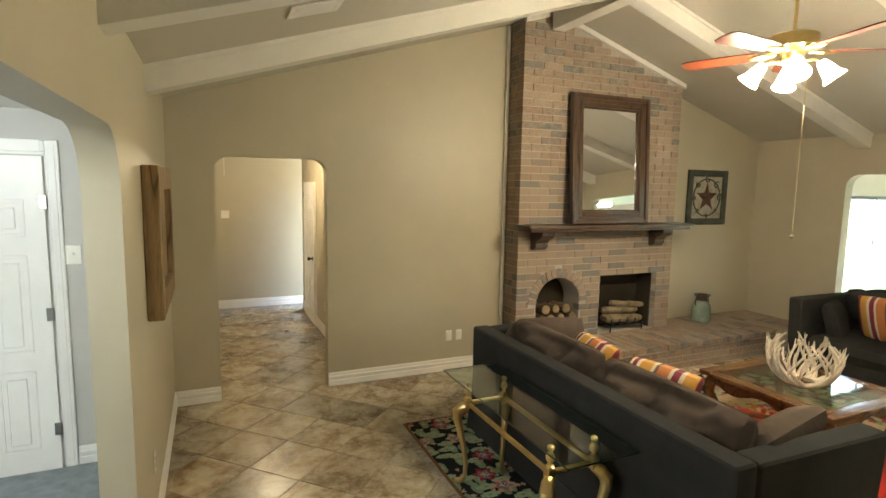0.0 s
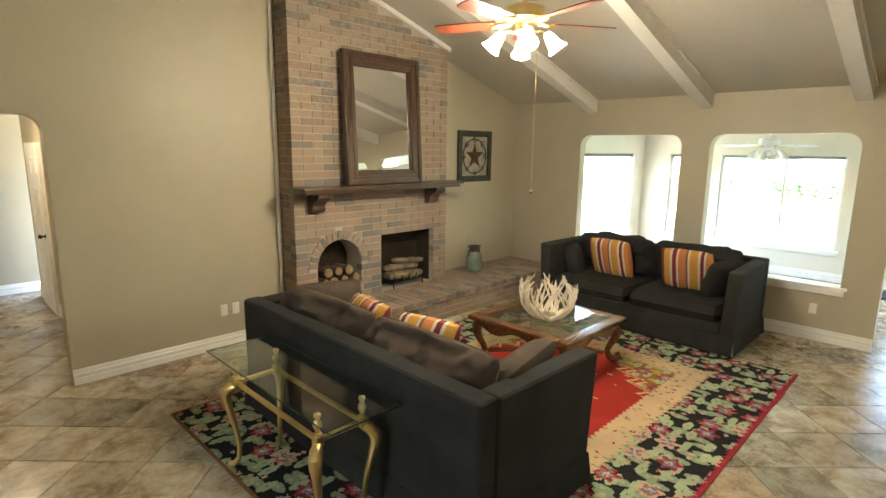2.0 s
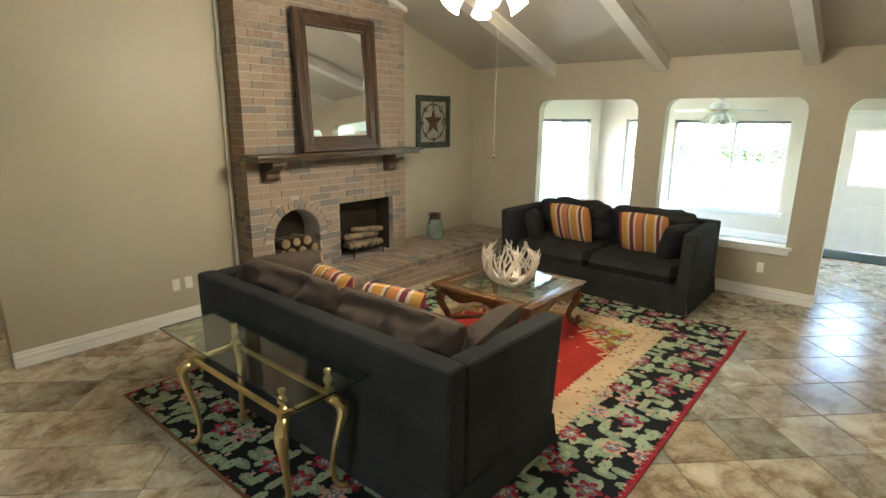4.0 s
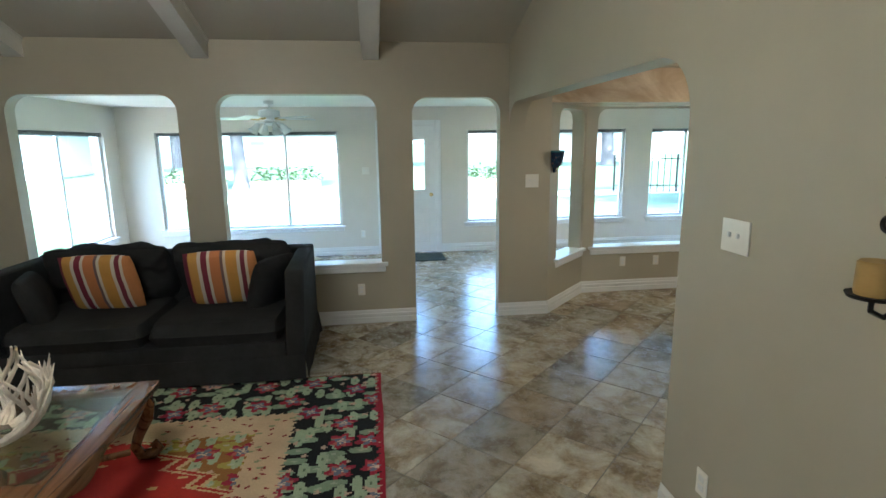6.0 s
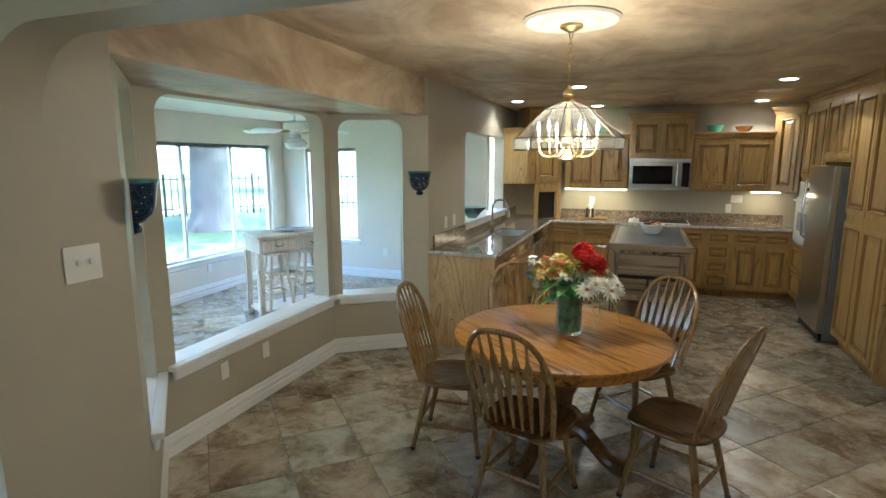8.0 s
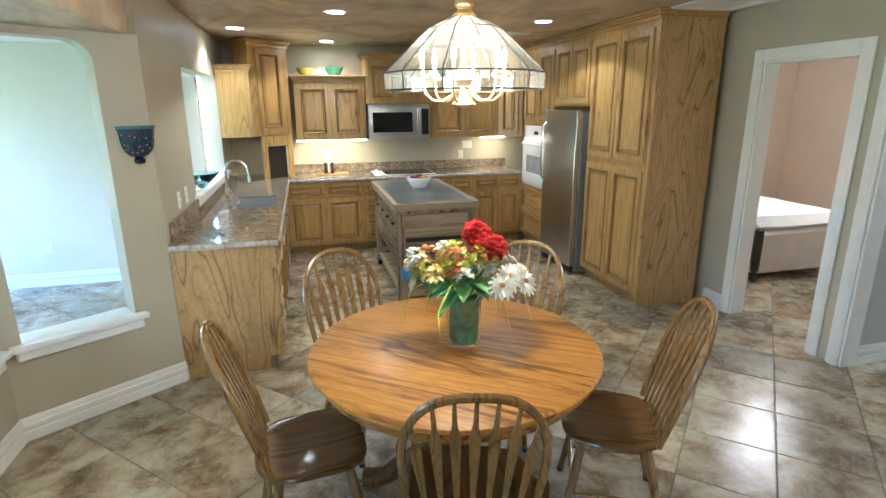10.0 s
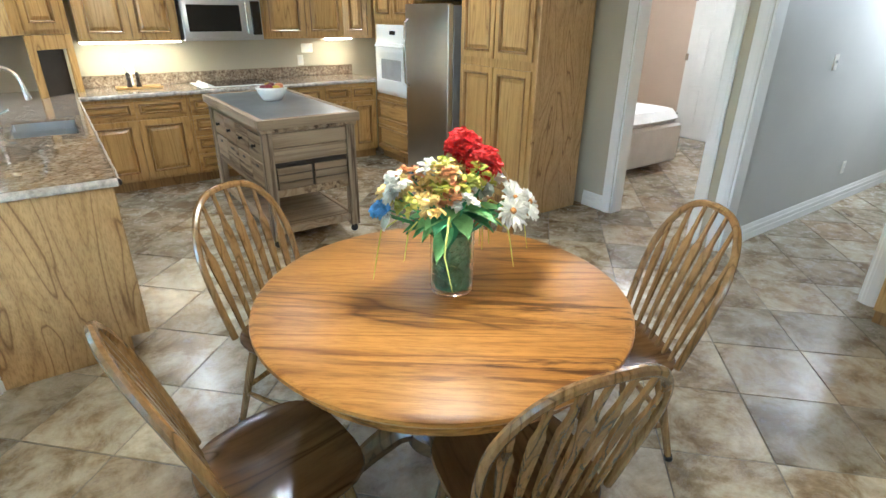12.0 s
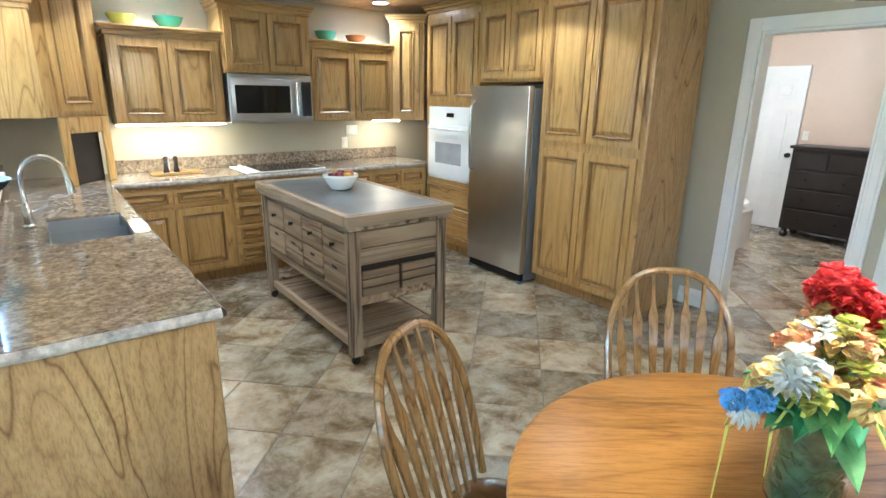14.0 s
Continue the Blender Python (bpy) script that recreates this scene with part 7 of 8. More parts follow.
sink = thing("kitchen_sink", "double-bowl stainless steel undermount sink", "sink")
ymid = (SY0 + SY1) / 2
for a, b in ((SY0 + 0.004, ymid - 0.008), (ymid + 0.008, SY1 - 0.004)):
    bm = bmesh.new()
    vs = [(SX0 + 0.004, a), (SX1 - 0.004, a), (SX1 - 0.004, b), (SX0 + 0.004, b)]
    tp = [bm.verts.new((x, yy, 0.905)) for x, yy in vs]
    bt = [bm.verts.new((x * 0.94 + (SX0 + SX1) / 2 * 0.06, yy * 0.94 + (a + b) / 2 * 0.06, 0.74)) for x, yy in vs]
    tp2 = [bm.verts.new((x + (0.003 if x > 6.84 else -0.003), yy + (0.003 if yy > (a + b) / 2 else -0.003), 0.905)) for x, yy in vs]
    bt2 = [bm.verts.new((x * 0.94 + (SX0 + SX1) / 2 * 0.06, yy * 0.94 + (a + b) / 2 * 0.06, 0.735)) for x, yy in vs]
    for i in range(4):
        j = (i + 1) % 4
        bm.faces.new((tp[i], tp[j], bt[j], bt[i])), bm.faces.new((tp2[i], bt2[i], bt2[j], tp2[j])), bm.faces.new((tp[i], tp2[i], tp2[j], tp[j]))
    bm.faces.new(bt), bm.faces.new(list(reversed(bt2)))
    part("basin", bm, STEEL, sink)
faucet = thing("kitchen_faucet", "brushed nickel gooseneck pull-down faucet", "faucet", pose(7.05, -5.24, 0.9205))
bm = bmesh.new()
lathe(bm, [(0.03, 0.0), (0.03, 0.01), (0.022, 0.02), (0.02, 0.11), (0.013, 0.13)], seg=16)
part("base", bm, CHROME, faucet)
bm = bmesh.new()
tube(bm, [(0, 0, 0.12), (0, 0, 0.24)] + [(-0.095 + 0.095 * math.cos(q), 0, 0.26 + 0.1 * math.sin(q)) for q in (math.pi * k / 10 for k in range(10))] + [(-0.195, 0, 0.235)], 0.012, 10)
part("spout", bm, CHROME, faucet)
bm = bmesh.new()
bar(bm, (-0.194, 0, 0.24), (-0.205, 0, 0.16), 0.014, 0.021, 12)
part("spray_head", bm, CHROME, faucet)
bm = bmesh.new()
tube(bm, [(-0.015, 0.0, 0.075), (-0.05, 0.02, 0.09), (-0.09, 0.03, 0.115)], [0.011, 0.008, 0.006], 8)
part("lever", bm, CHROME, faucet)

# wall cabinets
UC = "oak wall cabinet with raised-panel doors above the worktop"
UY = -6.84
cabinet("wall_cabinet", UC, pose(6.42, UY, 0, 0, 0, 180), 0.84, UY - YK - 0.002, 1.35, 2.04, pair(0.84, 1.37, 2.0), True)
cabinet("wall_cabinet", UC, pose(4.78, UY, 0, 0, 0, 180), 0.95, UY - YK - 0.002, 1.35, 2.04, pair(0.95, 1.37, 2.0), True)
cabinet("wall_cabinet", "taller oak wall cabinet above the microwave", pose(5.575, UY + 0.04, 0, 0, 0, 180), 0.79, UY - YK + 0.038, 1.77, 2.30, pair(0.79, 1.79, 2.27), True)
diag = math.degrees(math.atan2(-6.84 + 6.50, 6.47 - 6.87))
L = math.hypot(0.40, 0.34)
cabinet("corner_cabinet", "tall diagonal oak corner cabinet with one narrow door", pose(6.87, -6.50, 0, 0, 0, diag), L, 0.25, 1.42, 2.40, [("door", 0.09, L - 0.09, 1.46, 2.36)], True)
cabinet("wall_cabinet", "short oak wall cabinet with plain side panel", pose(6.87, -6.38, 0, 0, 0, -90), 0.115, XK - 6.87 - 0.002, 1.42, 2.12, [], True)
garage = thing("appliance_garage", "open oak appliance garage in the worktop corner", "cabinet", pose(6.80, -6.56, 0, 0, 0, diag))
for a, b, c, d, e, f in ((0.0, 0.07, 0.0, 0.02, 0.921, 1.418), (0.36, 0.43, 0.0, 0.02, 0.921, 1.418), (0.07, 0.36, 0.0, 0.02, 1.30, 1.418)):
    bm = bmesh.new()
    box(bm, a + 0.0005, b - 0.0005, c, d, e, f, 0.002)
    part("face_frame", bm, OAK, garage)
# Flat black sheet stands in for the shade inside the garage.
bm = bmesh.new()
box(bm, 0.071, 0.359, 0.05, 0.06, 0.921, 1.30)
part("recess_shade", bm, BLACKWOOD, garage, "black sheet for the shaded inside")
cabinet("corner_cabinet", "narrow oak corner cabinet beside the wall oven", pose(3.878, UY, 0, 0, 0, 135), 0.36, 0.15, 1.35, 2.33, [("door", 0.05, 0.31, 1.38, 2.29)], True)

micro = thing("microwave", "stainless over-the-range microwave with black glass door", "microwave", pose(5.56, UY + 0.07, 1.345, 0, 0, 180))
bm = bmesh.new()
box(bm, 0, 0.765, 0, 0.38, 0.0, 0.42, 0.004)
part("body", bm, STEEL, micro)
bm = bmesh.new()
box(bm, 0.015, 0.645, -0.018, -0.001, 0.03, 0.385, 0.008, 2)
part("door", bm, STEEL, micro)
bm = bmesh.new()
box(bm, 0.05, 0.545, -0.022, -0.0185, 0.085, 0.325, 0.006)
part("window", bm, BLACKGLASS, micro, "black glass window")
bm = bmesh.new()
box(bm, 0.66, 0.752, -0.016, -0.001, 0.05, 0.365, 0.004)
part("control_panel", bm, BLACKGLASS, micro)
bm = bmesh.new()
bar(bm, (0.60, -0.05, 0.07), (0.60, -0.05, 0.35), 0.011)
bar(bm, (0.60, -0.05, 0.09), (0.60, -0.018, 0.09), 0.008)
bar(bm, (0.60, -0.05, 0.33), (0.60, -0.018, 0.33), 0.008)
part("handle", bm, CHROME, micro)

cook = thing("cooktop", "white-framed black glass electric cooktop", "cooktop", pose(5.15, -6.83, 0.9205))
bm = bmesh.new()
box(bm, -0.38, 0.38, -0.25, 0.25, 0.0, 0.008, 0.003)
part("rim", bm, WHITE_ENAMEL, cook)
bm = bmesh.new()
box(bm, -0.36, 0.24, -0.23, 0.23, 0.0085, 0.011, 0.002)
part("glass", bm, BLACKGLASS, cook)
for i in range(4):
    bm = bmesh.new()
    lathe(bm, [(0.022, 0.0085), (0.022, 0.014), (0.018, 0.03), (0.001, 0.032)], (0.31, -0.16 + 0.1 * i, 0.0), 14)
    part("knob", bm, WHITE_ENAMEL, cook)
for x, z in ((6.0, 0.86), (3.90, 0.34)):
    tubeth = thing("under_cabinet_light", "lit warm under-cabinet light strip", "lamp", pose(x, -6.95, 1.348))
    bm = bmesh.new()
    box(bm, -z / 2, z / 2, -0.045, 0.045, -0.012, -0.001, 0.003)
    part("housing", bm, WHITE_ENAMEL, tubeth)
    bm = bmesh.new()
    box(bm, -z / 2 + 0.01, z / 2 - 0.01, 0.02, 0.09, -0.016, -0.0125, 0.002)
    part("diffuser", bm, UNDERLIGHT, tubeth, "glowing diffuser")

# fridge, oven and pantry wall, facing +x
PX = 3.60
pan_fr = pair(0.965, 1.27, 2.33) + pair(0.965, 0.12, 1.20)
pantry = cabinet("pantry_cabinet", "tall oak pantry cabinet with four raised-panel doors", pose(PX, -4.94, 0, 0, 0, 90), 0.975, PX - 2.99, 0, 2.405, pan_fr, True, True)
bm = bmesh.new()
box(bm, 0.976, 0.99, 0.001, PX - 3.0, 0.001, 2.404, 0.001)
part("side_panel", bm, OAK_FIG, pantry, "dark-figured oak veneer side panel")
cabinet("wall_cabinet", "oak cabinet above the refrigerator", pose(PX, -5.72, 0, 0, 0, 90), 0.779, PX - 2.99, 1.73, 2.405, pair(0.779, 1.76, 2.33), True)
cabinet("oven_cabinet", "tall oak wall-oven cabinet", pose(PX, -6.56, 0, 0, 0, 90), 0.838, PX - 2.99, 0, 2.405, pair(0.838, 1.55, 2.33) + [("drawer", 0.02, 0.81, 0.44, 0.72), ("drawer", 0.02, 0.81, 0.13, 0.41)], True, True)
fr_ = thing("refrigerator", "tall stainless steel refrigerator with long handle", "refrigerator", pose(PX + 0.10, -5.70, 0, 0, 0, 90))
bm = bmesh.new()
box(bm, 0.01, 0.74, 0.03, 0.66, 0.02, 1.68, 0.006)
part("body", bm, plain("grey_side_enamel", (0.16, 0.165, 0.17), 0.4), fr_)
bm = bmesh.new()
box(bm, 0.01, 0.74, -0.03, 0.028, 0.09, 1.695, 0.014, 3)
part("door", bm, STEEL, fr_)
bm = bmesh.new()
tube(bm, [(0.075, -0.035, 1.56), (0.07, -0.07, 1.53), (0.065, -0.08, 1.25), (0.07, -0.07, 0.97), (0.075, -0.035, 0.94)], 0.013, 8)
part("handle", bm, CHROME, fr_)
bm = bmesh.new()
box(bm, 0.02, 0.73, 0.0, 0.03, 0.015, 0.085, 0.004)
part("grille", bm, IRON, fr_)
for x in (0.04, 0.71):
    bm = bmesh.new()
    box(bm, x - 0.02, x + 0.02, -0.02, 0.03, 0.0, 0.02, 0.003)
    part("foot", bm, plain("blue_grey_foot", (0.12, 0.2, 0.3), 0.5), fr_)
oven = thing("wall_oven", "white built-in wall oven with small window", "oven", pose(PX, -6.50, 0.77, 0, 0, 90))
bm = bmesh.new()
box(bm, 0.02, 0.74, -0.03, -0.001, 0.0, 0.73, 0.006, 2)
part("face", bm, WHITE_ENAMEL, oven)
bm = bmesh.new()
box(bm, 0.04, 0.72, -0.055, -0.031, 0.03, 0.55, 0.01, 2)
part("door", bm, WHITE_ENAMEL, oven)
bm = bmesh.new()
box(bm, 0.17, 0.59, -0.058, -0.0555, 0.17, 0.38, 0.004)
part("window", bm, plain("grey_oven_glass", (0.33, 0.33, 0.33), 0.15), oven, "grey oven glass")
bm = bmesh.new()
tube(bm, [(0.09, -0.057, 0.51), (0.10, -0.09, 0.515), (0.66, -0.09, 0.515), (0.67, -0.057, 0.51)], 0.012, 8)
part("handle", bm, WHITE_ENAMEL, oven)
bm = bmesh.new()
box(bm, 0.32, 0.44, -0.034, -0.0305, 0.63, 0.67, 0.002)
part("display", bm, BLACKGLASS, oven)

# island
IX0, IX1, IY0, IY1 = 4.90, 5.655, -5.965, -4.437
isl = thing("kitchen_island", "weathered grey wood island with zinc top and slatted shelf", "kitchen island", pose((IX0 + IX1) / 2, (IY0 + IY1) / 2, 0))
iw, il = (IX1 - IX0) / 2, (IY1 - IY0) / 2
ZINC = plain("zinc_top", (0.22, 0.235, 0.25), 0.3, 0.6, 0.18, 5)
for x0, x1, y0, y1 in ((-iw, iw, -il, -il + 0.05), (-iw, iw, il - 0.05, il), (-iw, -iw + 0.05, -il + 0.05, il - 0.05), (iw - 0.05, iw, -il + 0.05, il - 0.05)):
    bm = bmesh.new()
    box(bm, x0 + 0.0004, x1 - 0.0004, y0 + 0.0004, y1 - 0.0004, 0.885, 0.95, 0.004)
    part("top_border", bm, GREYWOOD if y1 - y0 > 0.5 else GREYWOOD_X, isl)
bm = bmesh.new()
box(bm, -iw + 0.05, iw - 0.05, -il + 0.05, il - 0.05, 0.90, 0.9475)
part("zinc_inset", bm, ZINC, isl, "dark zinc inset")
bm = bmesh.new()
box(bm, -iw + 0.02, iw - 0.02, -il + 0.02, il - 0.02, 0.855, 0.8845, 0.01, 2)
part("cornice", bm, GREYWOOD, isl)
bm = bmesh.new()
box(bm, -iw + 0.06, iw - 0.06, -il + 0.06, il - 0.06, 0.40, 0.8545, 0.002)
part("carcass", bm, GREYWOOD, isl)
for sx in (-1, 1):
    for sy in (-1, 1):
        bm = bmesh.new()
        xx, yy = sx * (iw - 0.065), sy * (il - 0.065)
        box(bm, xx - 0.035, xx + 0.035, yy - 0.035, yy + 0.035, 0.065, 0.8545, 0.004)
        leg = part("post", bm, GREYWOOD_Z, isl)
        bm = bmesh.new()
        lathe(bm, [(0.026, -0.011), (0.029, -0.006), (0.029, 0.006), (0.026, 0.011)], (xx, yy, 0.03), 14, Matrix.Rotation(radians(90), 4, "X"))
        box(bm, xx - 0.018, xx + 0.018, yy - 0.014, yy + 0.014, 0.05, 0.064)
        part("caster", bm, IRON, leg, "black caster")
for x0, x1, y0, y1 in ((-iw + 0.05, -iw + 0.08, -il + 0.101, il - 0.101), (iw - 0.08, iw - 0.05, -il + 0.101, il - 0.101), (-iw + 0.101, iw - 0.101, -il + 0.05, -il + 0.08), (-iw + 0.101, iw - 0.101, il - 0.08, il - 0.05)):
    for z in (0.10, 0.385):
        bm = bmesh.new()
        box(bm, x0, x1, y0, y1, z, z + 0.055, 0.003)
        part("rail", bm, GREYWOOD, isl)
for i in range(13):
    yy = -il + 0.11 + (2 * il - 0.22) * (i + 0.5) / 13
    bm = bmesh.new()
    box(bm, -iw + 0.081, iw - 0.081, yy - 0.048, yy + 0.048, 0.125, 0.145, 0.003)
    part("shelf_slat", bm, GREYWOOD_X, isl)
for i in range(4):
    yy = -il + 0.11 + (2 * il - 0.22) * (i + 0.5) / 4
    hw = (2 * il - 0.22) / 8 - 0.008
    for z0, z1 in ((0.64, 0.82), (0.45, 0.62)):
        bm = bmesh.new()
        box(bm, iw - 0.06, iw - 0.045, yy - hw, yy + hw, z0, z1, 0.003)
        dr = part("drawer", bm, GREYWOOD, isl)
        bm = bmesh.new()
        if z0 > 0.6:
            lathe(bm, [(0.012, 0.0), (0.008, 0.01), (0.016, 0.022), (0.001, 0.03)], (iw - 0.0445, yy, (z0 + z1) / 2), 10, Matrix.Rotation(radians(90), 4, "Y"))
        else:
            box(bm, iw - 0.0448, iw - 0.042, yy - 0.03, yy + 0.03, z1 - 0.045, z1 - 0.025, 0.001)
        part("pull", bm, IRON, dr)
bm = bmesh.new()
for z0, z1 in ((0.64, 0.74), (0.745, 0.845)):
    box(bm, -iw + 0.101, iw - 0.101, il - 0.06, il - 0.045, z0, z1, 0.003)
part("end_board", bm, GREYWOOD_X, isl)
for i in (-1, 1):
    for z in (0.445, 0.50, 0.555):
        bm = bmesh.new()
        box(bm, i * 0.139 - 0.128, i * 0.139 + 0.128, il - 0.058, il - 0.036, z, z + 0.047, 0.003)
        part("crate_slat", bm, CRATEWOOD, isl, "brown slat of a crate drawer")
# Black sheet on the carcass paints the shade between the crate slats.
bm = bmesh.new()
box(bm, -iw + 0.101, iw - 0.101, il - 0.0598, il - 0.0585, 0.442, 0.635)
part("crate_gap_shade", bm, BLACKWOOD, isl)

fb = thing("fruit_bowl", "white ceramic bowl of mixed fruit on the island", "bowl", pose(5.25, -5.31, 0.951))
bm = bmesh.new()
lathe(bm, [(0.07, 0.0), (0.078, 0.005), (0.11, 0.06), (0.12, 0.085), (0.127, 0.088), (0.127, 0.105), (0.115, 0.105), (0.10, 0.06), (0.06, 0.015), (0.001, 0.012)], seg=28)
part("bowl", bm, WHITE_ENAMEL, fb)
rfz = random.Random(6)
for i, (col, r) in enumerate((((0.11, 0.008, 0.02), 0.035), ((0.16, 0.012, 0.02), 0.034), ((0.62, 0.45, 0.03), 0.035), ((0.60, 0.25, 0.12), 0.036), ((0.12, 0.01, 0.04), 0.03), ((0.58, 0.42, 0.04), 0.033), ((0.12, 0.01, 0.02), 0.03))):
    bm = bmesh.new()
    q = i * 0.95
    lathe(bm, [(0.004, -r * 0.9), (r * 0.7, -r * 0.75), (r, 0.0), (r * 0.8, r * 0.7), (r * 0.2, r * 0.85), (0.003, r * 0.7)], (0.062 * math.cos(q) * (i < 6), 0.062 * math.sin(q) * (i < 6), 0.09 + 0.012 * (i % 2) + (0.02 if i == 6 else 0)), 14)
    part("fruit", bm, plain("fruit_skin", col, 0.35, vary=0.3, scale=20), fb)


def small_bowl(label, at, r, h, col):
    ob = thing("ceramic_bowl", label, "bowl", pose(*at))
    bm = bmesh.new()
    lathe(bm, [(r * 0.5, 0.0), (r * 0.55, 0.006), (r * 0.85, h * 0.55), (r, h), (r * 0.95, h), (r * 0.78, h * 0.55), (0.001, h * 0.15)], seg=24)
    part("bowl", bm, plain("bowl_glaze", col, 0.25, vary=0.1), ob)


small_bowl("yellow-green mixing bowl on top of the cabinets", (6.27, -6.98, 2.101), 0.105, 0.085, (0.42, 0.45, 0.10))
small_bowl("teal mixing bowl on top of the cabinets", (5.93, -6.98, 2.101), 0.115, 0.095, (0.05, 0.33, 0.30))
small_bowl("turquoise mixing bowl on top of the cabinets", (4.53, -6.98, 2.101), 0.105, 0.09, (0.12, 0.42, 0.33))
small_bowl("terracotta bowl on top of the cabinets", (4.2, -6.98, 2.101), 0.105, 0.075, (0.30, 0.12, 0.05))
gbm = thing("glass_bowl", "flared aqua glass bowl on the pass-through ledge", "bowl", pose(7.24, -5.05, 1.0725))
bm = bmesh.new()
lathe(bm, [(0.05, 0.0), (0.055, 0.006), (0.09, 0.05), (0.165, 0.125), (0.168, 0.13), (0.16, 0.128), (0.084, 0.055), (0.001, 0.012)], seg=28)
part("bowl", bm, glass("aqua_glass", (0.55, 0.78, 0.78)), gbm)
tray = thing("wooden_tray", "small wooden tray beside the cooktop", "tray", pose(6.02, -6.9, 0.9208))
bm = bmesh.new()
box(bm, -0.2, 0.2, -0.08, 0.08, 0.0, 0.01, 0.003)
for s in (-1, 1):
    box(bm, -0.2, 0.2, s * 0.075 - 0.005, s * 0.075 + 0.005, 0.01, 0.022, 0.002)
part("board", bm, OAK_X, tray)
for x in (6.10, 6.02):
    mill = thing("pepper_mill", "dark turned wooden pepper mill on the tray", "pepper mill", pose(x, -6.9, 0.9313))
    bm = bmesh.new()
    lathe(bm, [(0.022, 0.0), (0.026, 0.01), (0.018, 0.04), (0.015, 0.07), (0.02, 0.09), (0.013, 0.10), (0.02, 0.115), (0.016, 0.135), (0.004, 0.142)], seg=16)
    part("mill_body", bm, BLACKWOOD, mill)
cnd = thing("white_candle", "white pillar candle holder behind the mills", "candle", pose(6.06, -7.0, 0.9208))
bm = bmesh.new()
lathe(bm, [(0.03, 0.0), (0.03, 0.005), (0.008, 0.015), (0.008, 0.12), (0.035, 0.13), (0.035, 0.2), (0.03, 0.203), (0.001, 0.2)], seg=18)
part("holder", bm, WHITE_ENAMEL, cnd)
wall_plate("wall_outlet", "white double outlet above the granite backsplash", (4.18, YK, 1.23), (0, 1), 2, True, 0.14, 0.10)
wall_plate("wall_outlet", "white outlet above the granite backsplash", (4.27, YK, 1.10), (0, 1), 1, True)
wall_plate("wall_outlet", "white outlet above the granite backsplash", (6.06, YK, 1.16), (0, 1), 1, True)
wall_plate("light_switch", "ivory switch beside the pass-through", (XK, -4.05, 1.13), (-1, 0), 1)
wall_plate("wall_outlet", "ivory outlet beside the pass-through", (XK, -4.3, 1.13), (-1, 0), 1, True)

for x, y in ((6.03, -4.69), (6.90, -5.8), (6.01, -6.72), (4.06, -6.72), (4.2, -4.8)):
    dl = thing("recessed_light", "lit round recessed ceiling light with white trim", "ceiling light", pose(x, y, ZD), "recessed kitchen lights")
    bm = bmesh.new()
    lathe(bm, [(0.095, -0.0005), (0.095, -0.006), (0.075, -0.008), (0.07, -0.0005)], seg=28)
    part("trim_ring", bm, WHITE_ENAMEL, dl)
    bm = bmesh.new()
    lathe(bm, [(0.07, -0.001), (0.069, -0.005), (0.001, -0.0055)], seg=28)
    part("diffuser", bm, DOWNLIGHT, dl, "glowing lamp face")
# attic hatch by the pantry
bm = bmesh.new()
for a, b, c, d in ((3.0, 3.55, -3.93, -3.86), (3.0, 3.55, -3.42, -3.35), (3.0, 3.07, -3.86, -3.42), (3.48, 3.55, -3.86, -3.42)):
    box(bm, a, b, c, d, ZD - 0.016, ZD - 0.001, 0.004)
box(bm, 3.07, 3.48, -3.86, -3.42, ZD - 0.008, ZD - 0.001)
structure("attic_hatch", bm, WHITE, "white trimmed ceiling hatch")

# ---- sunroom furniture ----
bar_t = thing("bar_table", "whitewashed wooden counter-height table with two drawers", "table", pose(8.99, -4.03, 0, 0, 0, -120))
for x0, x1, y0, y1, z0, z1, nm in ((-0.46, 0.46, -0.04, 0.49, 0.905, 0.94, "tabletop"), (-0.43, 0.43, 0.0, 0.43, 0.74, 0.904, "carcass"), (-0.43, 0.43, 0.0, 0.43, 0.07, 0.10, "foot_shelf")):
    bm = bmesh.new()
    box(bm, x0, x1, y0, y1, z0, z1, 0.006)
    part(nm, bm, WHITEWASH, bar_t)
for sx in (-1, 1):
    for y in (0.03, 0.40):
        bm = bmesh.new()
        box(bm, sx * 0.42 - 0.03, sx * 0.42 + 0.03, y - 0.03, y + 0.03, 0.0, 0.7395, 0.005)
        part("leg", bm, WHITEWASH, bar_t)
    bm = bmesh.new()
    box(bm, sx * 0.21 - 0.18, sx * 0.21 + 0.18, -0.016, -0.001, 0.77, 0.88, 0.004)
    dr = part("drawer", bm, WHITEWASH, bar_t)
    bm = bmesh.new()
    tube(bm, [(sx * 0.21 - 0.05, -0.018, 0.835), (sx * 0.21 - 0.03, -0.035, 0.815), (sx * 0.21 + 0.03, -0.035, 0.815), (sx * 0.21 + 0.05, -0.018, 0.835)], 0.005, 6)
    part("pull", bm, IRON, dr)


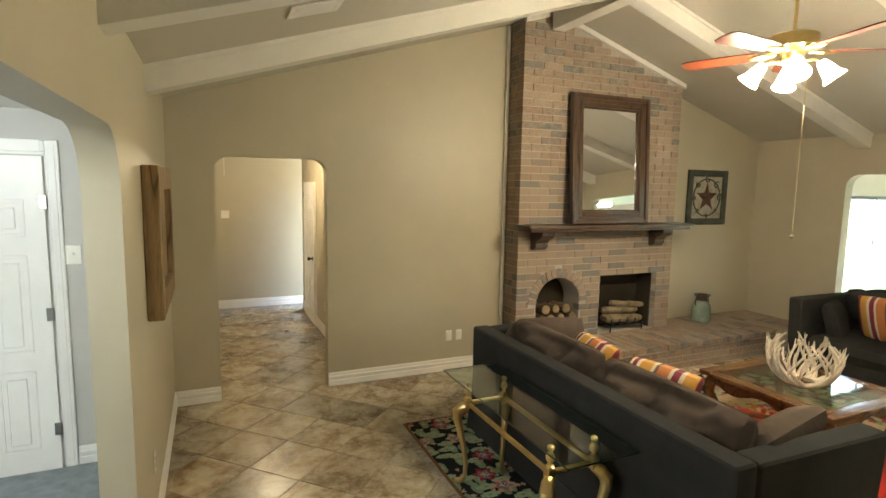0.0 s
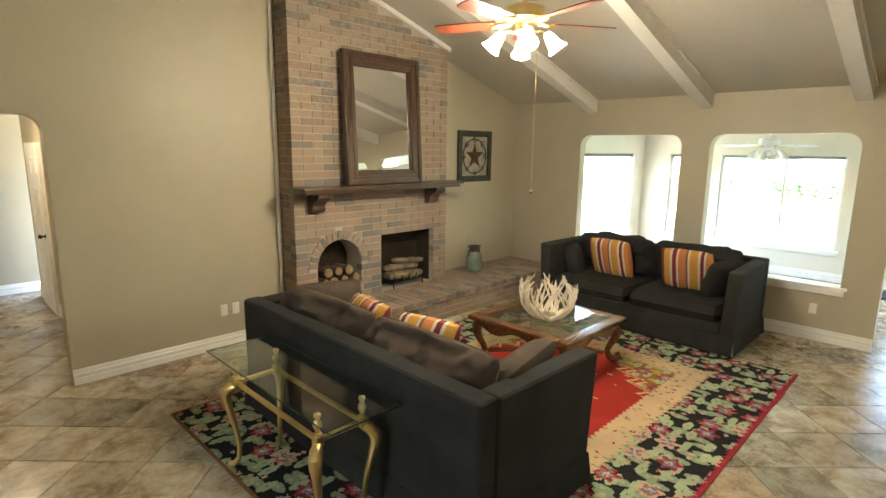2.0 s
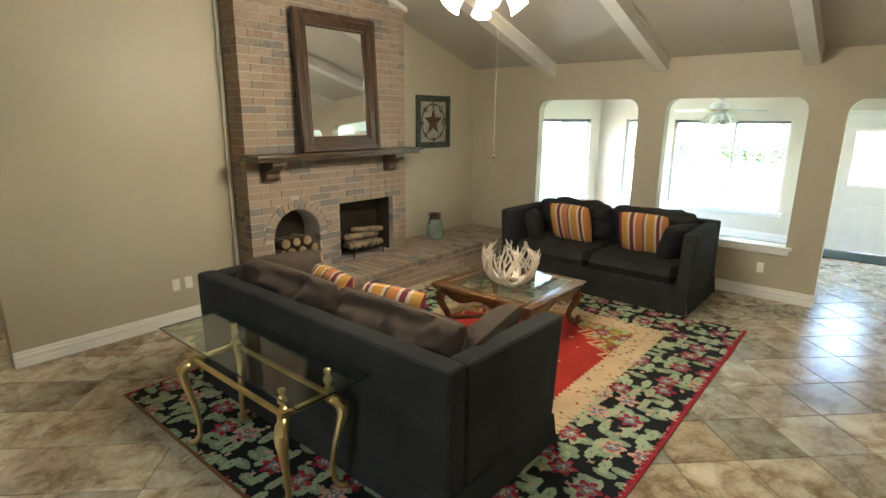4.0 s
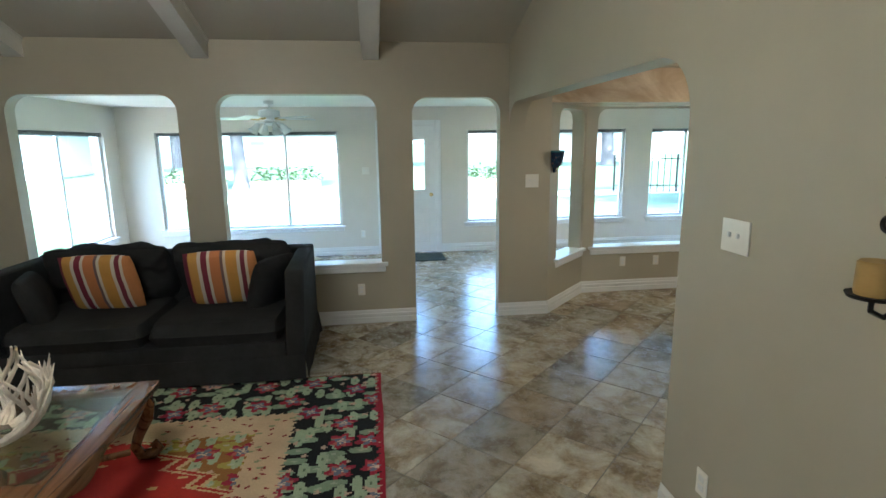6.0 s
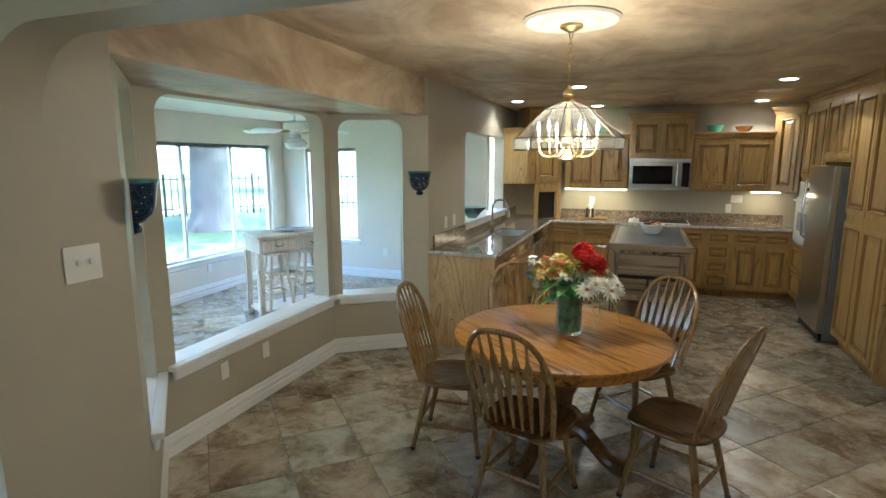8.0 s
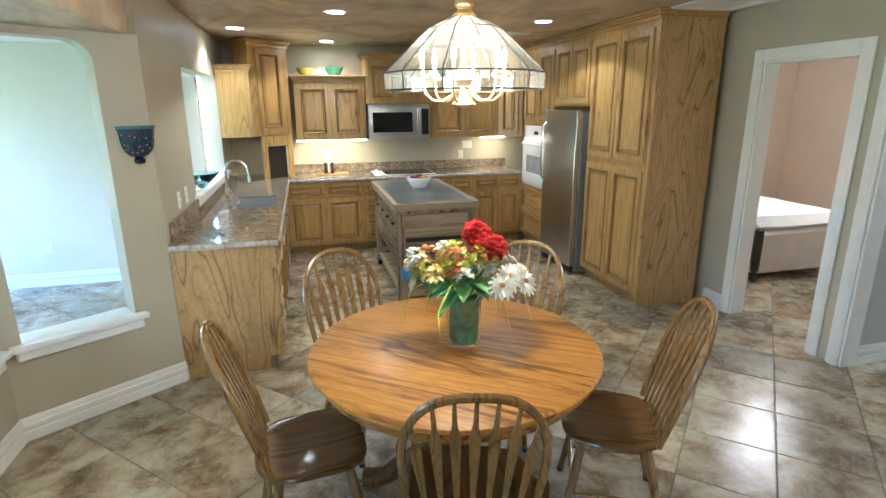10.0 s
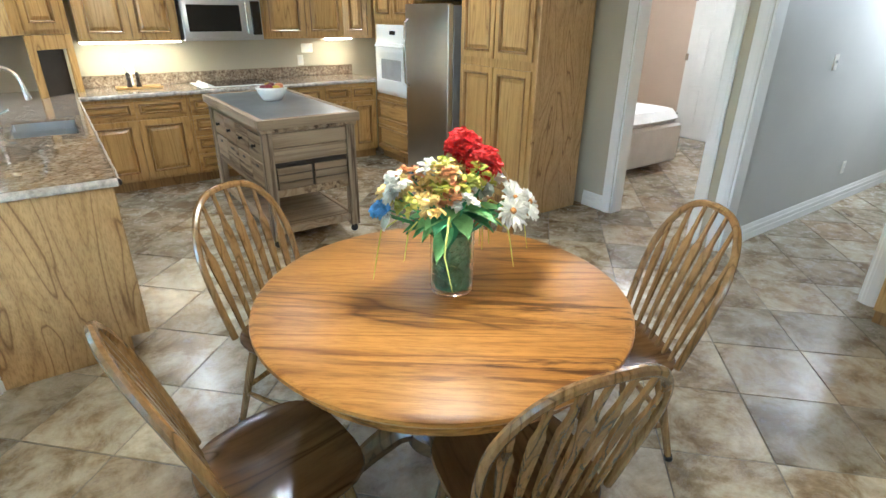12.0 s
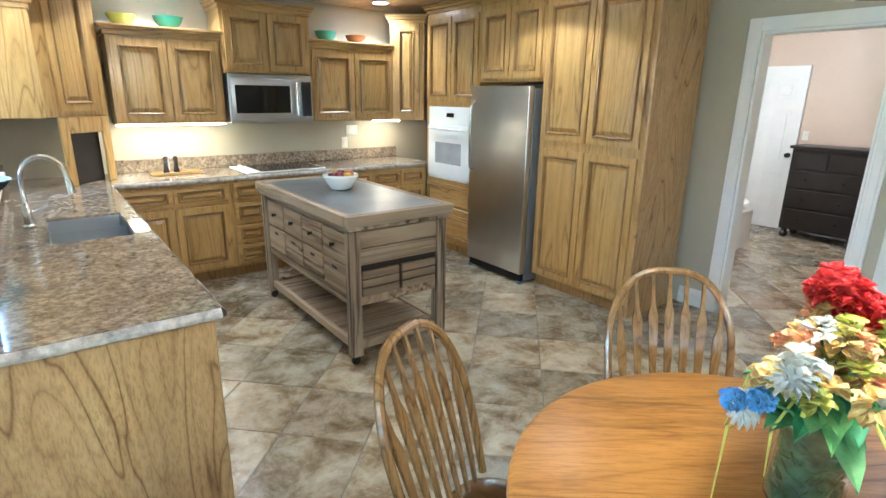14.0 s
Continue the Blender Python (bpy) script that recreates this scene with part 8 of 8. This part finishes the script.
def stool(m):
    top = thing("bar_stool", "whitewashed round-seat bar stool tucked under the table", "stool", m, "stools at the bar table")
    bm = bmesh.new()
    lathe(bm, [(0.14, 0.60), (0.155, 0.605), (0.16, 0.62), (0.155, 0.635), (0.12, 0.638), (0.001, 0.632)], seg=22)
    part("seat", bm, WHITEWASH, top)
    for i in range(4):
        q = math.pi / 2 * i + math.pi / 4
        bm = bmesh.new()
        tube(bm, [(0.10 * math.cos(q), 0.10 * math.sin(q), 0.60), (0.20 * math.cos(q), 0.20 * math.sin(q), 0.0)], 0.019, 8)
        part("leg", bm, WHITEWASH, top)
        for z, r in ((0.18, 0.17), (0.38, 0.137)):
            bm = bmesh.new()
            q2 = q + math.pi / 2
            bar(bm, (r * math.cos(q), r * math.sin(q), z), (r * math.cos(q2), r * math.sin(q2), z), 0.011, seg=7)
            part("rung", bm, WHITEWASH, top)
    return top


bar_base = pose(8.99, -4.03, 0, 0, 0, -120)
s0 = stool(bar_base @ pose(-0.2, 0.14, 0.101))
copy_thing(s0, bar_base @ pose(0.2, 0.14, 0.101))
plt = thing("decorative_plate", "blue and white plate lying on the bar table", "plate", bar_base @ pose(0.02, 0.22, 0.941))
bm = bmesh.new()
lathe(bm, [(0.08, 0.0), (0.10, 0.006), (0.17, 0.022), (0.175, 0.025), (0.165, 0.024), (0.09, 0.01), (0.001, 0.008)], seg=28)
part("plate", bm, plain("plate_glaze", (0.45, 0.47, 0.55), 0.2, vary=0.4, scale=24), plt)
mat_ = thing("door_mat", "dark green door mat at the entry door", "door mat", pose(XO - 0.40, 0.56, 0))
bm = bmesh.new()
box(bm, -0.28, 0.28, -0.45, 0.45, 0.001, 0.014, 0.004)
part("mat", bm, plain("mat_bristle", (0.035, 0.05, 0.04), 0.95, vary=0.3, scale=20, bumpy=0.8, bscale=200), mat_)
cl = thing("ceiling_light", "square frosted glass ceiling light in the sunroom", "ceiling light", pose(9.3, -0.9, ZS))
bm = bmesh.new()
box(bm, -0.15, 0.15, -0.15, 0.15, -0.03, -0.001, 0.004)
part("base", bm, BRASS, cl)
bm = bmesh.new()
box(bm, -0.14, 0.14, -0.14, 0.14, -0.11, -0.031, 0.03, 3)
part("diffuser", bm, glow("frosted_box_lit", (1.0, 0.93, 0.82), 0.6), cl)

# ---- bedroom and hall ----
dres = thing("dresser", "espresso-stained chest of drawers on bun feet", "dresser", pose(-0.60, -4.42, 0, 0, 0, 90))
bm = bmesh.new()
box(bm, 0.02, 0.80, -0.42, -0.002, 0.11, 1.07, 0.004)
part("body", bm, BLACKWOOD, dres)
bm = bmesh.new()
box(bm, -0.01, 0.83, -0.45, 0.0, 1.0705, 1.105, 0.008, 2)
part("top", bm, BLACKWOOD, dres)
for i, (z0, z1) in enumerate(((0.14, 0.36), (0.38, 0.60), (0.62, 0.82))):
    bm = bmesh.new()
    box(bm, 0.05, 0.77, -0.436, -0.4205, z0, z1, 0.005)
    d_ = part("drawer", bm, BLACKWOOD, dres)
    for x in (0.22, 0.60):
        bm = bmesh.new()
        lathe(bm, [(0.008, 0.0), (0.008, 0.01), (0.016, 0.018), (0.001, 0.025)], (x, -0.4365, (z0 + z1) / 2), 10, Matrix.Rotation(radians(90), 4, "X"))
        part("knob", bm, IRON, d_)
for x0, x1 in ((0.05, 0.40), (0.42, 0.77)):
    bm = bmesh.new()
    box(bm, x0, x1, -0.436, -0.4205, 0.84, 1.03, 0.005)
    part("drawer", bm, BLACKWOOD, dres)
for x in (0.07, 0.75):
    for y in (-0.37, -0.06):
        bm = bmesh.new()
        lathe(bm, [(0.03, 0.0), (0.045, 0.02), (0.048, 0.05), (0.03, 0.08), (0.035, 0.1095)], (x, y, 0), 14)
        part("foot", bm, BLACKWOOD, dres)
bed = thing("bed", "bed with white quilt and black footboard", "bed", pose(1.45, -5.3, 0))
bm = bmesh.new()
box(bm, -0.56, 0.56, -1.2, 1.03, 0.06, 0.50, 0.06, 3)
for v in bm.verts:
    v.co.x += 0.015 * noise.noise(v.co * 6)
part("quilt", bm, plain("white_quilt", (0.78, 0.76, 0.74), 0.9, vary=0.06, bumpy=0.5, bscale=20), bed, "white quilt to the floor")
bm = bmesh.new()
cushion(bm, 1.2, 2.2, 0.2, Matrix.Translation((0, -0.08, 0.55)), 0.15, 0.015, 3, power=8)
part("mattress", bm, plain("white_quilt_top", (0.80, 0.78, 0.76), 0.9, vary=0.05, bumpy=0.5, bscale=20), bed)
bm = bmesh.new()
box(bm, 0.565, 0.61, -1.2, 1.09, 0.18, 0.52, 0.008)
part("footboard", bm, BLACKWOOD, bed, "black panelled footboard")
for y in (-1.15, 1.05):
    bm = bmesh.new()
    lathe(bm, [(0.02, 0.0), (0.035, 0.03), (0.03, 0.07), (0.022, 0.10), (0.04, 0.13), (0.04, 0.52), (0.045, 0.54), (0.02, 0.56)], (0.59, y, 0), 14)
    part("post", bm, BLACKWOOD, bed)
cabinet("hall_cabinet", "plain oak cabinet against the wall by the hall opening", pose(XD + 0.28, -1.56, 0, 0, 0, 90), 0.95, 0.278, 0, 2.0, pair(0.95, 0.12, 1.9), False, True, "")

# ---- outdoors ----
PATHM = plain("pale_concrete", (0.2, 0.195, 0.18), 0.9, vary=0.15, scale=2, bumpy=0.4)
bm = bmesh.new()
plate(bm, [(22.5, -60), (25, -60), (22.5, -15), (21.3, 4), (22, 14), (30, 40), (27.5, 40), (20.3, 14), (19.6, 4), (20.6, -15)], [], lambda u, v, w: (u, v, -0.147 + w), 0.02)
tagged(part("path", bm, PATHM), "pale curved concrete path across the lawn", "path", kind="structure")
BEDBRICK = plain("planter_brick", (0.30, 0.17, 0.12), 0.9, vary=0.3, scale=8, bumpy=0.5)
SHRUB = plain("shrub_leaves", (0.045, 0.085, 0.03), 0.8, vary=0.5, scale=3)
BARKT = plain("oak_tree_bark", (0.09, 0.08, 0.075), 0.95, vary=0.4, scale=3, bumpy=1.0, bscale=14)


def leaf_cloud(bm, centre, r, count, size, rnd):
    for i in range(count):
        d = Vector((rnd.gauss(0, 1), rnd.gauss(0, 1), rnd.gauss(0, 0.75)))
        d = d.normalized() * r * rnd.uniform(0.35, 1.0) ** 0.6
        c = Vector(centre) + d
        a = Vector((rnd.uniform(-1, 1), rnd.uniform(-1, 1), rnd.uniform(-0.4, 0.4))).normalized() * size * rnd.uniform(0.6, 1.3)
        b = Vector((rnd.uniform(-1, 1), rnd.uniform(-1, 1), rnd.uniform(-0.9, 0.9)))
        b = (b - a.normalized() * b.dot(a.normalized())).normalized() * size * 0.5
        bm.faces.new([bm.verts.new(p) for p in (c - a, c + b, c + a, c - b)])


def tree(label, at, h, r, crown_r, seed):
    rnd = random.Random(seed)
    top = thing("tree", label, "tree", pose(*at))
    bm = bmesh.new()
    lean = Vector((rnd.uniform(-0.3, 0.3), rnd.uniform(-0.3, 0.3), 0))
    pts = [Vector((0, 0, -0.1)), Vector((0, 0, 0.4)), lean * 0.5 + Vector((0, 0, h * 0.3)), lean + Vector((0, 0, h * 0.5))]
    tube(bm, pts, [r * 1.5, r * 1.05, r * 0.85, r * 0.7], 12)
    tips = []
    for i in range(7):
        q = 2 * math.pi * i / 7 + rnd.uniform(-0.3, 0.3)
        s = pts[2].lerp(pts[3], rnd.uniform(0.3, 1.0))
        e = s + Vector((math.cos(q) * crown_r * 0.7, math.sin(q) * crown_r * 0.7, h * rnd.uniform(0.15, 0.42)))
        mid = s.lerp(e, 0.5) + Vector((0, 0, -0.05 * h))
        tube(bm, [s, mid, e], [r * 0.45, r * 0.28, r * 0.1], 7)
        tips += [mid, e]
    part("trunk", bm, BARKT, top)
    bm = bmesh.new()
    for tpt in tips:
        leaf_cloud(bm, tpt + Vector((0, 0, 0.3)), crown_r * rnd.uniform(0.3, 0.5), 150, 0.16 + 0.02 * h, rnd)
    part("crown", bm, SHRUB, top, "ragged green crown", smooth=0)


tree("broad live oak tree with thick grey trunk on the lawn", (16.5, -10.6, -0.15), 9, 0.55, 5.0, 1)
tree("slender leaning tree beyond the path", (27, 7.0, -0.15), 9, 0.3, 4.0, 2)
tree("broad tree far across the lawn", (46, 16, -0.15), 11, 0.45, 6.5, 3)
tree("broad tree far across the lawn", (50, -2, -0.15), 11, 0.45, 6.5, 4)
tree("broad tree far across the lawn", (44, -18, -0.15), 12, 0.5, 6.5, 5)
tree("broad tree far across the lawn", (26, -26, -0.15), 10, 0.45, 5.5, 6)
tree("broad tree far across the lawn", (34, 30, -0.15), 11, 0.45, 6.0, 7)
for x, y, L in ((23.6, 8.5, 3.2), (24.2, 4.6, 2.6), (23.2, -2.6, 3.0)):
    pl = thing("planter_bed", "low brick planter with shrubs beside the path", "planter", pose(x, y, -0.147))
    bm = bmesh.new()
    box(bm, -0.6, 0.6, -L / 2, L / 2, 0, 0.5, 0.02)
    part("brick_edge", bm, BEDBRICK, pl)
    bm = bmesh.new()
    rs = random.Random(int(x * 10))
    for k in range(5):
        leaf_cloud(bm, (rs.uniform(-0.3, 0.3), -L / 2 + L * (k + 0.5) / 5, 0.7), 0.45, 130, 0.09, rs)
    part("shrubs", bm, SHRUB, pl, "clumped green shrubs", smooth=0)
fence = thing("iron_fence", "black iron picket fence at the edge of the lawn", "fence", pose(0, 0, -0.15))
fpts = [(21.5, -8.0), (20.0, -13.0), (16.5, -17.0), (11.0, -18.0), (6.0, -18.0)]
for (ax, ay), (bx, by) in zip(fpts, fpts[1:]):
    L = math.hypot(bx - ax, by - ay)
    bm = bmesh.new()
    for z in (0.25, 1.25):
        bar(bm, (ax, ay, z), (bx, by, z), 0.022, seg=5)
    part("rail", bm, IRON, fence)
    k = int(L / 0.22)
    for i in range(k):
        f = i / k
        bm = bmesh.new()
        px, py = ax + (bx - ax) * f, ay + (by - ay) * f
        r = 0.03 if i % 10 == 0 else 0.012
        box(bm, px - r, px + r, py - r, py + r, 0.0, 1.42)
        part("picket", bm, IRON, fence)
STUCCO = plain("pale_stucco", (0.45, 0.43, 0.40), 0.9, vary=0.1, scale=1)
ROOF = plain("grey_shingles", (0.14, 0.13, 0.13), 0.9, vary=0.3, scale=4, bumpy=0.6)
for x, y, w, d in ((40, 27, 12, 8), (58, 6, 16, 9), (56, -20, 14, 9)):
    hs = thing("house", "pale single-storey house with grey shingle roof in the distance", "house", pose(x, y, -0.15, 0, 0, 8))
    bm = bmesh.new()
    box(bm, -d / 2, d / 2, -w / 2, w / 2, 0, 2.9)
    part("wall", bm, STUCCO, hs)
    bm = bmesh.new()
    q = [(-d / 2 - 0.5, 2.901), (d / 2 + 0.5, 2.901), (0, 5.0)]
    lo, hi = [bm.verts.new((a, -w / 2 - 0.4, b)) for a, b in q], [bm.verts.new((a, w / 2 + 0.4, b)) for a, b in q]
    bm.faces.new(lo), bm.faces.new(hi)
    for i in range(3):
        bm.faces.new((lo[i], lo[(i + 1) % 3], hi[(i + 1) % 3], hi[i]))
    part("roof", bm, ROOF, hs, "grey shingle roof")
    for k in range(4):
        bm = bmesh.new()
        yy = -w / 2 + w * (k + 0.5) / 4
        box(bm, -d / 2 - 0.03, -d / 2 - 0.001, yy - 0.6, yy + 0.6, 0.9, 2.2)
        part("window", bm, plain("far_window", (0.2, 0.22, 0.25), 0.2), hs)

# ---- floor tiles, last ----
TH = 0.305
T0 = Vector((6.528, 0.779))


def tile_mesh():
    a, b = TH - 0.0038, TH - 0.0068
    verts = [(a, 0, -0.006), (0, a, -0.006), (-a, 0, -0.006), (0, -a, -0.006), (a, 0, -0.002), (0, a, -0.002), (-a, 0, -0.002), (0, -a, -0.002), (b, 0, 0), (0, b, 0), (-b, 0, 0), (0, -b, 0)]
    faces = [(8, 9, 10, 11)]
    for i in range(4):
        j = (i + 1) % 4
        faces += [(i, j, j + 4, i + 4), (i + 4, j + 4, j + 8, i + 8)]
    return verts, faces


tv, tf = tile_mesh()
TME = bpy.data.meshes.new("tile")
TME.from_pydata(tv, [], tf)
TME.materials.append(TILE)
floor_ob = bpy.data.objects["floor"]
rest_v, rest_f, count = [], [], 0
zones = ((XL, XO - 0.05, -7.2, 5.6), (-0.15, 1.7, 5.5, 9.3), (-1.4, 3.0, -6.7, -1.6))
for i in range(-45, 30):
    for j in range(-45, 60):
        if (i + j) % 2:
            continue
        x, y = T0.x + TH * i, T0.y + TH * j
        if not any(a - 0.2 < x < b - 0.1 and c < y < d for a, b, c, d in zones):
            continue
        if 1.95 < x < 5.7 and 1.5 < y < 4.05:
            continue
        tz = 0.0008 * noise.noise((x * 3, y * 3, 0))
        if 2.6 < x < 7.7 and -4.9 < y < 1.9 and count < 300:
            count += 1
            ob = new("tile", TME)
            ob.parent, ob.matrix_basis = floor_ob, Matrix.Translation((x, y, tz))
        else:
            k = len(rest_v)
            rest_v += [(a + x, b + y, c + tz) for a, b, c in tv]
            rest_f += [tuple(q + k for q in f) for f in tf]
me = bpy.data.meshes.new("tiles")
me.from_pydata(rest_v, [], rest_f)
me.materials.append(TILE)
ob = new("tiles", me)
ob.parent = floor_ob
ob["kind"] = "stuff"
